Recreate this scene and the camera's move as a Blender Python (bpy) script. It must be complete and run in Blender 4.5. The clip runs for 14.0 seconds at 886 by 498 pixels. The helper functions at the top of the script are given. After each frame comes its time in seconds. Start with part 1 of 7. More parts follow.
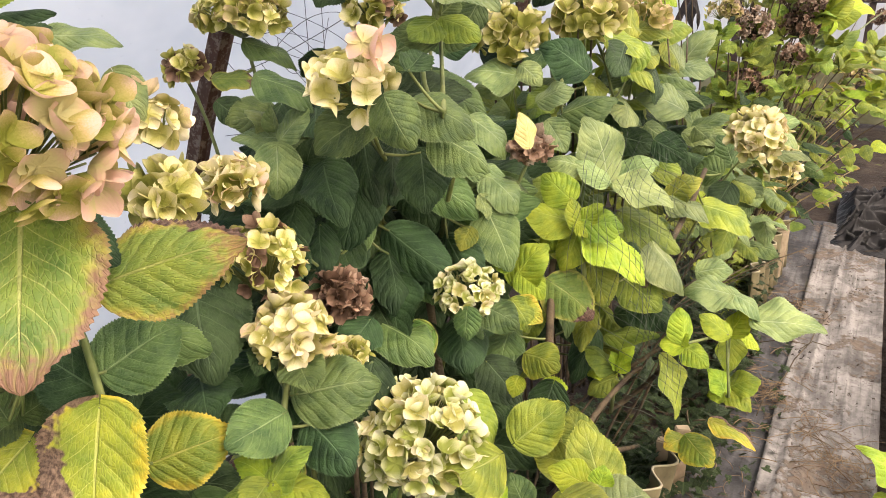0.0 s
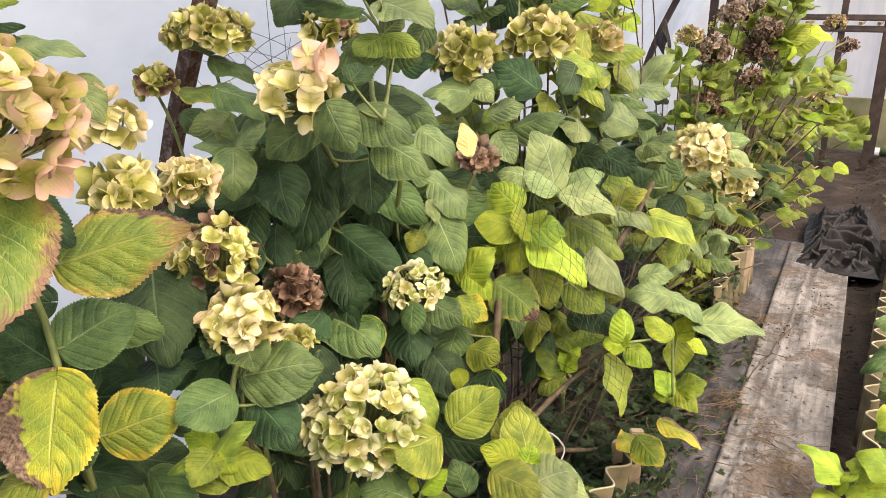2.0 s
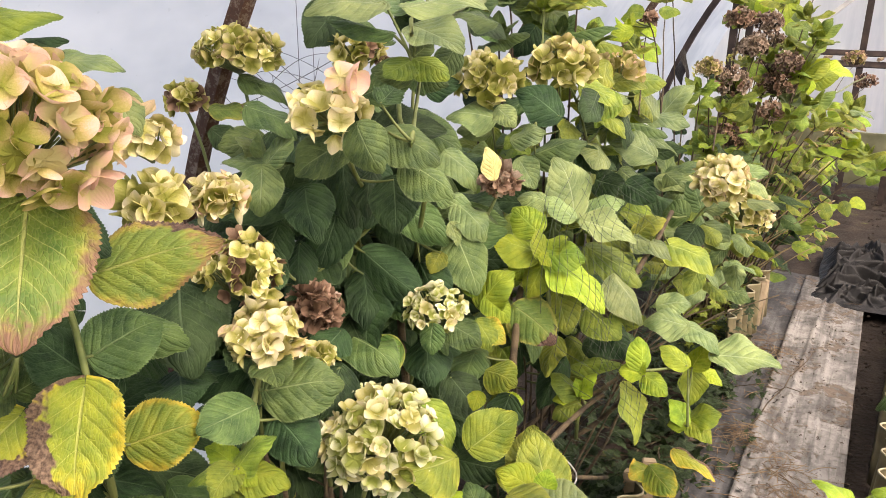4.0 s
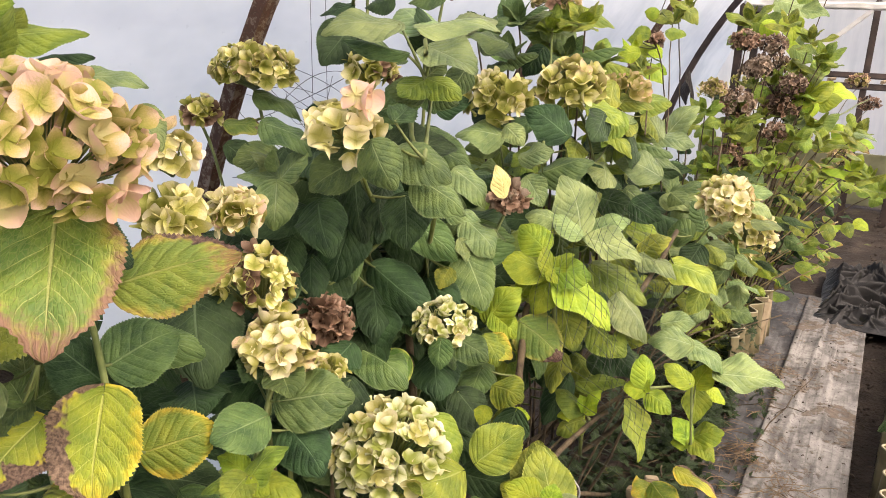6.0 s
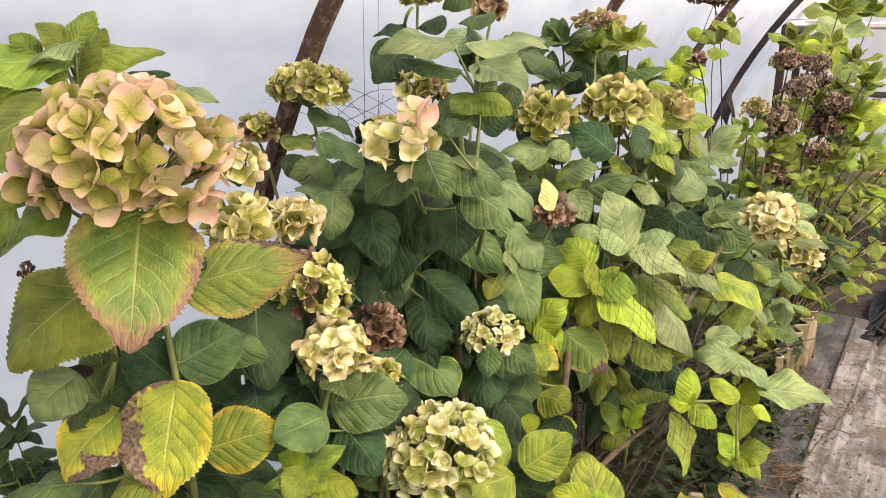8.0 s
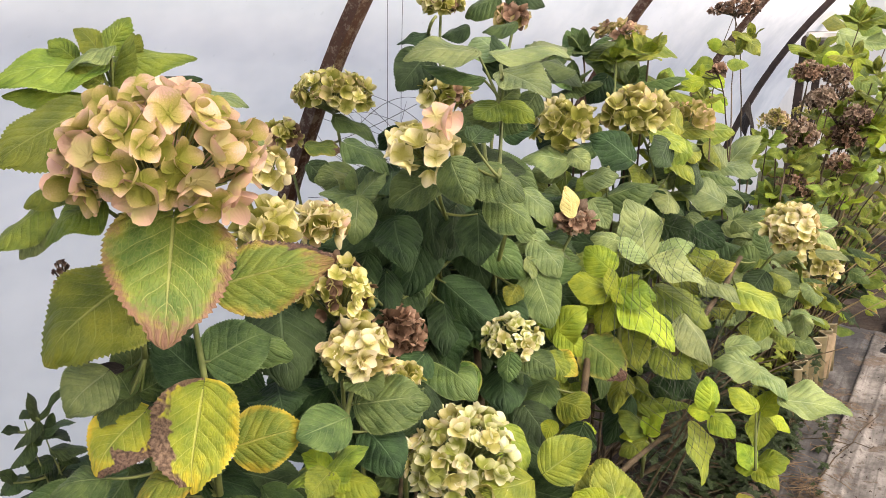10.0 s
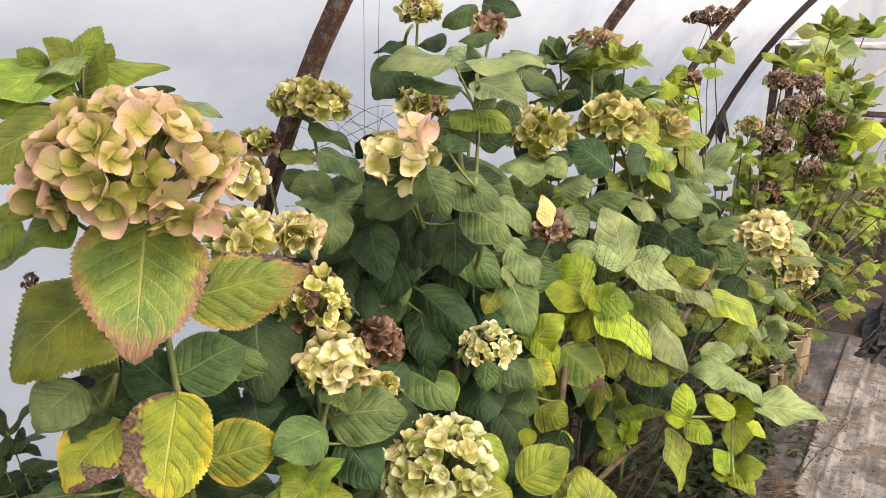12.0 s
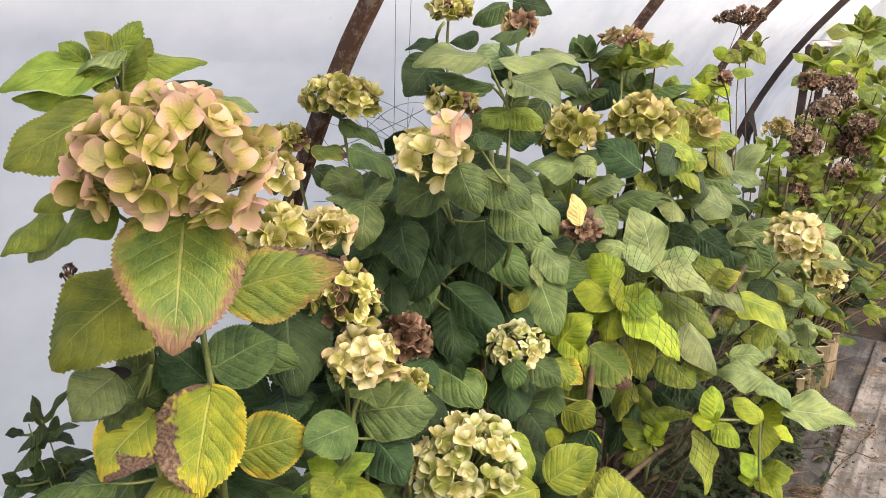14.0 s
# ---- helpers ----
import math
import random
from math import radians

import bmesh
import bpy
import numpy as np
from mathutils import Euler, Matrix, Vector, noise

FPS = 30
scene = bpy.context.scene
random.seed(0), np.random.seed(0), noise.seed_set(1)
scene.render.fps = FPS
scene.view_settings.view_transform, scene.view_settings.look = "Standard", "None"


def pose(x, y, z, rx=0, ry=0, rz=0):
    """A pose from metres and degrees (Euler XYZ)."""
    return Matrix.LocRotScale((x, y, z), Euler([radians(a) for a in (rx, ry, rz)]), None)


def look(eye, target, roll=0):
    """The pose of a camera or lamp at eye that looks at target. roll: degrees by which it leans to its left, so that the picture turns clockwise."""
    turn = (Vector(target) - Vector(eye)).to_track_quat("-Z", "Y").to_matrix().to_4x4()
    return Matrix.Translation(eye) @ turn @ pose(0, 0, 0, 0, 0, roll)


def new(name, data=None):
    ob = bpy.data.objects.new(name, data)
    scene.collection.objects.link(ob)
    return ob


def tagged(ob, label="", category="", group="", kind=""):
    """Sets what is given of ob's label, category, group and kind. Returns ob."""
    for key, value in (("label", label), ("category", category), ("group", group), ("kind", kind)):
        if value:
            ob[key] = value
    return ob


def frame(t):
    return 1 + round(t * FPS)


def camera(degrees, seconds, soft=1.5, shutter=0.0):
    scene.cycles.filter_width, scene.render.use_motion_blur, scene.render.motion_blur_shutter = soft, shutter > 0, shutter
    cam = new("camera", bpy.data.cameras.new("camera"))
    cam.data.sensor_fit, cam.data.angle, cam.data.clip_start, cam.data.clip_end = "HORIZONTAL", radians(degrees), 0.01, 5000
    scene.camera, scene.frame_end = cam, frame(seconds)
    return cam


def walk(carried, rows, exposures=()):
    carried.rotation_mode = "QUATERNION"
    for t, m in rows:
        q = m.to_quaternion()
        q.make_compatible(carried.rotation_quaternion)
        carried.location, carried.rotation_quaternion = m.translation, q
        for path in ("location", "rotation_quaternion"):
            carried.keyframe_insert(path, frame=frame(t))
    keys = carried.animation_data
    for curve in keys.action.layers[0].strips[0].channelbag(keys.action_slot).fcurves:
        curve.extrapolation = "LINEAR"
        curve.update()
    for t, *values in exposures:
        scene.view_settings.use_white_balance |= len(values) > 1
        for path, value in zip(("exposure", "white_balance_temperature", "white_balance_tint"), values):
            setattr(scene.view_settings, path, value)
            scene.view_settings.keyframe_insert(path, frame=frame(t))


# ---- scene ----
cam = camera(60.5, 14.0, soft=0.7)
PATH = [
    (0, (0.033, -0.011, 1.249), (-0.877, 1.615, 0.523), -0.7),
    (0.5, (0.078, -0.039, 1.245), (-0.792, 1.614, 0.53), 0.1),
    (1, (0.111, -0.058, 1.247), (-0.75, 1.612, 0.561), 0.1),
    (1.5, (0.128, -0.061, 1.241), (-0.753, 1.608, 0.578), -0.4),
    (2, (0.142, -0.059, 1.237), (-0.763, 1.599, 0.58), -0.5),
    (2.5, (0.145, -0.065, 1.239), (-0.781, 1.588, 0.599), -0.4),
    (3, (0.136, -0.07, 1.239), (-0.802, 1.582, 0.614), 0.0),
    (5.5, (0.129, -0.091, 1.244), (-0.793, 1.587, 0.666), 2.4),
    (6, (0.129, -0.099, 1.247), (-0.819, 1.569, 0.682), 1.9),
    (6.5, (0.131, -0.107, 1.244), (-0.841, 1.555, 0.704), 1.7),
    (7, (0.129, -0.119, 1.239), (-0.867, 1.534, 0.717), 1.6),
    (7.5, (0.131, -0.134, 1.238), (-0.887, 1.51, 0.725), 1.5),
    (8, (0.13, -0.145, 1.237), (-0.907, 1.487, 0.727), 1.5),
    (10.5, (0.128, -0.171, 1.233), (-0.947, 1.448, 0.76), 2.0),
    (11, (0.131, -0.178, 1.241), (-0.932, 1.454, 0.788), 1.8),
    (11.5, (0.137, -0.166, 1.242), (-0.911, 1.475, 0.786), 1.6),
    (12, (0.13, -0.158, 1.239), (-0.901, 1.489, 0.768), 2.0),
    (12.5, (0.122, -0.164, 1.237), (-0.919, 1.476, 0.76), 2.4),
    (13, (0.111, -0.172, 1.233), (-0.962, 1.446, 0.755), 2.5),
    (13.5, (0.108, -0.18, 1.235), (-0.984, 1.427, 0.761), 2.5),
    (14, (0.117, -0.167, 1.237), (-0.958, 1.451, 0.759), 2.5),
]
walk(cam, [(t, look(eye, target, roll)) for t, eye, target, roll in PATH], [(0, 1.60, 7750, 19), (14, 1.37, 7750, 19)])

# ---- light ----
SUN_ELEV, SUN_TURN = radians(58), radians(98)
world = bpy.data.worlds.new("world")
scene.world = world
world.use_nodes = True
wn = world.node_tree
sky = wn.nodes.new("ShaderNodeTexSky")
sky.sky_type, sky.sun_disc = "NISHITA", False
sky.sun_elevation, sky.sun_rotation = SUN_ELEV, SUN_TURN
sky.air_density, sky.dust_density = 1.0, 3.0
wn.links.new(sky.outputs[0], wn.nodes["Background"].inputs[0])
wn.nodes["Background"].inputs[1].default_value = 0.15
sun = new("sun", bpy.data.lights.new("sun", "SUN"))
sun.data.energy, sun.data.angle, sun.data.color = 5.0, radians(14), (1.0, 0.96, 0.9)
sun.matrix_world = look((3.7, -0.5, 6.0), (0, 0, 0))


# ---- materials ----
class Graph:
    """A few short cuts to build a node material."""

    def __init__(self, name):
        self.mat = bpy.data.materials.new(name)
        self.mat.use_nodes = True
        self.nt = self.mat.node_tree
        self.bsdf = self.nt.nodes["Principled BSDF"]
        self.out = self.nt.nodes["Material Output"]

    def put(self, sock, v):
        if isinstance(v, bpy.types.NodeSocket):
            self.nt.links.new(v, sock)
        elif isinstance(v, tuple) and len(v) == 3 and sock.type == "RGBA":
            sock.default_value = (*v, 1)
        else:
            sock.default_value = v

    def node(self, kind, **props):
        n = self.nt.nodes.new(kind)
        for k, v in props.items():
            setattr(n, k, v)
        return n

    def math(self, op, a, b=0.0, clamp=False):
        n = self.node("ShaderNodeMath", operation=op, use_clamp=clamp)
        self.put(n.inputs[0], a)
        self.put(n.inputs[1], b)
        return n.outputs[0]

    def step(self, v, lo, hi):
        n = self.node("ShaderNodeMapRange", interpolation_type="SMOOTHSTEP")
        self.put(n.inputs[0], v)
        n.inputs[1].default_value, n.inputs[2].default_value = lo, hi
        return n.outputs[0]

    def mix(self, f, a, b, blend="MIX"):
        n = self.node("ShaderNodeMix", data_type="RGBA", blend_type=blend)
        self.put(n.inputs[0], f)
        self.put(n.inputs[6], a)
        self.put(n.inputs[7], b)
        return n.outputs[2]

    def coord(self, which="Object"):
        return self.node("ShaderNodeTexCoord").outputs[which]

    def noise(self, scale, detail=3.0, rough=0.55, at=None, warp=0.0):
        n = self.node("ShaderNodeTexNoise")
        n.inputs["Scale"].default_value, n.inputs["Detail"].default_value = scale, detail
        n.inputs["Roughness"].default_value, n.inputs["Distortion"].default_value = rough, warp
        self.put(n.inputs["Vector"], at if at is not None else self.coord())
        return n.outputs["Fac"]

    def stretched(self, sx, sy, sz, which="Object"):
        n = self.node("ShaderNodeMapping")
        self.put(n.inputs["Vector"], self.coord(which))
        n.inputs["Scale"].default_value = (sx, sy, sz)
        return n.outputs[0]

    def rand(self):
        return self.node("ShaderNodeObjectInfo").outputs["Random"]

    def bump(self, height, strength, dist):
        n = self.node("ShaderNodeBump")
        n.inputs["Strength"].default_value, n.inputs["Distance"].default_value = strength, dist
        self.put(n.inputs["Height"], height)
        self.put(self.bsdf.inputs["Normal"], n.outputs[0])
        return n.outputs[0]

    def finish(self, colour, rough=0.6, metal=0.0, spec=0.4):
        self.put(self.bsdf.inputs["Base Color"], colour)
        self.put(self.bsdf.inputs["Roughness"], rough)
        self.put(self.bsdf.inputs["Metallic"], metal)
        self.put(self.bsdf.inputs["Specular IOR Level"], spec)
        return self.mat

    def thin(self, colour, share, normal=None):
        """Mix in light that passes through."""
        t = self.node("ShaderNodeBsdfTranslucent")
        self.put(t.inputs[0], colour)
        if normal is not None:
            self.put(t.inputs[1], normal)
        m = self.node("ShaderNodeMixShader")
        m.inputs[0].default_value = share
        self.nt.links.new(self.bsdf.outputs[0], m.inputs[1])
        self.nt.links.new(t.outputs[0], m.inputs[2])
        self.nt.links.new(m.outputs[0], self.out.inputs[0])


def leaf_material(name, dark, light, vein, edge=(0.4, 0.38, 0.03), edge_amount=0.0, brown=0.0, far_side=False, tip=False, vein_amount=0.5, gloss=0.5, sheen=0.28, scorch=None):
    """A hydrangea blade: midrib, side veins and the ladder between them, mottling, a turning rim, a scorched margin and dead brown patches."""
    g = Graph(name)
    uv = g.node("ShaderNodeSeparateXYZ")
    g.put(uv.inputs[0], g.coord("UV"))
    x, v = uv.outputs[0], uv.outputs[1]
    signed = g.math("SUBTRACT", g.math("MULTIPLY", x, 2.0), 1.0)
    a = g.math("ABSOLUTE", signed)
    rnd = g.rand()
    shift = g.node("ShaderNodeVectorMath", operation="MULTIPLY_ADD")
    broad = g.math("POWER", g.math("MAXIMUM", g.math("SINE", g.math("MULTIPLY", g.math("POWER", v, 0.70), math.pi)), 0.0), 0.64)
    across = g.math("MULTIPLY", signed, broad)
    flat = g.node("ShaderNodeCombineXYZ")
    g.put(flat.inputs[0], g.math("MULTIPLY", across, 0.5))
    g.put(flat.inputs[1], v)
    comb = g.node("ShaderNodeCombineXYZ")
    g.put(comb.inputs[0], g.math("MULTIPLY", rnd, 31.0))
    g.put(comb.inputs[1], g.math("MULTIPLY", rnd, 17.0))
    g.put(shift.inputs[0], flat.outputs[0])
    shift.inputs[1].default_value = (1, 1, 1)
    g.put(shift.inputs[2], comb.outputs[0])
    at = shift.outputs[0]
    n1, n2, n3 = g.noise(3.0, 3, 0.6, at), g.noise(24.0, 3, 0.6, at), g.noise(90.0, 2, 0.6, at)
    wob = g.math("MULTIPLY", g.math("SUBTRACT", g.noise(5.0, 2, 0.5, at), 0.5), 0.3)
    ph = g.math("ADD", g.math("SUBTRACT", g.math("MULTIPLY", v, 6.5), g.math("MULTIPLY", a, g.math("ADD", g.math("MULTIPLY", a, 0.5), 2.2))), wob)
    fr = g.math("ABSOLUTE", g.math("SUBTRACT", g.math("FRACT", ph), 0.5))
    side = g.math("MULTIPLY", g.step(fr, 0.045, 0.008), g.step(a, 1.0, 0.35))
    near = g.math("MULTIPLY", g.step(fr, 0.28, 0.0), g.step(a, 1.1, 0.5))
    ladder = g.node("ShaderNodeCombineXYZ")
    g.put(ladder.inputs[0], g.math("MULTIPLY", ph, 2.6))
    g.put(ladder.inputs[1], g.math("MULTIPLY", across, 14.0))
    g.put(ladder.inputs[2], g.math("MULTIPLY", rnd, 40.0))
    net = g.node("ShaderNodeTexVoronoi", feature="DISTANCE_TO_EDGE")
    g.put(net.inputs["Vector"], ladder.outputs[0])
    net.inputs["Scale"].default_value = 1.0
    cross = g.step(net.outputs["Distance"], 0.13, 0.0)
    mid = g.step(g.math("MULTIPLY", a, g.math("ADD", v, 0.55)), 0.034, 0.012)
    veins = g.math("MAXIMUM", g.math("MULTIPLY", side, 0.75), mid)
    veins = g.math("MAXIMUM", veins, g.math("MULTIPLY", cross, 0.22))
    base = g.mix(g.step(n1, 0.3, 0.7), dark, light)
    base = g.mix(g.math("MULTIPLY", g.step(n2, 0.4, 0.7), 0.4), base, dark)
    base = g.mix(g.math("MULTIPLY", g.step(n3, 0.5, 0.68), 0.25), base, g.mix(0.5, dark, light))
    rim = g.math("MAXIMUM", a, g.math("MULTIPLY", g.math("SUBTRACT", v, 0.05), 1.02))
    ragged = g.math("ADD", rim, g.math("MULTIPLY", g.math("SUBTRACT", n1, 0.5), 0.7))
    if edge_amount:
        blotch = g.math("MULTIPLY", g.math("SUBTRACT", g.noise(9.0, 4, 0.65, at), 0.5), 0.55)
        turn = g.step(g.math("ADD", ragged, blotch), 1.12 - 0.95 * edge_amount, 1.45 - 0.70 * edge_amount)
        turn = g.math("MULTIPLY", turn, g.math("SUBTRACT", 1.0, g.math("MULTIPLY", near, 0.4)))
        base = g.mix(turn, base, edge)
    base = g.mix(g.math("MULTIPLY", g.step(a, 0.93, 1.0), 0.25), base, vein)
    base = g.mix(g.math("MULTIPLY", veins, vein_amount), base, vein)
    if scorch:
        fleck = g.math("MULTIPLY", g.math("SUBTRACT", g.noise(16.0, 4, 0.7, at), 0.5), 0.9)
        low = g.math("MULTIPLY", g.math("SUBTRACT", v, 0.55), 0.35)
        burn = g.step(g.math("ADD", g.math("ADD", ragged, fleck), low), 0.70, 1.08)
        burn = g.math("MULTIPLY", burn, g.math("SUBTRACT", 0.85, g.math("MULTIPLY", near, 0.25)))
        base = g.mix(burn, base, scorch)
    if brown:
        lop = g.math("ADD", g.math("MULTIPLY", g.math("SUBTRACT", 1.0, x) if far_side else g.math("SUBTRACT", 1.05, v) if tip else x, 0.8), g.math("MULTIPLY", n1, 0.7))
        lop = g.math("ADD", lop, g.math("MULTIPLY", v, 0.0 if tip else -0.25))
        dead = g.step(lop, 0.28 + 0.3 * brown, 0.24 + 0.3 * brown)
        dead = g.math("MAXIMUM", dead, g.step(ragged, 1.22 - 0.15 * brown, 1.27 - 0.15 * brown))
        base = g.mix(dead, base, g.mix(g.step(n2, 0.3, 0.7), (0.055, 0.03, 0.022), (0.21, 0.13, 0.095)))
    tone = g.node("ShaderNodeHueSaturation")
    g.put(tone.inputs["Color"], base)
    g.put(tone.inputs["Hue"], g.math("ADD", g.math("MULTIPLY", rnd, 0.035), 0.483))
    g.put(tone.inputs["Value"], g.math("ADD", g.math("MULTIPLY", g.math("FRACT", g.math("MULTIPLY", rnd, 7.31)), 0.6), 0.70))
    col = tone.outputs[0]
    puff = g.math("MULTIPLY", g.step(fr, 0.0, 0.3), g.step(a, 0.0, 0.2))
    hgt = g.math("ADD", g.math("MULTIPLY", puff, 0.30), g.math("MULTIPLY", n2, 0.30))
    hgt = g.math("ADD", hgt, g.math("ADD", g.math("MULTIPLY", cross, -0.14), g.math("MULTIPLY", mid, -0.3)))
    nrm = g.bump(hgt, 1.0, 0.0036)
    g.finish(col, g.math("ADD", g.math("MULTIPLY", n2, 0.2), gloss - 0.08), 0.0, sheen)
    g.thin(g.mix(1.0, col, (1.25, 1.2, 0.6), "MULTIPLY"), 0.11, nrm)
    return g.mat


LEAF = {
    # dark green leaf, deepened further so gaps in the foliage read as shade
    "D": leaf_material("leaf_dark_green_shaded", (0.009, 0.027, 0.009), (0.039, 0.078, 0.027), (0.13, 0.20, 0.11), vein_amount=0.45, gloss=0.55, sheen=0.18),
    "G": leaf_material("leaf_green", (0.031, 0.070, 0.018), (0.105, 0.165, 0.046), (0.28, 0.36, 0.17), vein_amount=0.5),
    "P": leaf_material("leaf_pale_green", (0.095, 0.155, 0.050), (0.240, 0.310, 0.105), (0.40, 0.47, 0.28), gloss=0.45, vein_amount=0.5, sheen=0.34),
    "L": leaf_material("leaf_lime_green", (0.195, 0.320, 0.018), (0.375, 0.475, 0.036), (0.54, 0.58, 0.15), vein_amount=0.4),
    "E": leaf_material("leaf_yellow_rimmed", (0.085, 0.135, 0.015), (0.245, 0.285, 0.032), (0.38, 0.43, 0.15), (0.40, 0.40, 0.05), 0.27, vein_amount=0.5),
    "R": leaf_material("leaf_purple_rimmed", (0.052, 0.132, 0.025), (0.190, 0.282, 0.044), (0.42, 0.46, 0.17), (0.34, 0.30, 0.06), 0.50, vein_amount=0.6, scorch=(0.20, 0.105, 0.080)),
    "Y": leaf_material("leaf_yellow", (0.110, 0.175, 0.020), (0.260, 0.290, 0.030), (0.56, 0.52, 0.16), (0.54, 0.37, 0.042), 0.46, vein_amount=0.5),
    "B": leaf_material("leaf_yellow_dying", (0.140, 0.190, 0.022), (0.330, 0.330, 0.031), (0.52, 0.50, 0.16), (0.54, 0.36, 0.042), 0.5, brown=0.55, vein_amount=0.5),
    "C": leaf_material("leaf_yellow_shrivelling", (0.140, 0.190, 0.022), (0.330, 0.330, 0.031), (0.54, 0.50, 0.16), (0.54, 0.36, 0.042), 0.5, brown=0.45, far_side=True, vein_amount=0.5),
    "V": leaf_material("leaf_fresh_green", (0.130, 0.220, 0.014), (0.290, 0.375, 0.030), (0.40, 0.52, 0.12), vein_amount=0.4),
    "F": leaf_material("leaf_grass_green", (0.080, 0.135, 0.014), (0.215, 0.275, 0.034), (0.38, 0.46, 0.15), vein_amount=0.45),
    "O": leaf_material("leaf_pale_yellow", (0.47, 0.38, 0.15), (0.60, 0.51, 0.24), (0.76, 0.68, 0.36), vein_amount=0.4),
    "X": leaf_material("leaf_black_dead", (0.012, 0.009, 0.008), (0.03, 0.022, 0.018), (0.05, 0.04, 0.03)),
    "W": leaf_material("leaf_nettle", (0.022, 0.046, 0.014), (0.062, 0.104, 0.030), (0.14, 0.18, 0.08)),
    "K": leaf_material("leaf_rim_dying", (0.108, 0.192, 0.034), (0.276, 0.348, 0.054), (0.46, 0.48, 0.16), (0.52, 0.44, 0.07), 0.5, brown=0.1, vein_amount=0.55, scorch=(0.26, 0.13, 0.07)),
    "Z": leaf_material("leaf_purple_brown_tipped", (0.065, 0.143, 0.029), (0.182, 0.273, 0.052), (0.34, 0.38, 0.14), (0.42, 0.39, 0.08), 0.45, brown=0.95, tip=True, vein_amount=0.5),
}


def sepal_material(name, inner, outer, rim, dry=0.0):
    """A floret's petals: colour runs from the eye to the rim."""
    g = Graph(name)
    uv = g.node("ShaderNodeSeparateXYZ")
    g.put(uv.inputs[0], g.coord("UV"))
    n1, n2 = g.noise(14.0, 3, 0.6), g.noise(70.0, 2, 0.6)
    r = g.math("ADD", uv.outputs[1], g.math("MULTIPLY", g.math("SUBTRACT", n1, 0.5), 0.45))
    r = g.math("ADD", r, g.math("MULTIPLY", g.math("SUBTRACT", g.rand(), 0.5), 0.6))
    col = g.mix(g.step(r, 0.15, 0.75), inner, outer)
    col = g.mix(g.step(r, 0.6, 1.05), col, rim)
    fine = g.math("ABSOLUTE", g.math("SUBTRACT", g.math("FRACT", g.math("MULTIPLY", uv.outputs[0], 7.0)), 0.5))
    col = g.mix(g.math("MULTIPLY", g.step(fine, 0.12, 0.0), 0.18), col, inner)
    if dry:
        col = g.mix(g.math("MULTIPLY", g.step(n1, 0.45, 0.7), dry), col, (0.10, 0.055, 0.04))
    tone = g.node("ShaderNodeHueSaturation")
    g.put(tone.inputs["Color"], col)
    g.put(tone.inputs["Value"], g.math("MULTIPLY_ADD", g.rand(), 0.35))
    tone.inputs["Value"].links[0].from_node.inputs[2].default_value = 0.72
    nrm = g.bump(g.math("ADD", n2, fine), 0.3, 0.002)
    g.finish(tone.outputs[0], 0.62, 0.0, 0.3)
    g.thin(tone.outputs[0], 0.3, nrm)
    return g.mat


SEPAL = {
    "pink": sepal_material("sepal_pink_green", (0.24, 0.26, 0.035), (0.50, 0.41, 0.145), (0.72, 0.50, 0.39)),
    "blush": sepal_material("sepal_blush", (0.56, 0.50, 0.22), (0.66, 0.44, 0.31), (0.70, 0.45, 0.37)),
    "cream": sepal_material("sepal_cream", (0.42, 0.40, 0.10), (0.72, 0.66, 0.34), (0.82, 0.74, 0.52)),
    "green": sepal_material("sepal_pale_green", (0.32, 0.37, 0.07), (0.70, 0.71, 0.37), (0.83, 0.82, 0.60)),
    "olive": sepal_material("sepal_olive", (0.27, 0.29, 0.045), (0.55, 0.52, 0.16), (0.76, 0.70, 0.40)),
    "buff": sepal_material("sepal_buff", (0.30, 0.28, 0.06), (0.58, 0.49, 0.22), (0.66, 0.50, 0.32), 0.3),
    "brown": sepal_material("sepal_dried_brown", (0.15, 0.085, 0.05), (0.37, 0.225, 0.15), (0.56, 0.38, 0.27), 0.4),
    "grey": sepal_material("sepal_dried_grey", (0.22, 0.15, 0.10), (0.46, 0.35, 0.26), (0.58, 0.46, 0.36), 0.5),
    "dark": sepal_material("sepal_dried_dark", (0.07, 0.042, 0.03), (0.23, 0.15, 0.105), (0.42, 0.30, 0.22), 0.6),
}


def plain(name, dark, light, scale, rough=0.7, metal=0.0, bump=0.4, dist=0.003, spec=0.35, fine=8.0, which="Object"):
    """A mottled solid: stains at one scale, grain at a finer one."""
    g = Graph(name)
    at = g.coord(which)
    n1, n2 = g.noise(scale, 4, 0.6, at), g.noise(scale * fine, 3, 0.6, at)
    col = g.mix(g.step(n1, 0.3, 0.7), dark, light)
    col = g.mix(g.math("MULTIPLY", n2, 0.4), col, dark)
    g.bump(g.math("ADD", n1, n2), bump, dist)
    return g.finish(col, rough, metal, spec)


STEM_GREEN = plain("stem_green", (0.075, 0.105, 0.028), (0.19, 0.215, 0.07), 22, 0.5)
STEM_WOOD = plain("stem_woody", (0.038, 0.027, 0.016), (0.125, 0.092, 0.052), 30, 0.85, bump=0.8)
STEM_RED = plain("stem_tan", (0.17, 0.125, 0.06), (0.40, 0.32, 0.17), 25, 0.7)


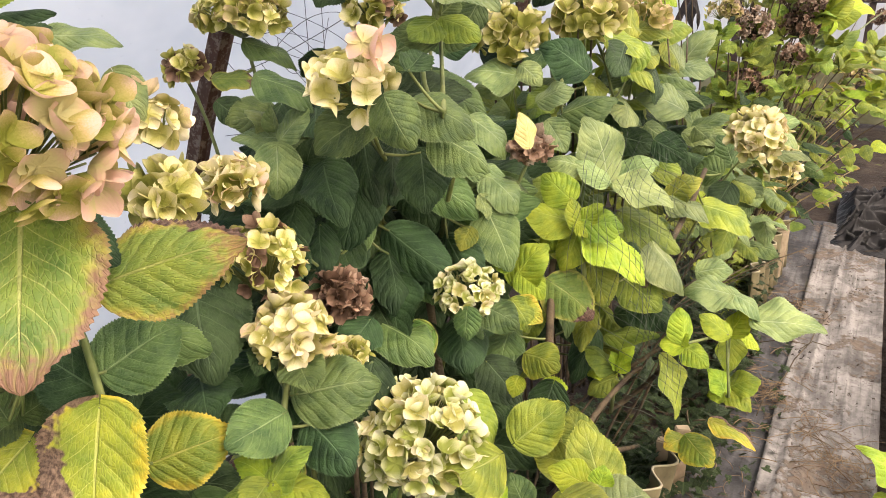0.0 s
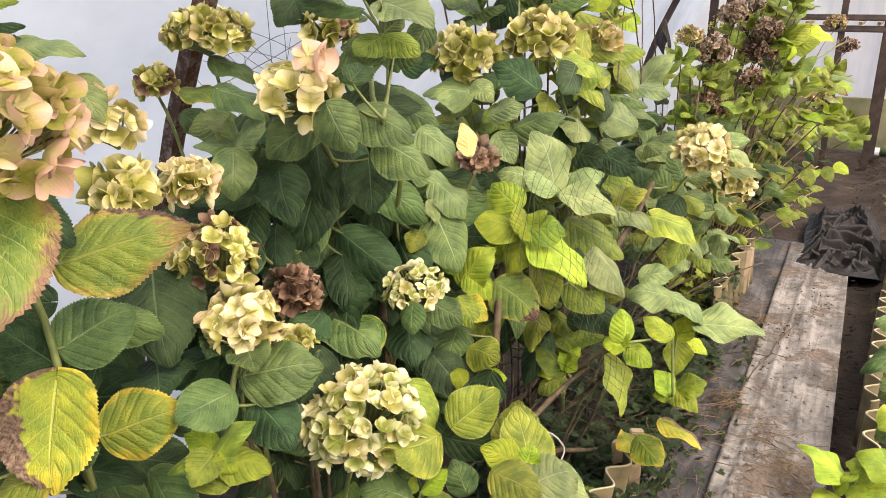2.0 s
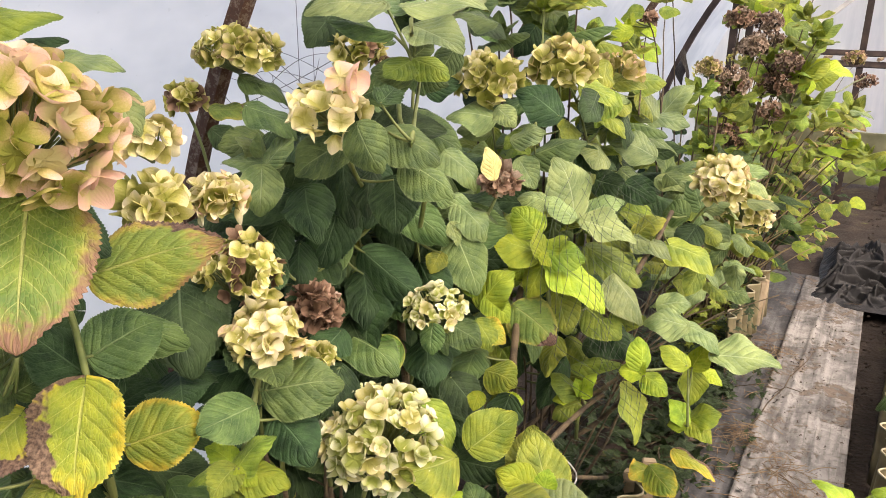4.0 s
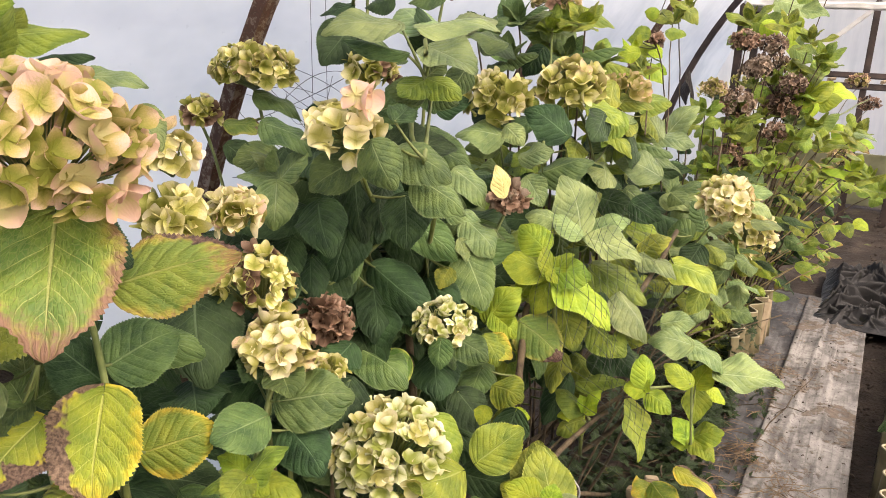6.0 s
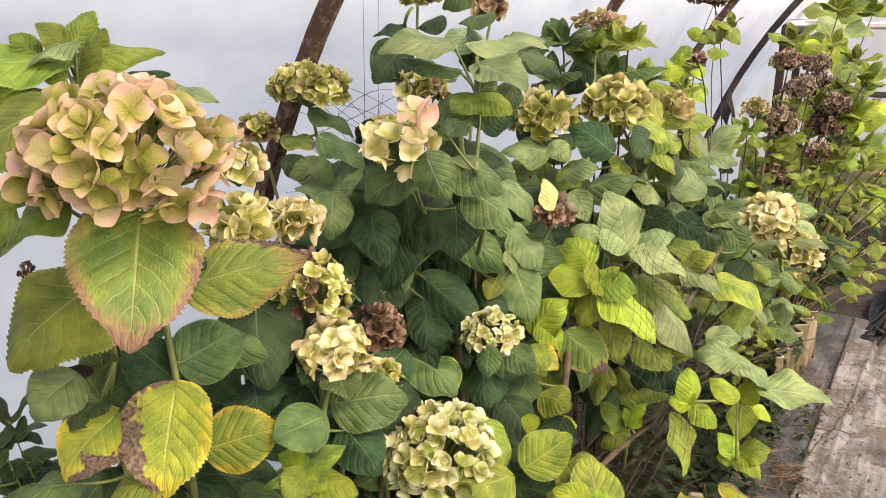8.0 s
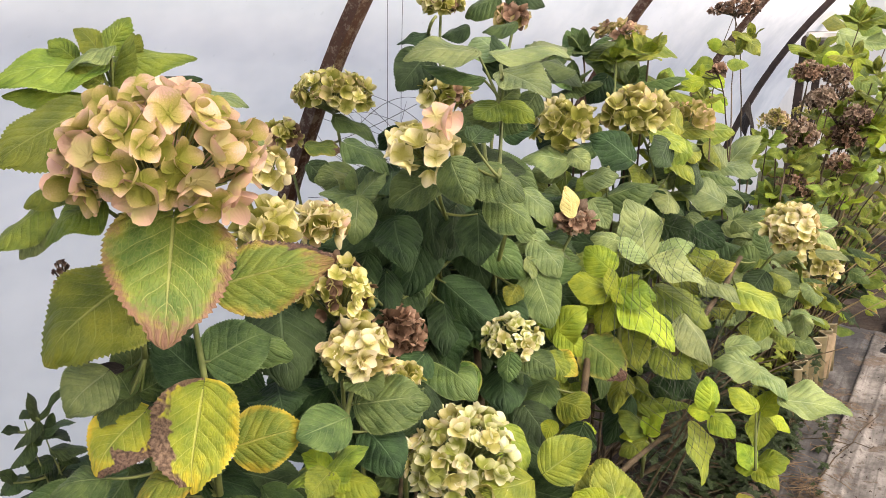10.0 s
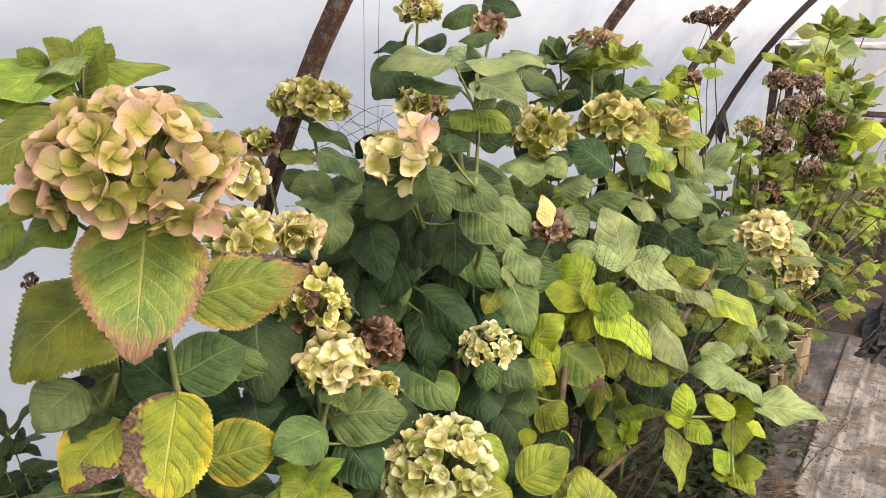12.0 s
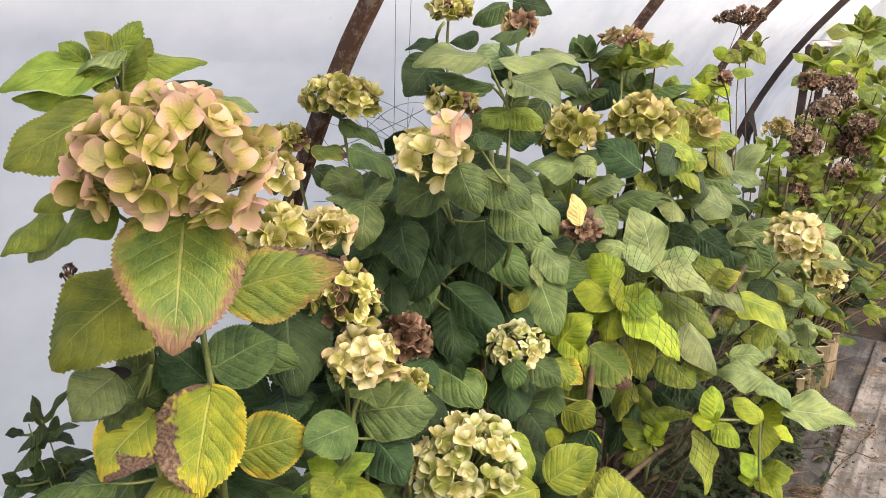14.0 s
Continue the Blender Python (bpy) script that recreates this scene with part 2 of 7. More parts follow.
def film_material():
    """Milky greenhouse film, a little see-through, with dried drips and algae dust."""
    g = Graph("greenhouse_film")
    big, streak = g.noise(1.3, 4, 0.6), g.noise(1.0, 4, 0.65, g.stretched(9, 2.5, 1.2))
    f = g.math("ADD", g.math("MULTIPLY", big, 0.6), g.math("MULTIPLY", streak, 0.4))
    col = g.mix(g.step(f, 0.35, 0.65), (0.67, 0.68, 0.675), (0.93, 0.91, 0.87))
    spots = g.step(g.noise(55.0, 2, 0.5), 0.70, 0.78)
    col = g.mix(g.math("MULTIPLY", spots, 0.25), col, (0.55, 0.55, 0.52))
    g.finish(col, 0.35, 0.0, 0.4)
    nrm = g.bump(streak, 0.25, 0.01)
    g.thin(col, 0.90, nrm)
    clear = g.node("ShaderNodeBsdfTransparent")
    m = g.node("ShaderNodeMixShader")
    m.inputs[0].default_value = 0.17
    last = g.out.inputs[0].links[0].from_socket
    g.nt.links.new(last, m.inputs[1])
    g.nt.links.new(clear.outputs[0], m.inputs[2])
    g.nt.links.new(m.outputs[0], g.out.inputs[0])
    return g.mat


def rust_material():
    g = Graph("rusty_steel")
    n1, n2 = g.noise(40, 5, 0.75), g.noise(160, 3, 0.6)
    rust = g.step(g.math("ADD", n1, g.math("MULTIPLY", n2, 0.25)), 0.50, 0.64)
    col = g.mix(rust, g.mix(n2, (0.10, 0.07, 0.05), (0.21, 0.16, 0.12)), g.mix(n2, (0.03, 0.014, 0.009), (0.10, 0.045, 0.026)))
    g.bump(g.math("ADD", g.math("MULTIPLY", rust, 0.5), n2), 0.5, 0.002)
    return g.finish(col, g.math("MULTIPLY_ADD", rust, 0.25, False), 0.15, 0.4)


def fabric_material(name, dark, dust, cover):
    """Black ground-cover fabric under a film of trodden dust, creased and soiled in patches."""
    g = Graph(name)
    n1 = g.noise(5.0, 5, 0.65, warp=0.4)
    n2 = g.noise(38.0, 4, 0.65)
    streak = g.noise(1.0, 5, 0.65, g.stretched(22, 2.2, 1), warp=0.3)
    f = g.math("ADD", g.math("MULTIPLY", n1, 0.5), g.math("MULTIPLY", streak, 0.5))
    col = g.mix(g.step(f, 0.62 - 0.4 * cover, 0.78 - 0.3 * cover), dark, dust)
    col = g.mix(g.math("MULTIPLY", g.step(n2, 0.46, 0.68), 0.35), col, dark)
    scuff = g.noise(11.0, 5, 0.7, warp=0.8)
    col = g.mix(g.math("MULTIPLY", g.step(scuff, 0.46, 0.62), 0.55), col, dark)
    lane = g.noise(1.0, 3, 0.6, g.stretched(60, 3.0, 1), warp=0.4)
    col = g.mix(g.math("MULTIPLY", g.step(lane, 0.56, 0.66), 0.5), col, dark)
    mud = g.step(g.math("ADD", g.noise(4.5, 3, 0.5, warp=0.8), g.math("MULTIPLY", g.math("SUBTRACT", n2, 0.5), 0.8)), 0.56, 0.66)
    col = g.mix(g.math("MULTIPLY", mud, 0.8), col, g.mix(n2, (0.07, 0.048, 0.033), (0.165, 0.122, 0.086)))
    bits = g.step(g.noise(120.0, 2, 0.5), 0.64, 0.70)
    col = g.mix(g.math("MULTIPLY", bits, 0.75), col, (0.045, 0.03, 0.022))
    crease = g.noise(5.0, 2, 0.5, g.stretched(1.0, 1.3, 1), warp=0.2)
    crease = g.math("MULTIPLY", g.step(crease, 0.42, 0.5), g.step(crease, 0.58, 0.5))
    g.bump(g.math("ADD", g.math("MULTIPLY", crease, 0.5), g.math("ADD", n2, mud)), 0.8, 0.005)
    return g.finish(col, 0.7, 0.0, 0.35)


FILM = film_material()
RUST = rust_material()
FABRIC = fabric_material("ground_fabric", (0.070, 0.066, 0.062), (0.27, 0.258, 0.243), 0.62)
FABRIC_DARK = fabric_material("ground_fabric_dark", (0.038, 0.038, 0.040), (0.150, 0.149, 0.150), 0.50)
TARP = plain("black_plastic_sheet", (0.006, 0.006, 0.006), (0.020, 0.019, 0.019), 9, 0.40, bump=0.5, dist=0.004, spec=0.2)
def soil_material():
    """Dark crumbly soil under the tunnel; outside it an invented paler ground that evens the film's brightness."""
    g = Graph("bare_soil")
    n1, n2, n3 = g.noise(6, 4, 0.6), g.noise(60, 3, 0.6), g.noise(22, 3, 0.6)
    col = g.mix(g.step(n1, 0.3, 0.7), (0.016, 0.012, 0.009), (0.052, 0.038, 0.029))
    col = g.mix(g.step(n2, 0.5, 0.75), col, (0.03, 0.02, 0.015))
    col = g.mix(g.math("MULTIPLY", g.step(n1, 0.58, 0.7), g.step(n3, 0.5, 0.62)), col, (0.10, 0.12, 0.03))
    xyz = g.node("ShaderNodeSeparateXYZ")
    g.put(xyz.inputs[0], g.coord("Object"))
    side = g.step(g.math("ABSOLUTE", g.math("SUBTRACT", xyz.outputs[0], 1.27)), 2.55, 2.75)
    # made-up grey tone outside, set to soften the horizon seen through the film
    col = g.mix(side, col, g.mix(n2, (0.06, 0.066, 0.058), (0.095, 0.10, 0.088)))
    g.bump(g.math("ADD", n1, n2), 1.0, 0.015)
    return g.finish(col, 0.95, 0.0, 0.3)


SOIL = soil_material()
SOIL_CRUMB = plain("soil_crumb", (0.025, 0.018, 0.014), (0.09, 0.066, 0.05), 6, 0.95, bump=1.0, dist=0.015, fine=12)
CORRUGATED = plain("weathered_corrugated_plastic", (0.10, 0.085, 0.045), (0.24, 0.20, 0.11), 12, 0.6, bump=0.4)
CUT_EDGE = plain("pale_cut_edge", (0.30, 0.27, 0.17), (0.50, 0.46, 0.33), 20, 0.6)
TIMBER = plain("weathered_timber", (0.22, 0.16, 0.10), (0.42, 0.34, 0.23), 18, 0.85, bump=0.7)
DARK_STEEL = plain("dark_painted_steel", (0.028, 0.02, 0.018), (0.075, 0.05, 0.042), 14, 0.55, metal=0.2)
PALE_BAR = plain("pale_grey_bar", (0.42, 0.42, 0.42), (0.6, 0.6, 0.6), 10, 0.5)
MOSSY = plain("mossy_board", (0.13, 0.13, 0.07), (0.27, 0.27, 0.17), 5, 0.9)
WIRE = plain("thin_dark_wire", (0.07, 0.065, 0.065), (0.26, 0.24, 0.24), 30, 0.5, metal=0.4)
NET = plain("dark_green_net_thread", (0.02, 0.035, 0.02), (0.045, 0.06, 0.035), 30, 0.6)
STRAW = plain("dry_straw", (0.10, 0.064, 0.036), (0.27, 0.195, 0.12), 20, 0.85)
IVY = leaf_material("leaf_ivy", (0.012, 0.030, 0.011), (0.042, 0.075, 0.026), (0.2, 0.26, 0.12), vein_amount=0.3, gloss=0.42, sheen=0.22)


# ---- mesh helpers ----
def mesh_of(name, verts, faces, mats=(), uvs=None, smooth=True, slots=None):
    me = bpy.data.meshes.new(name)
    me.from_pydata(verts, [], faces)
    if uvs is not None:
        layer = me.uv_layers.new(name="UVMap")
        flat = np.array([uvs[v] for p in me.polygons for v in p.vertices], dtype=np.float32).ravel()
        layer.data.foreach_set("uv", flat)
    if smooth:
        me.polygons.foreach_set("use_smooth", [True] * len(me.polygons))
    for m in mats:
        me.materials.append(m)
    if slots is not None:
        me.polygons.foreach_set("material_index", slots)
    me.update()
    return me


def part(name, me, parent, label="", material=None):
    """One mesh object under a thing or a part."""
    ob = new(name, me)
    ob.parent = parent
    if parent is not None:
        ob.matrix_parent_inverse = parent.matrix_world.inverted()
    if material is not None and len(ob.material_slots):
        ob.material_slots[0].link = "OBJECT"
        ob.material_slots[0].material = material
    return tagged(ob, label) if label else ob


def tube_geometry(pts, radii, sides=6, closed=True):
    """Vertices and faces of a tube along points."""
    pts = [Vector(p) for p in pts]
    verts, faces = [], []
    ref = Vector((0.31, 0.87, 0.37))
    for i, p in enumerate(pts):
        d = (pts[min(i + 1, len(pts) - 1)] - pts[max(i - 1, 0)]).normalized()
        a = d.cross(ref).normalized()
        b = d.cross(a)
        r = radii[i] if isinstance(radii, (list, tuple)) else radii
        for k in range(sides):
            w = 2 * math.pi * k / sides
            verts.append(p + (a * math.cos(w) + b * math.sin(w)) * r)
    for i in range(len(pts) - 1):
        for k in range(sides):
            q = (k + 1) % sides
            faces.append((i * sides + k, i * sides + q, (i + 1) * sides + q, (i + 1) * sides + k))
    if closed:
        faces.append(tuple(range(sides))[::-1])
        faces.append(tuple((len(pts) - 1) * sides + k for k in range(sides)))
    return [tuple(v) for v in verts], faces


def tubes(name, lines, mat, sides=5):
    """One mesh of several tubes; lines: (points, radii)."""
    verts, faces = [], []
    for pts, radii in lines:
        v, f = tube_geometry(pts, radii, sides)
        n = len(verts)
        verts += v
        faces += [tuple(i + n for i in q) for q in f]
    return mesh_of(name, verts, faces, [mat])


def bend(a, b, c, n=8):
    """A quadratic curve from a to c, drawn towards b."""
    a, b, c = Vector(a), Vector(b), Vector(c)
    return [a * (1 - t) ** 2 + b * 2 * t * (1 - t) + c * t * t for t in (i / n for i in range(n + 1))]


def box_geometry(lo, hi, bevel=0.0):
    bm = bmesh.new()
    bmesh.ops.create_cube(bm, size=1)
    for v in bm.verts:
        v.co = Vector([(lo[i] + hi[i]) / 2 + v.co[i] * (hi[i] - lo[i]) for i in range(3)])
    if bevel:
        bmesh.ops.bevel(bm, geom=list(bm.edges), offset=bevel, segments=2, affect="EDGES")
    return bm


def mesh_from(bm, name, mat, smooth=False):
    me = bpy.data.meshes.new(name)
    bm.to_mesh(me)
    bm.free()
    me.materials.append(mat)
    if smooth:
        me.polygons.foreach_set("use_smooth", [True] * len(me.polygons))
    return me


# ---- structure ----
CX, R_HOOP = 1.27, 2.5


def hoop_point(ang, r, y):
    """A point on the tunnel's arch; ang from the left foot over the top."""
    return Vector((CX - r * math.cos(ang), y, r * math.sin(ang)))


def build_ground():
    xs = [-80, -30, -10, -4] + [-2 + 0.05 * i for i in range(87)] + [4, 10, 30, 80]
    ys = [-80, -30, -10, -5] + [-2 + 0.06 * i for i in range(146)] + [8, 12, 30, 80]
    verts = []
    for y in ys:
        for x in xs:
            z = -0.035
            if -2.2 < x < 2.5 and -2.2 < y < 7:
                bed = 0.03 if x < -0.25 or x > 0.33 else 0.0
                z += bed + 0.02 * noise.noise(Vector((x * 4, y * 4, 0))) + 0.014 * noise.noise(Vector((x * 17, y * 17, 3)))
            verts.append((x, y, z))
    w = len(xs)
    faces = [(j * w + i, j * w + i + 1, (j + 1) * w + i + 1, (j + 1) * w + i) for j in range(len(ys) - 1) for i in range(w - 1)]
    tagged(new("ground", mesh_of("ground", verts, faces, [SOIL])), "dark crumbly bare soil of the tunnel beds", "ground", kind="structure")


def sheet(name, xs, ys, height, mat, thick=0.004):
    """A laid sheet with some thickness; height(x, y) gives its top."""
    w, h = len(xs), len(ys)
    verts = [(x, y, height(x, y)) for y in ys for x in xs] + [(x, y, height(x, y) - thick) for y in ys for x in xs]
    n = w * h
    faces = [(j * w + i, j * w + i + 1, (j + 1) * w + i + 1, (j + 1) * w + i) for j in range(h - 1) for i in range(w - 1)]
    faces += [tuple(k + n for k in q[::-1]) for q in faces]
    rim = [i for i in range(w)] + [j * w + w - 1 for j in range(1, h)] + [(h - 1) * w + i for i in range(w - 2, -1, -1)] + [j * w for j in range(h - 2, 0, -1)]
    for k in range(len(rim)):
        a, b = rim[k], rim[(k + 1) % len(rim)]
        faces.append((a + n, b + n, b, a))
    return mesh_of(name, verts, faces, [mat])


def spread(a, b, n):
    return [a + (b - a) * i / n for i in range(n + 1)]


def wrinkle(x, y, s=1.0):
    return 0.006 * noise.noise(Vector((x * 7, y * 4, 1))) + 0.004 * s * noise.noise(Vector((x * 21, y * 9, 5))) + 0.0015 * noise.noise(Vector((x * 60, y * 40, 9)))


def build_path():
    def left(x, y):
        return 0.004 + wrinkle(x, y) + 0.006 * max(0, noise.noise(Vector((x * 12, y * 3, 2))))

    def right(x, y):
        edge = -0.045 + 0.02 * math.sin(y * 2.1)
        ridge = 0.005 * math.exp(-((x - edge) / 0.018) ** 2)
        fold = 0.009 * math.exp(-((x - 0.02 - 0.035 * (y - 2.4)) / 0.006) ** 2) + 0.007 * math.exp(-((x - 0.13 + 0.02 * (y - 2.0)) / 0.005) ** 2)
        cross_fold = sum(0.006 * math.exp(-((y - cy - 0.25 * x - 0.03 * math.sin(30 * x)) / 0.010) ** 2) for cy in (1.72, 2.08, 2.31, 2.66, 2.93, 3.2))
        return 0.016 + wrinkle(x, y) + ridge + fold + cross_fold + 0.006 * math.exp(-((x - 0.06 - 0.04 * math.sin(y * 3)) / 0.03) ** 2)

    road = tagged(new("path", sheet("path", spread(-0.225, 0.02, 30), spread(-1.2, 3.95, 240), left, FABRIC_DARK)), "dusty black ground-cover fabric laid as a garden path", "path", kind="structure")
    part("path_strip", sheet("path_strip", spread(-0.05, 0.215, 34), spread(-1.2, 3.9, 240), right, FABRIC), road, "overlapping strip of dust-grey ground-cover fabric")


def build_tunnel():
    ys = spread(-3.17, 6.6, 70)
    angs = spread(0.0, math.pi, 64)
    verts = []
    for y in ys:
        sag = 0.5 - 0.5 * math.cos(2 * math.pi * (y - 1.03) / 1.39)
        for a in angs:
            r = R_HOOP + 0.07 - 0.02 * sag + 0.006 * noise.noise(Vector((a * 5, y * 2, 0)))
            verts.append(tuple(hoop_point(a, r, y)))
    w = len(angs)
    faces = [(j * w + i, (j + 1) * w + i, (j + 1) * w + i + 1, j * w + i + 1) for j in range(len(ys) - 1) for i in range(w - 1)]
    tagged(new("wall_film", mesh_of("wall_film", verts, faces, [FILM])), "milky white translucent polytunnel film stretched over hoops", "film", kind="structure")
    for name, y in (("wall_end", 6.62), ("wall_entrance", -3.2)):
        vs = [(CX, y, 0)] + [tuple(hoop_point(a, R_HOOP + 0.075, y)) for a in angs]
        cells = [(0, i, i + 1) for i in range(1, w)]
        tagged(new(name, mesh_of(name, vs, cells, [FILM], smooth=False)), "flat milky film closing the polytunnel end", "film", kind="structure")
    me = mesh_from(box_geometry((-1.2, 6.55, 0), (3.7, 6.6, 0.40), 0.006), "board", MOSSY)
    tagged(new("wall_base", me), "greenish algae-stained base board of the end wall", "board", kind="structure")


def build_hoop(y, mat, wide, deep, label):
    """A bent steel section: a flat box swept over the arch."""
    verts, faces = [], []
    angs = spread(0.0, math.pi, 48)
    rad = R_HOOP + 0.03
    prof = [(-wide / 2, -deep / 2), (0, -deep * 0.62), (wide / 2, -deep / 2), (wide / 2, deep / 2), (-wide / 2, deep / 2)]
    for a in angs:
        for dy, dr in prof:
            verts.append(tuple(hoop_point(a, rad + dr, y + dy)))
    k = len(prof)
    for i in range(len(angs) - 1):
        for q in range(k):
            z = (q + 1) % k
            faces.append((i * k + q, (i + 1) * k + q, (i + 1) * k + z, i * k + z))
    faces += [tuple(range(k)), tuple((len(angs) - 1) * k + q for q in range(k))[::-1]]
    tagged(new("tunnel_hoop", mesh_of("tunnel_hoop", verts, faces, [mat], smooth=False)), label, "hoop", "arched hoops of the polytunnel")


build_ground()
build_path()
build_tunnel()
for hoop_y in (-1.75, -0.36, 1.03, 2.42, 3.81):
    build_hoop(hoop_y, RUST, 0.032, 0.030, "rust-flecked bent steel hoop carrying the film")
build_hoop(5.2, DARK_STEEL, 0.034, 0.036, "black-painted bent steel hoop near the tunnel end")


# ---- plant pieces ----
def leaf_mesh(name, rows, cols, droop, fold, wave, twist, teeth=0.016, seed=0, hook=0.0):
    """A blade of length 1 along +Y and width 1, its base at the origin, upper side +Z: round at the base, drawn out to a point, saw-toothed."""
    rnd = random.Random(seed)
    verts, uvs = [], []
    p1, p2, skew = rnd.uniform(0, 6), rnd.uniform(0, 6), rnd.uniform(-0.05, 0.05)
    for j in range(rows + 1):
        v = j / rows
        half = 0.5 * math.sin(math.pi * min(1.0, v ** 0.70)) ** 0.64 if 0 < j < rows else 0.0
        half *= 1 - 0.20 * math.exp(-(((v - 0.91) / 0.055) ** 2))
        half = max(half, 0.010 if j == 0 else 0.003)
        for i in range(cols + 1):
            u = 2 * i / cols - 1
            a = abs(u)
            x = u * half
            y = v - 0.05 * a * a * math.sin(math.pi * v) - 0.10 * a * max(0, 1 - v * 5)
            if a > 0.99 and 2 < j < rows - 1:
                saw = rnd.uniform(0.7, 1.3)
                x += (1 if u > 0 else -1) * (teeth * saw if j % 2 else -teeth * 0.4) * min(1, half * 6)
                y += 0.5 * teeth * saw if j % 2 else 0
            ripple = math.cos(2 * math.pi * (6.5 * v - 2.2 * a - 0.5 * a * a))
            z = droop * 1.45 * v * (1 - v) * (0.6 + 0.8 * v) - fold * 1.15 * half * a ** 1.25 - hook * max(0.0, v - 0.62) ** 2 * 1.2
            z += 0.0065 * ripple * min(1, a * 3) * (1 - 0.6 * a ** 3) * min(1, half * 5)
            z += wave * 0.6 * half * a * a * math.sin(9 * v + p1 + (2.0 if u > 0 else 0))
            z += 0.04 * math.sin(3.1 * v + p2) * u * half
            z += twist * u * half * v
            verts.append((x + skew * math.sin(math.pi * v), y, z))
            uvs.append((u * 0.5 + 0.5, v))
    w = cols + 1
    faces = [(j * w + i, j * w + i + 1, (j + 1) * w + i + 1, (j + 1) * w + i) for j in range(rows) for i in range(cols)]
    return mesh_of(name, verts, faces, [LEAF["G"]], uvs)


BLADES = [
    leaf_mesh("blade", 56, 14, d, f, w, t, seed=k, hook=h)
    for k, (d, f, w, t, h) in enumerate(
        ((0.10, 0.20, 0.14, 0.0, 0.2), (0.22, 0.10, 0.20, 0.15, 0.5), (0.16, 0.35, 0.16, -0.2, 0.3), (0.28, 0.22, 0.22, 0.2, 0.8), (0.05, 0.12, 0.24, -0.2, 0.4), (0.18, 0.45, 0.14, 0.1, 0.6), (0.12, -0.10, 0.26, 0.1, 0.3), (0.20, 0.28, 0.30, -0.3, 0.9))
    )
]
SMALL_BLADES = [leaf_mesh("small_blade", 24, 6, d, f, w, t, 0.035, 20 + k, 0.3) for k, (d, f, w, t) in enumerate(((0.15, 0.25, 0.15, 0), (0.3, 0.1, 0.25, 0.3), (0.1, 0.45, 0.1, -0.3), (0.2, -0.15, 0.3, 0.2)))]


def sepal_points(size, cup, twist, rows, cols, turn, rnd):
    """One broad petal with a blunt point; its rows crowd at both ends so that the tip closes."""
    pts, uvs = [], []
    p, broad = rnd.uniform(0, 6), rnd.uniform(0.88, 1.12)
    for j in range(rows + 1):
        v = 0.5 - 0.5 * math.cos(math.pi * j / rows)
        half = 0.58 * broad * math.sin(math.pi * min(1.0, v ** 0.9)) ** 0.72 * (1 - 0.12 * v ** 4) + 0.014
        for i in range(cols + 1):
            u = 2 * i / cols - 1
            x = u * half
            y = 0.04 + 0.98 * v
            z = cup * v ** 1.6 + (0.25 + 0.35 * abs(cup)) * u * u * half + twist * u * half * v + 0.14 * math.sin(4.2 * u + 4 * v + p) * half * v
            c, s = math.cos(turn), math.sin(turn)
            pts.append((size * (x * c - y * s), size * (x * s + y * c), size * z))
            uvs.append((u * 0.5 + 0.5, v))
    return pts, uvs


def floret_mesh(cup, twist, rows, cols, seed, crumple=0.0):
    """Four rounded petals round an eye, radius about 1, facing +Z, on a short stalk."""
    rnd = random.Random(seed)
    verts, uvs, faces = [], [], []
    for k in range(4):
        s = rnd.uniform(0.82, 1.05)
        pts, uv = sepal_points(s, cup * rnd.uniform(0.6, 1.4), twist * rnd.uniform(-1, 1), rows, cols, math.pi / 2 * k + rnd.uniform(-0.2, 0.2), rnd)
        n, w = len(verts), cols + 1
        lift = 0.03 * (k % 2)
        verts += [(x + crumple * rnd.uniform(-1, 1), y + crumple * rnd.uniform(-1, 1), z + lift + crumple * 1.3 * rnd.uniform(-1, 1)) for x, y, z in pts]
        uvs += uv
        faces += [(n + j * w + i, n + j * w + i + 1, n + (j + 1) * w + i + 1, n + (j + 1) * w + i) for j in range(rows) for i in range(cols)]
    n = len(verts)
    for k in range(6):
        w = math.pi / 3 * k
        verts.append((0.09 * math.cos(w), 0.09 * math.sin(w), 0.03))
        uvs.append((0.5, 0.0))
    verts.append((0, 0, 0.13))
    uvs.append((0.5, 0.0))
    faces += [(n + k, n + (k + 1) % 6, n + 6) for k in range(6)]
    return mesh_of("floret", verts, faces, [SEPAL["green"]], uvs)


FLORETS = [floret_mesh(c, t, 7, 6, 40 + k) for k, (c, t) in enumerate(((0.45, 0.2), (0.70, 0.4), (0.15, 0.4), (0.95, 0.5), (0.55, 0.7), (-0.15, 0.5), (0.80, 0.3), (0.30, 0.5)))]
WITHERED = [floret_mesh(c, t, 5, 4, 60 + k, 0.12) for k, (c, t) in enumerate(((0.35, 0.5), (0.7, 0.6), (-0.5, 0.6), (0.2, -0.8), (1.1, 0.8), (-0.9, 0.7)))]


def facing(axis, up):
    """A turn whose Y runs along axis and whose Z leans towards up."""
    y = Vector(axis).normalized()
    z = Vector(up) - y * y.dot(Vector(up))
    z = z.normalized() if z.length > 1e-4 else y.orthogonal().normalized()
    x = y.cross(z)
    m = Matrix((x, y, z)).transposed()
    return m


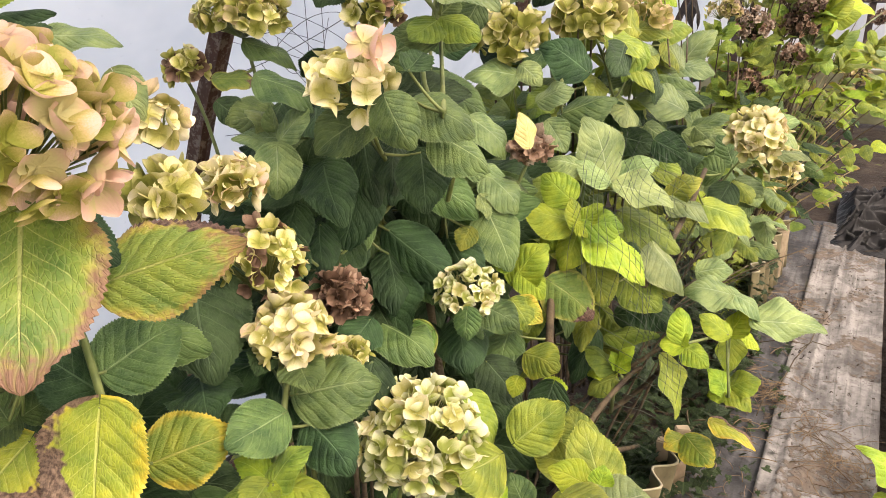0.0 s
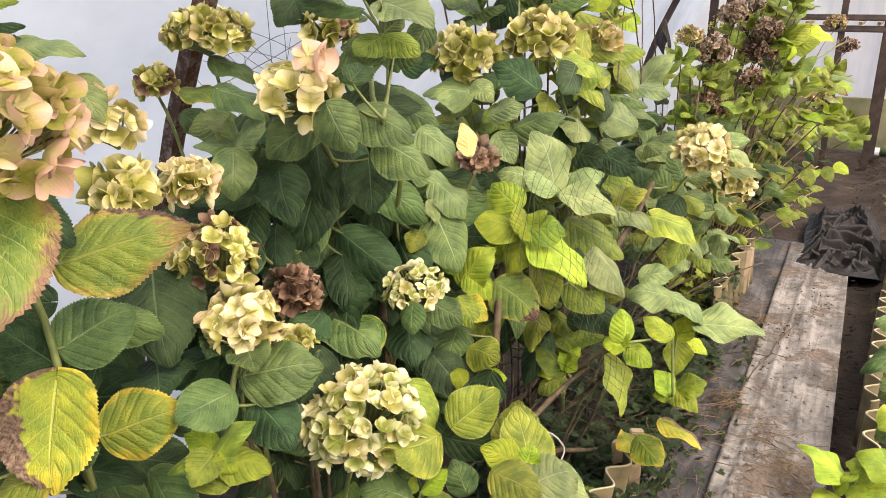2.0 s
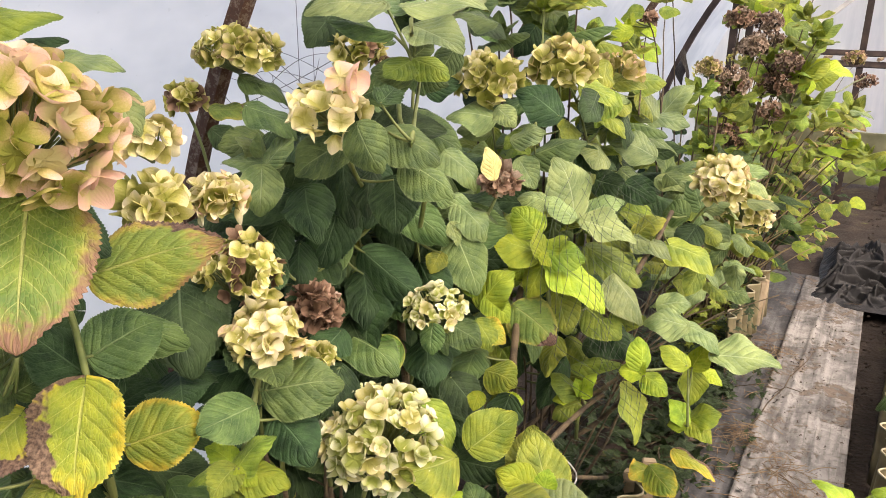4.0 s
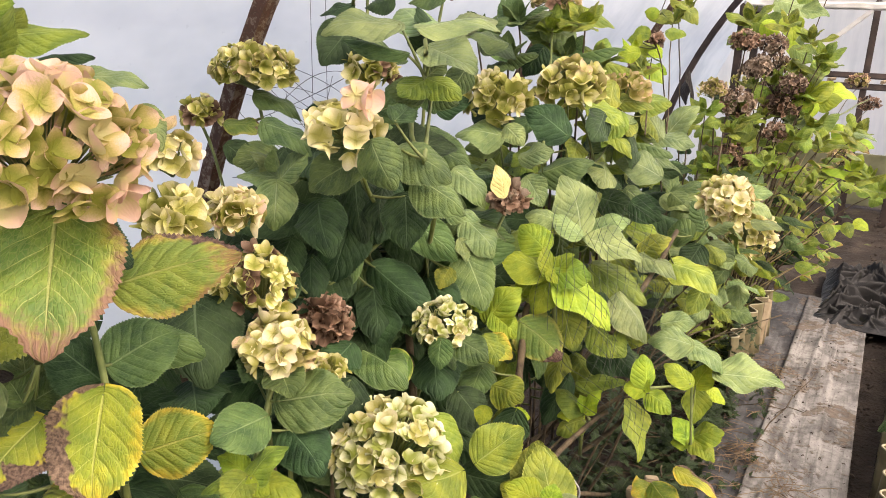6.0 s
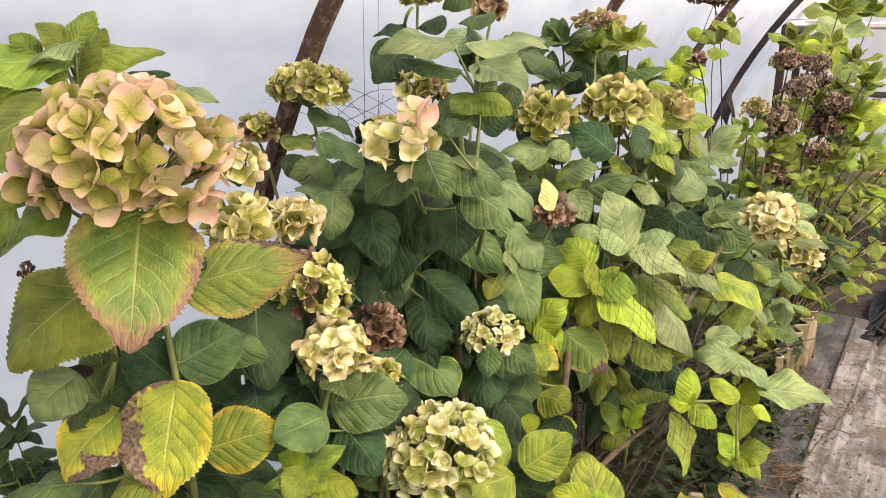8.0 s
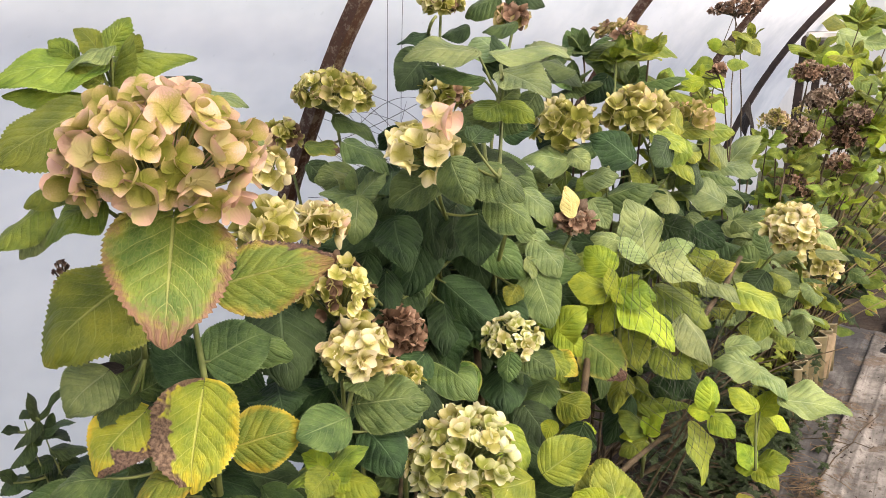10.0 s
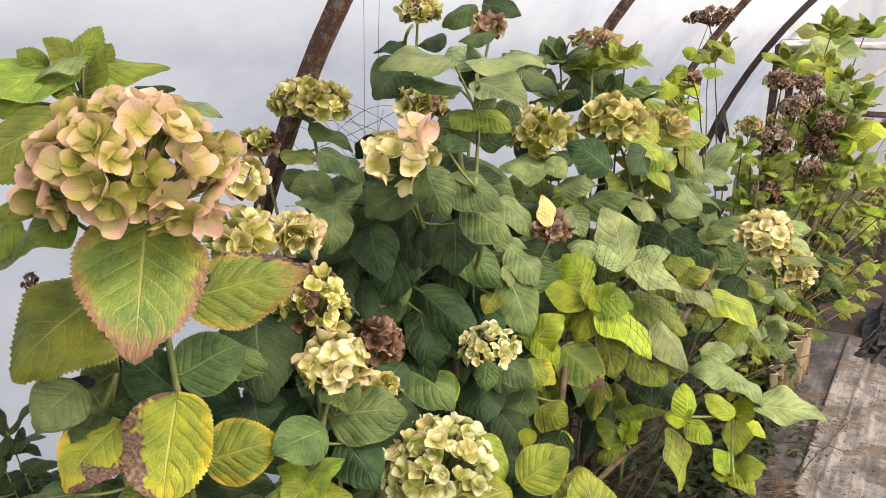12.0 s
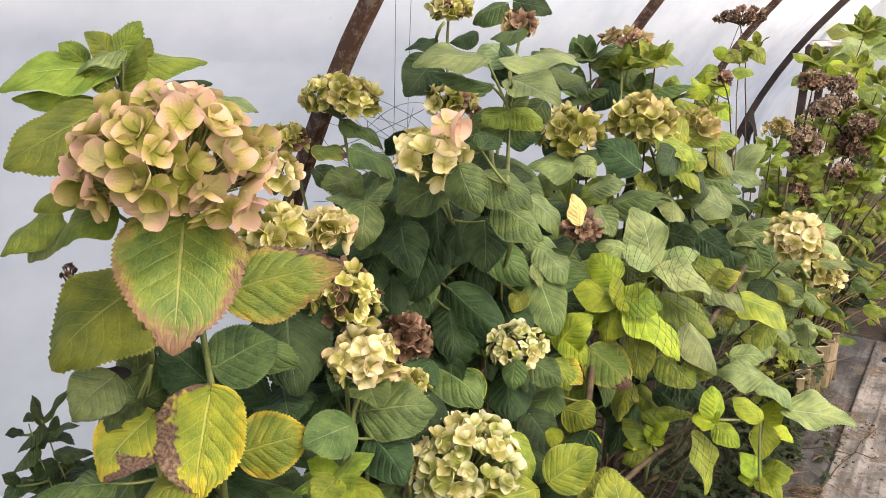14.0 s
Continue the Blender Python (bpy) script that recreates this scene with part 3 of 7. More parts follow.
class Bush:
    """A hydrangea: stems from one root, leaves on stalks, flower heads of many florets."""

    def __init__(self, base, label, seed, category="hydrangea", name="hydrangea_bush"):
        self.root = new(name)
        self.root.matrix_world = Matrix.Translation(base)
        self.base, self.rnd = Vector(base), random.Random(seed)
        self.points, self.lines = [], 0
        bpy.context.view_layer.update()
        tagged(self.root, label, category, "hydrangeas in the left bed" if category == "hydrangea" else "")

    def stem(self, pts, r0=0.006, r1=0.004, mat=None, name="stem"):
        pts = [Vector(p) for p in pts]
        if len(pts) == 3:
            pts = bend(*pts, n=12)
        k = len(pts) - 1
        pts = [p + Vector([0.006 * noise.noise(p * 9 + Vector((q, 0, 0))) for q in (0, 5, 11)]) for p in pts]
        rad = [(r0 + (r1 - r0) * i / k) * (1 + 0.12 * (i % 3 == 0)) for i in range(k + 1)]
        v, f = tube_geometry(pts, rad, 7)
        part(name, mesh_of(name, v, f, [mat or STEM_GREEN]), self.root)
        self.points += [(a + (b - a) * t, 0) for a, b in zip(pts, pts[1:]) for t in (0, 0.5)]

    def cane(self, top, low=None, r=0.006, lean=0.02):
        """A stem that rises from the root to top."""
        top = Vector(top)
        foot = self.base + Vector((self.rnd.uniform(-0.12, 0.12), self.rnd.uniform(-0.12, 0.12), 0)) if low is None else Vector(low)
        mid = Vector((foot.x + (top.x - foot.x) * lean, foot.y + (top.y - foot.y) * lean, foot.z + (top.z - foot.z) * 0.82))
        pts = bend(foot, mid, top, 14)
        cut = 7
        self.stem(pts[: cut + 1], r * 1.4, r * 1.0, STEM_WOOD, "woody_stem")
        self.stem(pts[cut:], r, r * 0.7, STEM_GREEN if r > 0.003 else STEM_WOOD)

    def leaf(self, kind, base, tip, width, up, stalk=True, blade=None):
        base, tip = Vector(base), Vector(tip)
        size = (tip - base).length
        me = blade or self.rnd.choice(BLADES if size > 0.05 else SMALL_BLADES)
        ob = part("leaf", me, self.root, material=LEAF[kind])
        m = facing(tip - base, up).to_4x4()
        ob.matrix_world = Matrix.Translation(base) @ m @ Matrix.Diagonal((width * 1.06, size * 1.03, 0.5 * (size + width), 1))
        if stalk and self.points:
            near = min(self.points, key=lambda p: (p[0] - base).length + 0.25 * max(0, p[0].z - base.z))[0]
            gap = (near - base).length
            if 0.006 < gap < 0.085:
                back = (near + base) / 2 - Vector((0, 0, 0.12 * gap))
                v, f = tube_geometry(bend(near, back, base, 6), [0.0027, 0.0025, 0.0023, 0.0021, 0.002, 0.0019, 0.0018], 5)
                part("leaf_stalk", mesh_of("leaf_stalk", v, f, [STEM_GREEN]), self.root)
        return ob

    def rosette(self, kind, at, axis, size, count, spreadout=0.8, width=0.62, spin=0.0):
        """A shoot tip: pairs of leaves, the inner ones smaller and steeper."""
        at, axis = Vector(at), Vector(axis).normalized()
        a = axis.orthogonal().normalized()
        b = axis.cross(a)
        for k in range(count):
            f = k / max(1, count - 1)
            w = spin + k * math.pi / 2 * 1.04 + (k // 2) * 0.75
            out = a * math.cos(w) + b * math.sin(w)
            d = (out * (spreadout * (1.15 - 0.75 * f)) + axis * (0.25 + 0.9 * f)).normalized()
            ln = size * (1 - 0.6 * f) * self.rnd.uniform(0.85, 1.12)
            start = at + axis * size * 0.25 * f + out * 0.006
            self.leaf(kind, start, start + d * ln, ln * width, axis * 1.0 + out * -0.35, stalk=False)

    def head(self, kind, at, rx, rz, axis, count, size, accent=None, share=0.0, low=-0.45, cane=True, withered=False, r=0.004, flat=False):
        """A flower head: florets over a dome round `at`, whose top looks along axis."""
        at, axis = Vector(at), Vector(axis).normalized()
        turn = axis.to_track_quat("Z", "Y").to_matrix()
        foot = at - axis * rz * 0.9
        lines, spots = [], []
        count = int(count * 1.45)
        for k in range(count):
            f = (k + 0.5) / count
            z = 1 - f * (1 - low)
            z = min(0.999, max(-0.999, z + self.rnd.uniform(-0.08, 0.08)))
            w = k * 2.39996 + self.rnd.uniform(-0.3, 0.3)
            s = math.sqrt(1 - z * z)
            q = self.rnd.uniform(0.78, 1.06)
            off = Vector((s * math.cos(w) * rx, s * math.sin(w) * rx, z * rz)) * q
            p = at + turn @ off
            nrm = turn @ Vector((off.x / rx ** 2, off.y / rx ** 2, off.z / rz ** 2 + (0.5 / rz if flat else 0))).normalized()
            nrm = (nrm + Vector([self.rnd.uniform(-0.65, 0.65) for _ in range(3)])).normalized()
            spots.append((p, nrm))
            lines.append((bend(foot, foot + (p - foot) * 0.5 + axis * 0.12 * rz, p - nrm * 0.002, 4), [0.002, 0.0016, 0.0012, 0.001, 0.001]))
        head = part("flower_head", tubes("flower_head", lines, STEM_WOOD if withered else STEM_GREEN, 4), self.root)
        bpy.context.view_layer.update()
        pool = WITHERED if withered else FLORETS
        for p, nrm in spots:
            me = self.rnd.choice(pool)
            mat = SEPAL[accent] if accent and self.rnd.random() < share else SEPAL[kind]
            ob = part("floret", me, head, material=mat)
            s = size * 0.56 * self.rnd.uniform(0.75, 1.15)
            spin = Matrix.Rotation(self.rnd.uniform(0, 6.28), 4, "Z")
            ob.matrix_world = Matrix.Translation(p) @ nrm.to_track_quat("Z", "Y").to_matrix().to_4x4() @ spin @ Matrix.Diagonal((s, s, s, 1))
        if cane:
            low = Vector((at.x * 0.4 + self.base.x * 0.6, at.y * 0.5 + self.base.y * 0.5, 0)) + Vector((self.rnd.uniform(-0.03, 0.03), self.rnd.uniform(-0.03, 0.03), 0))
            self.cane(foot, low, r=r, lean=0.45)
        return head

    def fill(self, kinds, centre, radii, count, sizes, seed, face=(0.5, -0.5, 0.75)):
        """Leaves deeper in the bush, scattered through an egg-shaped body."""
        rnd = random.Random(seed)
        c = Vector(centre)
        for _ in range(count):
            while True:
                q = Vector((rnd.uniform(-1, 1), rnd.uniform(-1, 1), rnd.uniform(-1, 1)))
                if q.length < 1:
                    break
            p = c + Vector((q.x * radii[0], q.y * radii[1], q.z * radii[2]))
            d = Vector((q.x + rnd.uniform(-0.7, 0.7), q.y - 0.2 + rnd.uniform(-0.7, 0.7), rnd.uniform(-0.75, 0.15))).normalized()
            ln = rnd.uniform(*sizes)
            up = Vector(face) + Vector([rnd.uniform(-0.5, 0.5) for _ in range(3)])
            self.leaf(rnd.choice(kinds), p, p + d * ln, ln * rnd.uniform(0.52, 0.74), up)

    def twigs(self, centre, spread_out, count, height, seed, mat):
        """Bare canes that fan out from the root."""
        rnd = random.Random(seed)
        for _ in range(count):
            foot = self.base + Vector((rnd.uniform(-0.1, 0.1), rnd.uniform(-0.15, 0.15), 0))
            top = Vector(centre) + Vector((rnd.uniform(-1, 1) * spread_out[0], rnd.uniform(-1, 1) * spread_out[1], rnd.uniform(*height)))
            mid = foot * 0.5 + top * 0.5 + Vector((rnd.uniform(-0.08, 0.08), rnd.uniform(-0.08, 0.08), 0.08))
            r = rnd.uniform(0.0018, 0.0042)
            self.stem(bend(foot, mid, top, 9), r * 1.2, r * 0.7, mat, "bare_cane")


# ---- hydrangeas ----
a = Bush((-0.66, 0.42, 0), "hydrangea with a pink-green mophead and yellowing leaves", 11)
a.stem([(-0.565, 0.394, 0.695), (-0.568, 0.381, 0.843), (-0.598, 0.396, 0.899), (-0.534, 0.327, 1.057)], 0.0042, 0.004, STEM_GREEN)
a.stem([(-0.638, 0.351, 0.874), (-0.531, 0.272, 0.999), (-0.562, 0.285, 1.068)], 0.0036, 0.0034, STEM_GREEN)
a.stem([(-0.588, 0.322, 0.722), (-0.611, 0.326, 0.763)], 0.0038, 0.0035, STEM_GREEN)
a.stem([(-0.603, 0.307, 1.095), (-0.761, 0.41, 1.165), (-0.785, 0.425, 1.191)], 0.004, 0.0035, STEM_GREEN)
a.head("pink", (-0.534, 0.313, 1.128), 0.086, 0.064, (0.08, -0.08, 1.0), 80, 0.041, "blush", 0.28, low=-0.6, cane=False)
a.head("cream", (-0.622, 0.635, 0.990), 0.030, 0.026, (0.1, -0.2, 0.97), 28, 0.034, "pink", 0.3, cane=False)
a.head("olive", (-0.622, 0.538, 1.005), 0.026, 0.024, (0.1, -0.3, 0.95), 15, 0.044, "cream", 0.1, cane=False)
a.leaf("F", (-0.753, 0.393, 1.212), (-0.811, 0.289, 1.19), 0.073, (0.33, -0.37, 0.87))
a.leaf("F", (-0.784, 0.38, 1.217), (-0.798, 0.357, 1.239), 0.035, (0.91, -0.25, 0.33))
a.leaf("P", (-0.734, 0.397, 1.234), (-0.763, 0.351, 1.209), 0.035, (0.22, -0.57, 0.79))
a.leaf("F", (-0.761, 0.4, 1.225), (-0.775, 0.378, 1.254), 0.039, (0.84, 0.13, 0.52))
a.leaf("F", (-0.785, 0.425, 1.23), (-0.769, 0.447, 1.271), 0.044, (0.37, -0.87, 0.33))
a.leaf("F", (-0.754, 0.407, 1.191), (-0.741, 0.428, 1.252), 0.045, (-0.04, -0.94, 0.34))
a.leaf("F", (-0.782, 0.433, 1.217), (-0.724, 0.512, 1.225), 0.059, (0.35, -0.35, 0.87))
a.leaf("F", (-0.793, 0.449, 1.218), (-0.78, 0.468, 1.251), 0.035, (0.26, -0.87, 0.41))
a.leaf("F", (-0.739, 0.384, 1.192), (-0.754, 0.361, 1.206), 0.030, (0.85, -0.29, 0.44))
a.leaf("F", (-0.76, 0.389, 1.175), (-0.809, 0.303, 1.18), 0.044, (0.41, -0.19, 0.89))
a.leaf("F", (-0.691, 0.332, 1.165), (-0.732, 0.247, 1.109), 0.102, (0.36, -0.62, 0.7))
a.leaf("D", (-0.731, 0.45, 1.194), (-0.695, 0.497, 1.199), 0.029, (0.33, -0.34, 0.88))
a.leaf("D", (-0.696, 0.448, 1.176), (-0.675, 0.477, 1.186), 0.033, (0.26, -0.49, 0.83))
a.leaf("P", (-0.7, 0.486, 1.176), (-0.654, 0.538, 1.167), 0.056, (0.41, -0.21, 0.89))
a.leaf("F", (-0.627, 0.276, 1.099), (-0.649, 0.23, 1.077), 0.047, (0.14, -0.48, 0.87))
a.leaf("F", (-0.723, 0.289, 1.055), (-0.739, 0.236, 1.011), 0.067, (0.08, -0.65, 0.76))
a.leaf("F", (-0.57, 0.265, 1.083), (-0.592, 0.215, 1.051), 0.060, (0.15, -0.58, 0.8))
a.leaf("P", (-0.705, 0.287, 1.044), (-0.714, 0.251, 1.006), 0.048, (0.02, -0.73, 0.69))
a.leaf("R", (-0.528, 0.320, 1.066), (-0.455, 0.248, 0.967), 0.118, (0.67, -0.49, 0.55), blade=BLADES[6])
a.leaf("E", (-0.61, 0.32, 0.982), (-0.637, 0.226, 0.91), 0.115, (0.54, -0.61, 0.58))
a.leaf("D", (-0.573, 0.357, 1.052), (-0.524, 0.395, 0.997), 0.074, (0.77, -0.08, 0.63))
a.leaf("K", (-0.548, 0.395, 0.972), (-0.455, 0.478, 1.003), 0.092, (0.42, -0.6, 0.68), blade=BLADES[0])
a.leaf("G", (-0.581, 0.4, 0.867), (-0.565, 0.484, 0.885), 0.079, (0.6, -0.52, 0.61))
a.leaf("D", (-0.591, 0.397, 0.841), (-0.641, 0.366, 0.894), 0.071, (0.77, -0.24, 0.59))
a.leaf("G", (-0.664, 0.348, 0.829), (-0.684, 0.36, 0.887), 0.055, (0.92, -0.17, 0.35))
a.leaf("G", (-0.643, 0.33, 0.831), (-0.682, 0.334, 0.852), 0.038, (0.65, -0.42, 0.63))
a.leaf("G", (-0.643, 0.344, 0.829), (-0.628, 0.377, 0.844), 0.037, (0.68, -0.54, 0.49))
a.leaf("G", (-0.645, 0.338, 0.829), (-0.653, 0.31, 0.811), 0.033, (0.38, -0.58, 0.72))
a.leaf("P", (-0.686, 0.329, 0.84), (-0.698, 0.28, 0.806), 0.059, (0.12, -0.57, 0.81))
a.leaf("B", (-0.622, 0.334, 0.813), (-0.63, 0.269, 0.758), 0.083, (0.25, -0.64, 0.73))
a.leaf("G", (-0.658, 0.329, 0.821), (-0.669, 0.287, 0.794), 0.050, (0.15, -0.55, 0.82))
a.leaf("C", (-0.563, 0.374, 0.846), (-0.533, 0.325, 0.743), 0.108, (0.34, -0.81, 0.49))
a.leaf("Y", (-0.566, 0.422, 0.748), (-0.513, 0.49, 0.763), 0.080, (0.64, -0.61, 0.47))
a.leaf("Y", (-0.553, 0.34, 0.751), (-0.581, 0.286, 0.737), 0.060, (-0.04, -0.24, 0.97))
a.leaf("G", (-0.623, 0.279, 0.75), (-0.651, 0.229, 0.749), 0.058, (0.24, -0.14, 0.96))
a.leaf("K", (-0.575, 0.441, 0.743), (-0.598, 0.455, 0.766), 0.031, (0.56, -0.49, 0.67))
a.leaf("G", (-0.633, 0.362, 0.688), (-0.671, 0.342, 0.723), 0.049, (0.69, -0.04, 0.72))
a.leaf("D", (-0.622, 0.392, 0.701), (-0.553, 0.448, 0.673), 0.084, (0.29, 0.12, 0.95))
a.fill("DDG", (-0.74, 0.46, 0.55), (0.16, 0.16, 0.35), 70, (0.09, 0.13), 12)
a.head("dark", (-0.726, 0.306, 0.972), 0.010, 0.016, (0.2, -0.2, 0.9), 6, 0.010, "brown", 0.3, withered=True, cane=False)
a.stem([(-0.674, 0.335, 0.943), (-0.706, 0.313, 0.96), (-0.725, 0.305, 0.969)], 0.0011, 0.0009, STEM_WOOD, "dead_twig")
a.leaf("X", (-0.633, 0.313, 0.872), (-0.667, 0.274, 0.868), 0.018, (0.3, -0.5, 0.8), stalk=False)
a.leaf("X", (-0.664, 0.295, 0.889), (-0.677, 0.268, 0.883), 0.020, (0.5, -0.5, 0.6), stalk=False)
a.leaf("P", (-0.632, 0.295, 0.873), (-0.634, 0.246, 0.844), 0.062, (0.6, -0.5, 0.6), stalk=False)
a.head("buff", (-0.635, 0.547, 1.079), 0.026, 0.030, (0.1, -0.2, 0.96), 10, 0.034, "cream", 0.5, cane=False)
a.leaf("P", (-0.66, 0.527, 1.137), (-0.619, 0.521, 1.093), 0.045, (0.4, -0.6, 0.6), stalk=False)

m = Bush((-0.70, 0.95, 0), "tall dark-green hydrangea with pale and dried flower heads", 21)
m.stem([(-0.478, 0.507, 0.676), (-0.489, 0.508, 0.697)], 0.0045, 0.0035, STEM_GREEN)
m.stem([(-0.484, 0.508, 0.69), (-0.496, 0.561, 0.759), (-0.532, 0.614, 0.802)], 0.0045, 0.0035, STEM_GREEN)
m.stem([(-0.608, 0.79, 0.824), (-0.631, 0.974, 0.848), (-0.597, 0.962, 0.879)], 0.0045, 0.0035, STEM_GREEN)
m.stem([(-0.592, 1.085, 0.751), (-0.49, 0.958, 0.94), (-0.531, 0.945, 1.073), (-0.572, 1.006, 1.114)], 0.0045, 0.004, STEM_GREEN)
m.stem([(-0.429, 0.817, 1.061), (-0.597, 1.116, 1.117), (-0.453, 0.857, 1.208), (-0.488, 0.908, 1.224)], 0.0036, 0.003, STEM_GREEN)
m.stem([(-0.855, 1.234, 1.212), (-0.736, 1.049, 1.288), (-0.735, 1.093, 1.311)], 0.004, 0.003, STEM_GREEN)
m.stem([(-0.466, 0.876, 0.63), (-0.538, 0.957, 0.709), (-0.611, 1.046, 0.803)], 0.007, 0.006, STEM_WOOD, "woody_stem")
m.stem([(-0.37, 1.074, 0.627), (-0.417, 1.178, 0.707), (-0.418, 1.204, 0.724)], 0.007, 0.006, STEM_WOOD, "woody_stem")
m.stem([(-0.596, 0.956, 0.922), (-0.525, 0.803, 1.033), (-0.54, 0.79, 1.085)], 0.0035, 0.003, STEM_GREEN)
m.head("olive", (-0.612, 0.665, 0.880), 0.052, 0.050, (0.0, 0.0, 1.0), 57, 0.027, "brown", 0.25)
m.head("cream", (-0.533, 0.617, 0.822), 0.042, 0.025, (0.21, -0.32, 0.92), 30, 0.031, "buff", 0.15)
m.head("brown", (-0.577, 0.783, 0.789), 0.029, 0.035, (0.15, -0.2, 0.97), 34, 0.032, "grey", 0.1, withered=True)
m.head("olive", (-0.478, 0.661, 0.782), 0.020, 0.015, (0.14, -0.19, 0.97), 24, 0.022, "cream", 0.3)
m.head("green", (-0.404, 0.698, 0.667), 0.074, 0.056, (0.18, -0.33, 0.93), 104, 0.030, "cream", 0.25)
m.head("green", (-0.455, 0.938, 0.763), 0.046, 0.030, (0.16, -0.3, 0.94), 52, 0.022, "cream", 0.2)
m.head("olive", (-0.909, 0.987, 1.156), 0.072, 0.041, (0.0, 0.0, 1.0), 66, 0.029, "buff", 0.2)
m.head("olive", (-0.992, 0.929, 1.071), 0.029, 0.028, (0.2, -0.2, 0.96), 27, 0.027, "brown", 0.4)
m.head("cream", (-0.530, 0.763, 1.102), 0.050, 0.022, (0.22, -0.42, 0.88), 17, 0.040, "olive", 0.3, cane=False)
m.head("blush", (-0.498, 0.757, 1.146), 0.008, 0.006, (0.5, -0.75, 0.45), 2, 0.055, "blush", 0.0, low=0.6, cane=False)
m.head("olive", (-0.705, 1.08, 1.162), 0.041, 0.030, (0.0, 0.0, 1.0), 30, 0.032, "brown", 0.2)
m.head("olive", (-0.837, 1.257, 1.346), 0.038, 0.023, (0.08, -0.12, 0.99), 33, 0.029, "brown", 0.3)
m.head("buff", (-0.693, 1.312, 1.321), 0.029, 0.017, (0.07, -0.13, 0.99), 18, 0.032, "brown", 0.4)
m.head("brown", (-0.445, 1.151, 0.942), 0.021, 0.021, (0.15, -0.34, 0.93), 26, 0.030, "grey", 0.3, withered=True)
m.leaf("D", (-0.661, 0.595, 0.875), (-0.575, 0.529, 0.791), 0.121, (0.56, -0.56, 0.61))
m.leaf("D", (-0.628, 0.553, 0.769), (-0.55, 0.489, 0.767), 0.086, (0.54, -0.53, 0.65))
m.leaf("D", (-0.708, 0.562, 0.788), (-0.65, 0.469, 0.767), 0.097, (0.59, -0.5, 0.63))
m.leaf("G", (-0.488, 0.542, 0.763), (-0.502, 0.468, 0.761), 0.067, (0.5, -0.54, 0.68))
m.leaf("G", (-0.491, 0.575, 0.77), (-0.418, 0.635, 0.779), 0.083, (0.31, -0.5, 0.81))
m.leaf("G", (-0.507, 0.597, 0.798), (-0.458, 0.559, 0.793), 0.054, (0.48, -0.59, 0.65))
m.leaf("D", (-0.548, 0.592, 0.806), (-0.534, 0.555, 0.794), 0.036, (0.51, -0.58, 0.64))
m.leaf("D", (-0.473, 0.572, 0.736), (-0.409, 0.56, 0.698), 0.067, (0.43, -0.57, 0.7))
m.leaf("E", (-0.309, 0.744, 0.638), (-0.333, 0.652, 0.657), 0.083, (0.32, -0.62, 0.71))
m.leaf("E", (-0.389, 0.803, 0.67), (-0.34, 0.792, 0.613), 0.069, (0.7, -0.28, 0.65))
m.leaf("F", (-0.464, 0.487, 0.712), (-0.444, 0.529, 0.745), 0.052, (-0.22, -0.54, 0.81))
m.leaf("F", (-0.462, 0.481, 0.715), (-0.498, 0.443, 0.711), 0.047, (0.05, -0.16, 0.99))
m.leaf("F", (-0.465, 0.484, 0.716), (-0.459, 0.442, 0.701), 0.041, (0.47, -0.51, 0.72))
m.leaf("V", (-0.461, 0.492, 0.708), (-0.411, 0.52, 0.691), 0.053, (0.34, -0.05, 0.94))
m.leaf("L", (-0.457, 0.483, 0.718), (-0.434, 0.489, 0.701), 0.025, (0.61, -0.15, 0.77))
m.leaf("V", (-0.486, 0.505, 0.7), (-0.519, 0.492, 0.722), 0.036, (0.58, -0.11, 0.81))
m.leaf("P", (-0.705, 0.822, 1.002), (-0.754, 0.78, 1.007), 0.057, (0.35, -0.3, 0.89))
m.leaf("P", (-0.719, 0.839, 1.003), (-0.754, 0.817, 1.042), 0.051, (0.78, -0.13, 0.62))
m.leaf("P", (-0.719, 0.833, 1.007), (-0.725, 0.836, 1.046), 0.034, (0.99, -0.04, 0.16))
m.leaf("P", (-0.686, 0.807, 1.006), (-0.66, 0.836, 1.046), 0.049, (-0.02, -0.79, 0.61))
m.leaf("G", (-0.683, 0.811, 1.003), (-0.649, 0.839, 1.012), 0.039, (0.22, -0.52, 0.83))
m.leaf("P", (-0.644, 0.749, 1.011), (-0.639, 0.734, 0.943), 0.062, (0.63, -0.75, 0.21))
m.leaf("G", (-0.888, 0.974, 1.113), (-0.824, 1.023, 1.073), 0.067, (0.57, -0.08, 0.82))
m.leaf("G", (-0.718, 0.809, 1.089), (-0.656, 0.852, 1.046), 0.077, (0.6, -0.09, 0.79))
m.leaf("Z", (-0.91, 0.914, 1.061), (-0.862, 0.958, 1.056), 0.057, (0.31, -0.25, 0.92))
m.leaf("D", (-0.837, 0.843, 1.038), (-0.803, 0.866, 0.999), 0.051, (0.8, -0.25, 0.54))
m.leaf("G", (-0.518, 0.794, 1.061), (-0.575, 0.743, 1.013), 0.080, (0.17, -0.77, 0.61))
m.leaf("G", (-0.46, 0.736, 1.091), (-0.428, 0.744, 1.032), 0.060, (0.52, -0.84, 0.16))
m.leaf("G", (-0.464, 0.815, 1.073), (-0.397, 0.844, 1.033), 0.073, (0.6, -0.41, 0.69))
m.leaf("G", (-0.464, 0.866, 1.024), (-0.396, 0.892, 0.977), 0.077, (0.61, -0.41, 0.68))
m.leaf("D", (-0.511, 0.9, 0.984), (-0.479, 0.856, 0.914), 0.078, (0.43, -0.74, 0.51))
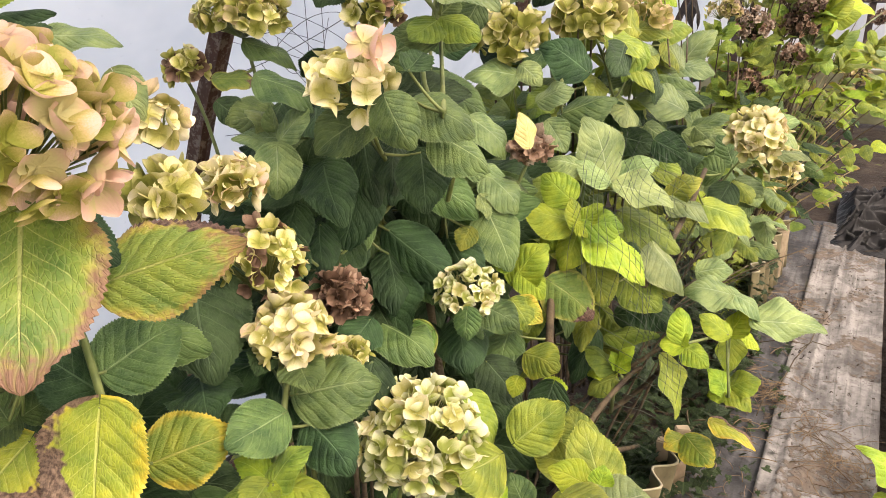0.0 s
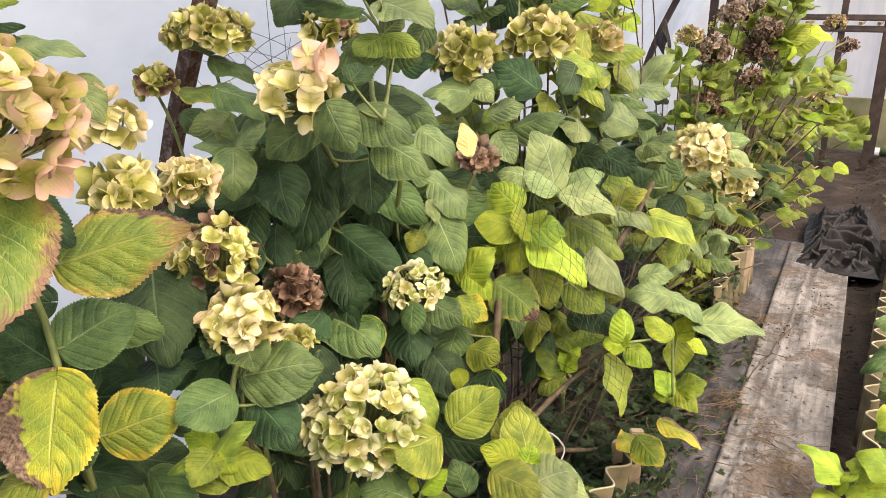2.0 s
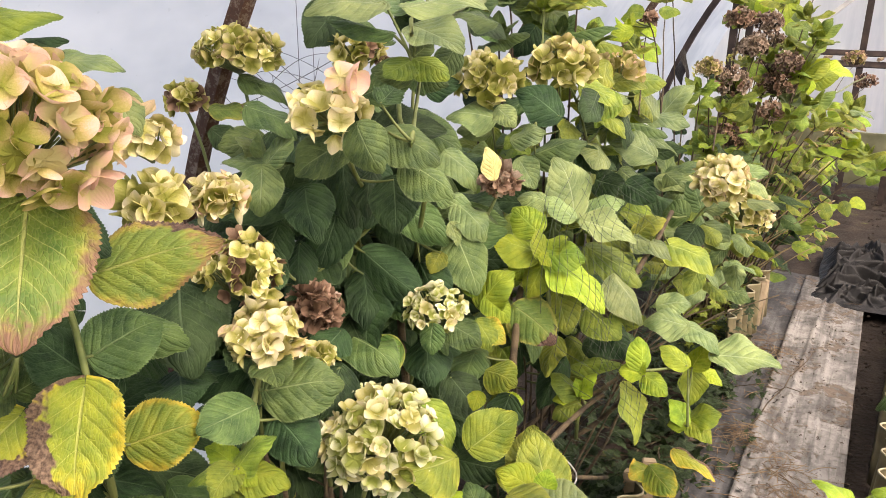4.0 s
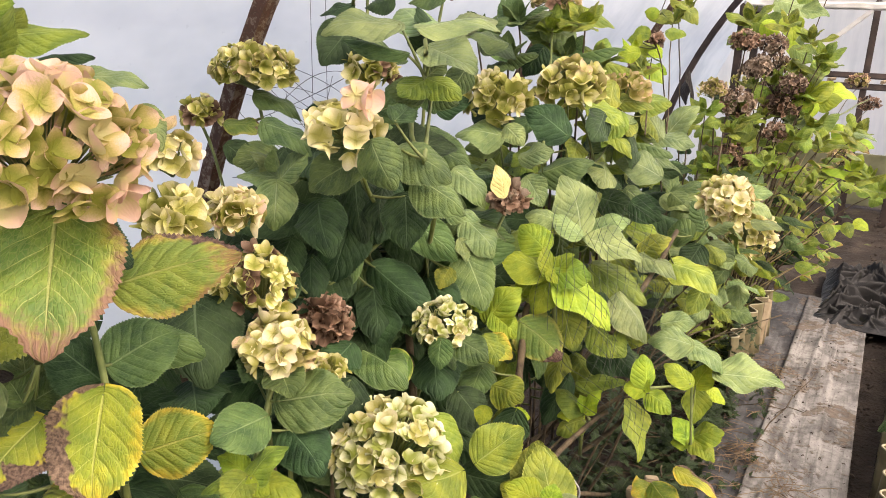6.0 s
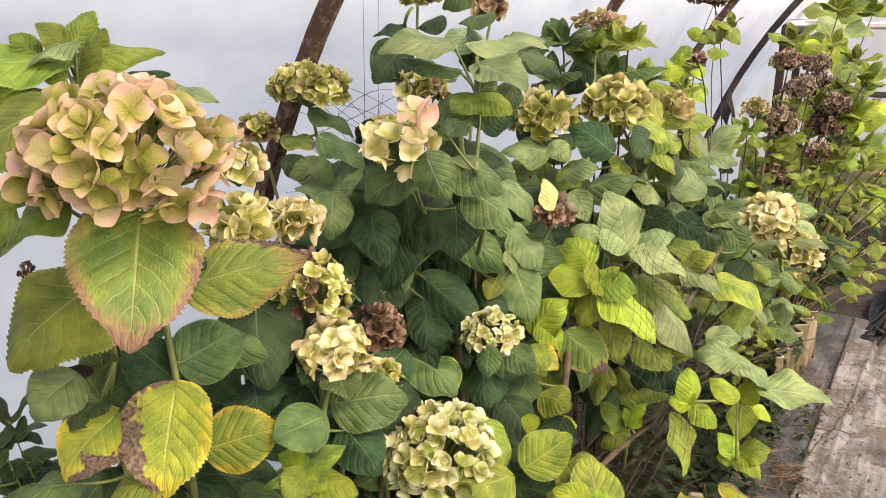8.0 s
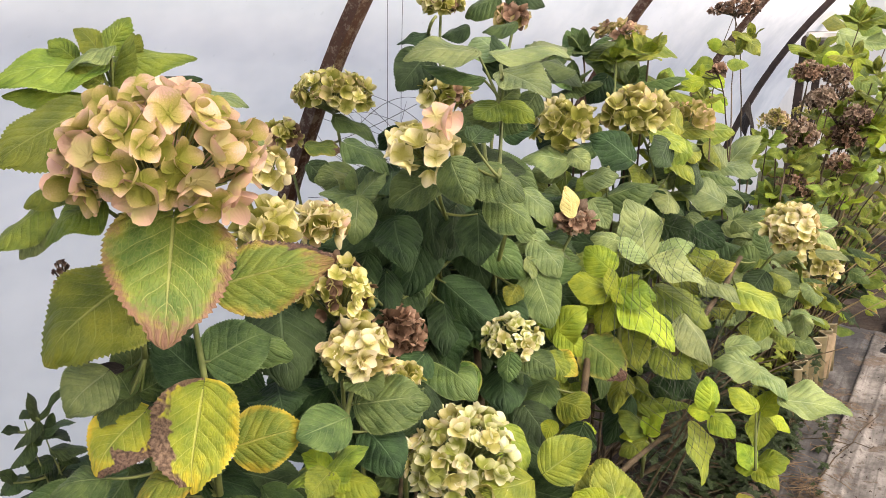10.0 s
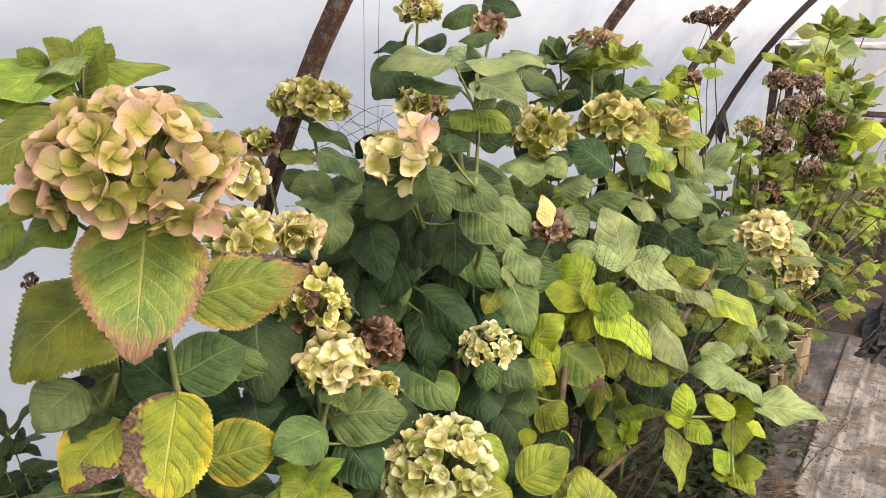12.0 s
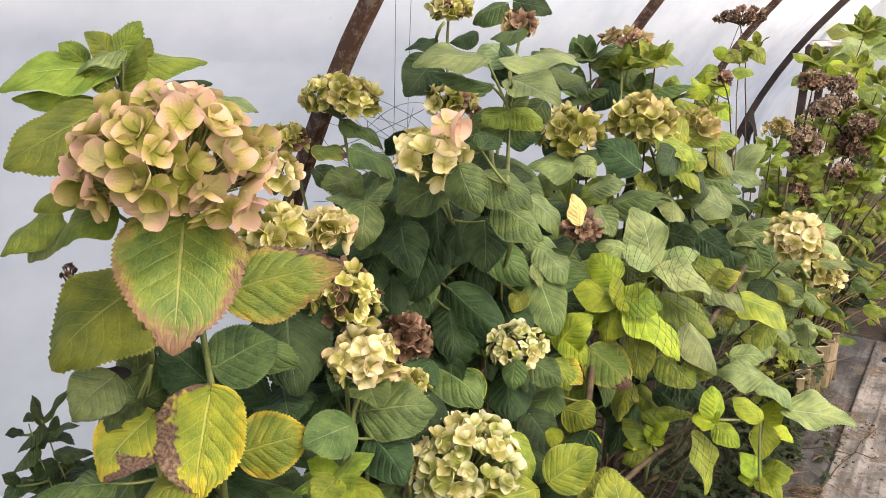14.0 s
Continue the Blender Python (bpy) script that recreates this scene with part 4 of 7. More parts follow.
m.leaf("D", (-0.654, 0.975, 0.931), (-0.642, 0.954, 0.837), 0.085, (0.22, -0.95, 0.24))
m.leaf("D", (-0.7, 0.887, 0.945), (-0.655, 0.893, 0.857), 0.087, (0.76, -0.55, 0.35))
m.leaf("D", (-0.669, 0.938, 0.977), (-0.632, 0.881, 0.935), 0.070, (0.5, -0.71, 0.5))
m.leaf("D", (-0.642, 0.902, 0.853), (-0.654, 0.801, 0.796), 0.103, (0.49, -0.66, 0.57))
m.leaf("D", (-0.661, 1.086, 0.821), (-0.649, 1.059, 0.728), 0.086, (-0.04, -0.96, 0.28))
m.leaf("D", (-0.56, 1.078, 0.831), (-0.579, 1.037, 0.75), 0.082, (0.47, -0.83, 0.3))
m.leaf("P", (-0.533, 0.903, 1.246), (-0.599, 0.808, 1.235), 0.066, (0.25, -0.5, 0.85), stalk=False, blade=BLADES[1])
m.leaf("P", (-0.508, 0.941, 1.242), (-0.617, 1.038, 1.274), 0.070, (0.45, -0.7, 0.55), stalk=False, blade=BLADES[0])
m.leaf("P", (-0.498, 0.924, 1.242), (-0.439, 1.068, 1.251), 0.074, (0.1, -0.5, 0.87), stalk=False, blade=BLADES[3])
m.leaf("P", (-0.469, 0.894, 1.215), (-0.381, 0.873, 1.185), 0.078, (0.45, -0.5, 0.75), stalk=False, blade=BLADES[6])
m.leaf("G", (-0.514, 0.891, 1.205), (-0.626, 0.888, 1.223), 0.036, (0.3, -0.6, 0.75), stalk=False, blade=BLADES[2])
m.leaf("P", (-0.507, 0.988, 1.241), (-0.5, 1.172, 1.266), 0.060, (0.1, -0.6, 0.8), stalk=False, blade=BLADES[4])
m.leaf("F", (-0.485, 0.907, 1.166), (-0.494, 0.852, 1.146), 0.050, (0.4, -0.5, 0.75), stalk=False, blade=BLADES[0])
m.leaf("F", (-0.478, 0.91, 1.167), (-0.425, 0.915, 1.144), 0.050, (0.4, -0.5, 0.75), stalk=False, blade=BLADES[2])
m.leaf("G", (-0.492, 0.926, 1.17), (-0.478, 0.958, 1.192), 0.036, (0.2, -0.7, 0.7), stalk=False, blade=BLADES[4])
m.stem([(-0.484, 0.906, 1.153), (-0.489, 0.905, 1.201), (-0.503, 0.933, 1.24)], 0.0026, 0.0018, STEM_GREEN, "leaf_stalk")
m.stem([(-0.485, 0.907, 1.166), (-0.504, 0.897, 1.213), (-0.532, 0.903, 1.245)], 0.0026, 0.0018, STEM_GREEN, "leaf_stalk")
m.stem([(-0.483, 0.908, 1.171), (-0.475, 0.902, 1.193), (-0.469, 0.894, 1.214)], 0.0026, 0.0018, STEM_GREEN, "leaf_stalk")
m.stem([(-0.487, 0.906, 1.175), (-0.501, 0.898, 1.196), (-0.514, 0.891, 1.205)], 0.0026, 0.0018, STEM_GREEN, "leaf_stalk")
m.leaf("G", (-0.684, 1.152, 1.183), (-0.775, 1.094, 1.217), 0.054, (0.48, -0.26, 0.84))
m.leaf("D", (-0.752, 1.077, 1.236), (-0.764, 1.009, 1.174), 0.082, (0.55, -0.76, 0.35))
m.leaf("D", (-0.763, 1.098, 1.277), (-0.811, 1.064, 1.26), 0.049, (0.1, -0.56, 0.82))
m.leaf("D", (-0.632, 1.036, 1.289), (-0.671, 1.011, 1.273), 0.043, (0.2, -0.74, 0.65))
m.leaf("D", (-0.519, 0.976, 1.205), (-0.531, 0.969, 1.273), 0.063, (0.93, -0.34, 0.13))
m.leaf("G", (-0.728, 1.301, 1.361), (-0.787, 1.268, 1.325), 0.069, (0.04, -0.76, 0.64))
m.leaf("D", (-0.773, 1.432, 1.377), (-0.701, 1.471, 1.36), 0.074, (0.48, -0.63, 0.61))
m.leaf("G", (-0.582, 1.121, 1.3), (-0.634, 1.092, 1.285), 0.054, (0.09, -0.56, 0.82))
m.leaf("G", (-0.486, 0.902, 1.14), (-0.533, 0.875, 1.154), 0.049, (0.52, -0.58, 0.63))
m.leaf("G", (-0.615, 1.141, 1.131), (-0.565, 1.165, 1.108), 0.053, (0.55, -0.71, 0.44))
m.leaf("G", (-0.622, 1.144, 1.124), (-0.601, 1.138, 1.088), 0.037, (0.45, -0.8, 0.4))
m.leaf("D", (-0.462, 0.792, 1.117), (-0.465, 0.834, 1.134), 0.040, (0.46, -0.78, 0.41))
m.leaf("D", (-0.738, 1.385, 1.066), (-0.677, 1.42, 1.089), 0.065, (0.18, -0.75, 0.64))
m.leaf("P", (-0.533, 1.108, 0.992), (-0.475, 1.123, 0.933), 0.074, (0.72, -0.3, 0.63))
m.leaf("P", (-0.495, 1.086, 0.908), (-0.438, 1.096, 0.852), 0.071, (0.71, -0.22, 0.67))
m.leaf("P", (-0.464, 0.96, 0.949), (-0.417, 0.983, 0.946), 0.047, (0.19, -0.28, 0.94))
m.leaf("P", (-0.49, 1.05, 0.881), (-0.473, 1.047, 0.844), 0.036, (0.85, -0.32, 0.41))
m.leaf("G", (-0.48, 1.06, 0.851), (-0.432, 1.05, 0.761), 0.091, (0.74, -0.51, 0.44))
m.leaf("E", (-0.637, 0.989, 0.827), (-0.658, 0.941, 0.817), 0.047, (0.47, -0.69, 0.56))
m.leaf("E", (-0.65, 0.989, 0.799), (-0.65, 0.968, 0.747), 0.049, (-0.1, -0.92, 0.37))
m.leaf("E", (-0.496, 1.025, 0.832), (-0.496, 0.992, 0.805), 0.037, (0.38, -0.73, 0.56))
m.leaf("D", (-0.518, 1.004, 0.753), (-0.59, 1.009, 0.754), 0.064, (0.4, -0.7, 0.59))
m.leaf("G", (-0.433, 0.893, 0.757), (-0.425, 0.877, 0.714), 0.042, (0.13, -0.92, 0.37))
m.leaf("G", (-0.421, 0.924, 0.753), (-0.366, 0.937, 0.725), 0.057, (0.48, -0.49, 0.73))
m.leaf("Y", (-0.415, 1.027, 0.714), (-0.369, 1.035, 0.688), 0.049, (0.44, -0.69, 0.58))
m.leaf("D", (-0.465, 0.933, 0.711), (-0.419, 0.867, 0.671), 0.079, (0.36, -0.68, 0.64))
m.leaf("G", (-0.43, 1.04, 0.651), (-0.414, 0.972, 0.625), 0.066, (0.32, -0.69, 0.65))
m.leaf("D", (-0.422, 0.94, 0.647), (-0.361, 0.936, 0.589), 0.078, (0.63, -0.35, 0.69))
m.leaf("E", (-0.361, 0.954, 0.67), (-0.299, 0.925, 0.676), 0.060, (0.28, -0.7, 0.65))
m.leaf("L", (-0.364, 0.929, 0.641), (-0.361, 0.904, 0.621), 0.029, (0.3, -0.68, 0.67))
m.leaf("Z", (-0.483, 0.871, 0.718), (-0.528, 0.827, 0.688), 0.062, (0.48, -0.78, 0.41))
m.leaf("D", (-0.525, 0.929, 0.691), (-0.512, 0.905, 0.63), 0.060, (-0.07, -0.93, 0.36))
m.leaf("O", (-0.395, 1.02, 0.980), (-0.409, 1.023, 1.028), 0.036, (0.85, -0.45, 0.27))
m.leaf("Z", (-0.626, 1.012, 0.727), (-0.642, 0.953, 0.723), 0.054, (0.44, -0.67, 0.6))
m.leaf("E", (-0.304, 0.789, 0.633), (-0.257, 0.835, 0.679), 0.071, (0.33, -0.81, 0.48))
m.leaf("D", (-0.525, 0.774, 0.77), (-0.52, 0.708, 0.746), 0.062, (0.45, -0.63, 0.63))
m.leaf("D", (-0.677, 1.127, 0.831), (-0.663, 1.05, 0.744), 0.104, (0.44, -0.7, 0.56))
m.leaf("D", (-0.583, 1.076, 0.696), (-0.614, 0.982, 0.681), 0.088, (0.41, -0.68, 0.61))
m.leaf("D", (-0.63, 0.742, 0.888), (-0.647, 0.694, 0.811), 0.082, (0.52, -0.77, 0.37))
m.leaf("D", (-0.652, 0.882, 0.811), (-0.653, 0.838, 0.716), 0.093, (0.08, -0.9, 0.42))
m.leaf("D", (-0.479, 0.711, 0.748), (-0.466, 0.638, 0.707), 0.075, (0.43, -0.61, 0.66))
m.leaf("D", (-0.291, 0.885, 0.673), (-0.299, 0.849, 0.616), 0.060, (-0.13, -0.83, 0.54))
m.leaf("G", (-0.309, 0.839, 0.481), (-0.343, 0.855, 0.52), 0.050, (0.35, -0.72, 0.6))
m.leaf("G", (-0.31, 0.664, 0.588), (-0.369, 0.638, 0.601), 0.057, (0.31, -0.25, 0.92))
m.leaf("G", (-0.32, 0.696, 0.603), (-0.35, 0.714, 0.619), 0.034, (0.33, -0.57, 0.76))
m.leaf("L", (-0.312, 0.693, 0.582), (-0.322, 0.702, 0.6), 0.021, (0.86, -0.03, 0.52))
m.leaf("L", (-0.337, 0.748, 0.537), (-0.315, 0.78, 0.561), 0.041, (-0.48, -0.29, 0.83))
m.leaf("L", (-0.312, 0.693, 0.582), (-0.325, 0.69, 0.587), 0.013, (0.41, -0.49, 0.77))
m.leaf("L", (-0.331, 0.748, 0.535), (-0.324, 0.762, 0.546), 0.017, (-0.09, -0.61, 0.79))
m.leaf("L", (-0.324, 0.928, 0.631), (-0.283, 0.922, 0.649), 0.040, (0.28, -0.66, 0.7))
m.leaf("E", (-0.479, 0.467, 0.685), (-0.445, 0.516, 0.699), 0.057, (-0.01, -0.26, 0.97))
m.twigs((-0.52, 0.95, 0.0), (0.2, 0.25), 9, (0.3, 0.6), 24, STEM_WOOD)
# inner leaves, mostly D: its deepened green carries the bush's inner shade
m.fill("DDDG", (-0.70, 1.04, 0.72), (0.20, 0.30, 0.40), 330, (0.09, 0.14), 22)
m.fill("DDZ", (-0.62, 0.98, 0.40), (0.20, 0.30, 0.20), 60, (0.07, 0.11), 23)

n = Bush((-0.42, 1.42, 0), "lime-leaved hydrangea leaning over the path", 31)
n.stem([(-0.292, 1.021, 0.506), (-0.298, 1.292, 0.465), (-0.264, 1.31, 0.489)], 0.0055, 0.0045, STEM_WOOD, "woody_stem")
n.stem([(-0.34, 1.069, 0.453), (-0.333, 1.295, 0.439), (-0.22, 1.308, 0.555), (-0.19, 1.317, 0.564)], 0.005, 0.004, STEM_WOOD, "woody_stem")
n.stem([(-0.33, 1.31, 0.366), (-0.267, 1.371, 0.401), (-0.226, 1.335, 0.497)], 0.0055, 0.0045, STEM_WOOD, "woody_stem")
n.stem([(-0.178, 1.263, 0.585), (-0.142, 1.483, 0.511)], 0.0028, 0.0022, STEM_GREEN)
n.stem([(-0.107, 1.4, 0.42), (-0.14, 1.502, 0.504)], 0.0028, 0.0022, STEM_GREEN)
n.stem([(-0.306, 1.282, 0.467), (-0.318, 1.308, 0.371)], 0.005, 0.004, STEM_GREEN)
n.stem([(-0.354, 1.203, 0.68), (-0.379, 1.225, 0.786)], 0.005, 0.004, STEM_GREEN)
n.stem([(-0.278, 1.029, 0.506), (-0.32, 1.419, 0.235), (-0.299, 1.261, 0.279)], 0.002, 0.0018, PALE_BAR, "pale_wire")
n.stem([(-0.336, 1.08, 0.396), (-0.315, 1.217, 0.331), (-0.316, 1.577, 0.119)], 0.006, 0.005, STEM_WOOD, "woody_stem")
n.leaf("V", (-0.366, 1.189, 0.798), (-0.386, 1.198, 0.851), 0.051, (0.9, -0.23, 0.37))
n.leaf("V", (-0.369, 1.191, 0.807), (-0.297, 1.216, 0.811), 0.070, (0.12, -0.47, 0.87))
n.leaf("L", (-0.369, 1.182, 0.811), (-0.343, 1.184, 0.791), 0.030, (0.59, -0.37, 0.72))
n.leaf("L", (-0.366, 1.204, 0.806), (-0.338, 1.224, 0.839), 0.042, (-0.23, -0.74, 0.63))
n.leaf("V", (-0.383, 1.2, 0.808), (-0.468, 1.172, 0.827), 0.082, (0.33, -0.42, 0.84))
n.leaf("V", (-0.397, 1.226, 0.838), (-0.46, 1.246, 0.872), 0.066, (0.31, -0.79, 0.52))
n.leaf("V", (-0.372, 1.195, 0.788), (-0.389, 1.167, 0.726), 0.062, (0.04, -0.91, 0.41))
n.leaf("V", (-0.351, 1.209, 0.788), (-0.248, 1.215, 0.715), 0.116, (0.57, -0.18, 0.8))
n.leaf("V", (-0.406, 1.218, 0.792), (-0.432, 1.191, 0.742), 0.055, (0.35, -0.89, 0.3))
n.leaf("D", (-0.375, 1.227, 0.736), (-0.299, 1.242, 0.71), 0.075, (0.37, -0.37, 0.86))
n.leaf("Z", (-0.4, 1.147, 0.709), (-0.321, 1.152, 0.654), 0.088, (0.44, -0.7, 0.57))
n.leaf("E", (-0.348, 1.218, 0.727), (-0.314, 1.201, 0.655), 0.073, (0.35, -0.86, 0.37))
n.leaf("F", (-0.298, 1.259, 0.692), (-0.229, 1.258, 0.644), 0.077, (0.35, -0.78, 0.51))
n.leaf("D", (-0.284, 1.297, 0.645), (-0.219, 1.291, 0.592), 0.078, (0.49, -0.57, 0.66))
n.leaf("V", (-0.439, 1.073, 0.731), (-0.398, 1.113, 0.792), 0.074, (0.02, -0.84, 0.54))
n.leaf("V", (-0.429, 1.079, 0.745), (-0.382, 1.084, 0.71), 0.052, (0.58, -0.4, 0.71))
n.leaf("L", (-0.44, 1.064, 0.757), (-0.474, 1.059, 0.784), 0.039, (0.51, -0.69, 0.5))
n.leaf("E", (-0.415, 1.018, 0.723), (-0.381, 1.013, 0.679), 0.050, (0.59, -0.61, 0.53))
n.leaf("P", (-0.377, 1.37, 0.844), (-0.426, 1.378, 0.955), 0.107, (0.78, -0.49, 0.38))
n.leaf("P", (-0.385, 1.428, 0.822), (-0.307, 1.461, 0.866), 0.088, (-0.18, -0.61, 0.77))
n.leaf("P", (-0.361, 1.317, 0.851), (-0.418, 1.306, 0.888), 0.062, (0.56, -0.27, 0.78))
n.leaf("P", (-0.356, 1.372, 0.832), (-0.253, 1.391, 0.801), 0.101, (0.33, -0.29, 0.9))
n.leaf("F", (-0.341, 1.374, 0.776), (-0.228, 1.386, 0.721), 0.117, (0.43, -0.42, 0.8))
n.leaf("E", (-0.292, 1.532, 0.771), (-0.239, 1.556, 0.816), 0.068, (-0.24, -0.71, 0.66))
n.leaf("P", (-0.284, 1.503, 0.773), (-0.202, 1.513, 0.745), 0.082, (0.33, -0.21, 0.92))
n.leaf("P", (-0.411, 1.301, 0.881), (-0.466, 1.282, 0.887), 0.052, (0.28, -0.53, 0.8))
n.leaf("P", (-0.47, 1.289, 0.958), (-0.434, 1.292, 0.906), 0.056, (0.57, -0.74, 0.35))
n.leaf("P", (-0.261, 1.304, 0.748), (-0.193, 1.292, 0.673), 0.093, (0.71, -0.22, 0.67))
n.leaf("P", (-0.195, 1.399, 0.672), (-0.136, 1.414, 0.684), 0.059, (0.01, -0.66, 0.75))
n.leaf("P", (-0.127, 1.353, 0.659), (-0.206, 1.339, 0.66), 0.077, (0.08, -0.36, 0.93))
n.leaf("P", (-0.156, 1.526, 0.59), (-0.078, 1.52, 0.548), 0.084, (0.46, -0.13, 0.88))
n.leaf("P", (-0.091, 1.518, 0.539), (0.039, 1.53, 0.543), 0.130, (-0.02, -0.18, 0.98))
n.leaf("F", (-0.286, 1.315, 0.712), (-0.222, 1.31, 0.658), 0.078, (0.5, -0.6, 0.63))
n.leaf("V", (-0.125, 1.401, 0.554), (-0.182, 1.404, 0.583), 0.062, (0.43, -0.31, 0.85))
n.leaf("L", (-0.136, 1.529, 0.493), (-0.109, 1.553, 0.542), 0.053, (-0.28, -0.79, 0.55))
n.leaf("V", (-0.184, 1.262, 0.59), (-0.197, 1.282, 0.645), 0.054, (0.71, -0.58, 0.39))
n.leaf("L", (-0.184, 1.259, 0.581), (-0.224, 1.25, 0.581), 0.039, (0.13, -0.55, 0.82))
n.leaf("L", (-0.184, 1.256, 0.582), (-0.179, 1.267, 0.604), 0.022, (-0.41, -0.77, 0.49))
n.leaf("V", (-0.194, 1.34, 0.539), (-0.145, 1.336, 0.511), 0.054, (0.41, -0.46, 0.78))
n.leaf("V", (-0.138, 1.556, 0.471), (-0.131, 1.525, 0.402), 0.069, (0.63, -0.68, 0.38))
n.leaf("L", (-0.128, 1.664, 0.432), (-0.085, 1.658, 0.406), 0.049, (0.48, -0.22, 0.85))
n.leaf("V", (-0.117, 1.425, 0.409), (-0.156, 1.44, 0.45), 0.056, (0.63, -0.32, 0.71))
n.leaf("V", (-0.132, 1.517, 0.367), (-0.069, 1.542, 0.399), 0.070, (-0.28, -0.42, 0.86))
n.leaf("V", (-0.124, 1.506, 0.37), (-0.068, 1.5, 0.344), 0.062, (0.38, -0.27, 0.88))
n.leaf("L", (-0.117, 1.418, 0.41), (-0.151, 1.41, 0.405), 0.034, (-0.0, -0.52, 0.85))
n.leaf("E", (-0.228, 1.321, 0.514), (-0.182, 1.28, 0.417), 0.092, (0.87, -0.14, 0.47))
n.leaf("F", (-0.307, 1.274, 0.492), (-0.365, 1.275, 0.53), 0.065, (0.55, -0.13, 0.83))
n.leaf("L", (-0.306, 1.273, 0.486), (-0.355, 1.256, 0.483), 0.048, (0.02, -0.23, 0.97))
n.leaf("F", (-0.3, 1.251, 0.488), (-0.343, 1.222, 0.459), 0.052, (-0.18, -0.55, 0.82))
n.leaf("L", (-0.297, 1.263, 0.5), (-0.282, 1.289, 0.545), 0.048, (-0.57, -0.61, 0.55))
n.leaf("L", (-0.306, 1.272, 0.494), (-0.319, 1.283, 0.524), 0.031, (0.83, -0.29, 0.48))
n.leaf("E", (-0.269, 0.991, 0.51), (-0.312, 1.019, 0.545), 0.058, (0.24, -0.68, 0.7))
n.leaf("E", (-0.284, 0.985, 0.471), (-0.357, 0.991, 0.462), 0.065, (0.25, -0.62, 0.74))
n.leaf("P", (-0.319, 1.185, 0.295), (-0.218, 1.191, 0.263), 0.096, (0.25, -0.71, 0.65))
n.leaf("E", (-0.269, 0.972, 0.413), (-0.316, 0.936, 0.393), 0.055, (-0.01, -0.49, 0.87))
n.leaf("Y", (-0.293, 1.073, 0.391), (-0.269, 1.033, 0.371), 0.046, (0.22, -0.61, 0.76))
n.leaf("E", (-0.3, 1.016, 0.447), (-0.318, 1.063, 0.525), 0.084, (0.17, -0.83, 0.54))
n.leaf("E", (-0.285, 1.049, 0.431), (-0.285, 1.095, 0.442), 0.041, (0.22, -0.63, 0.74))
n.leaf("Y", (-0.192, 1.487, 0.243), (-0.127, 1.444, 0.219), 0.075, (0.12, -0.67, 0.73))
n.leaf("Y", (-0.203, 1.53, 0.21), (-0.226, 1.457, 0.227), 0.067, (0.14, -0.67, 0.73))
n.leaf("B", (-0.142, 1.485, 0.3), (-0.048, 1.478, 0.268), 0.076, (0.32, 0.04, 0.95))
n.leaf("F", (-0.154, 1.508, 0.235), (-0.131, 1.483, 0.192), 0.050, (0.81, -0.2, 0.55))
n.leaf("F", (-0.225, 1.39, 0.116), (-0.3, 1.388, 0.138), 0.072, (0.28, -0.13, 0.95))
n.leaf("E", (-0.179, 0.789, 0.593), (-0.237, 0.856, 0.648), 0.074, (0.4, -0.75, 0.5))
n.leaf("L", (-0.193, 0.771, 0.61), (-0.239, 0.747, 0.64), 0.050, (0.2, -0.6, 0.75))
n.leaf("V", (-0.179, 0.759, 0.622), (-0.179, 0.776, 0.646), 0.030, (0.3, -0.7, 0.6))
n.leaf("P", (-0.159, 0.736, 0.617), (-0.119, 0.796, 0.61), 0.080, (0.2, -0.4, 0.85))
n.leaf("E", (-0.206, 0.715, 0.631), (-0.14, 0.709, 0.624), 0.060, (0.1, -0.5, 0.85))
n.twigs((-0.38, 1.35, 0.0), (0.2, 0.25), 9, (0.2, 0.55), 34, STEM_WOOD)
n.fill("DGFE", (-0.48, 1.45, 0.62), (0.18, 0.26, 0.22), 90, (0.08, 0.12), 32)

u = Bush((-0.60, 1.85, 0), "hydrangea with olive and cream mopheads behind the lime one", 41)
u.stem([(-0.262, 1.264, 0.686), (-0.244, 1.424, 0.729), (-0.257, 1.702, 0.795)], 0.006, 0.005, STEM_WOOD, "woody_stem")
u.stem([(-0.465, 1.74, 0.854), (-0.493, 1.732, 0.997), (-0.493, 1.574, 1.104)], 0.0035, 0.003, STEM_GREEN)
u.stem([(-0.49, 1.405, 0.99), (-0.614, 1.711, 1.158), (-0.672, 1.863, 1.295)], 0.0035, 0.003, STEM_GREEN)
u.head("olive", (-0.651, 1.49, 1.088), 0.073, 0.049, (0.12, -0.25, 0.96), 40, 0.040, "cream", 0.15, r=0.0032)
u.head("olive", (-0.508, 1.588, 1.125), 0.072, 0.043, (0.05, -0.14, 0.99), 40, 0.042, "buff", 0.25, r=0.0032)
u.head("buff", (-0.475, 1.908, 1.097), 0.063, 0.033, (0.04, -0.14, 0.99), 22, 0.042, "pink", 0.4, r=0.0032)
u.head("buff", (-0.67, 1.856, 1.314), 0.063, 0.023, (0.0, 0.0, 1.0), 34, 0.026, "brown", 0.4, r=0.0032, flat=True)
u.head("cream", (-0.171, 1.824, 0.856), 0.056, 0.042, (0.05, -0.37, 0.93), 44, 0.036, "buff", 0.15, r=0.0032)
u.head("cream", (-0.195, 2.43, 0.638), 0.084, 0.064, (0.05, -0.46, 0.89), 50, 0.036, "buff", 0.2, r=0.0032)
u.leaf("G", (-0.496, 1.428, 0.947), (-0.401, 1.468, 0.984), 0.100, (-0.07, -0.59, 0.81))
u.leaf("D", (-0.555, 1.86, 0.885), (-0.444, 1.88, 0.814), 0.120, (0.54, -0.47, 0.7))
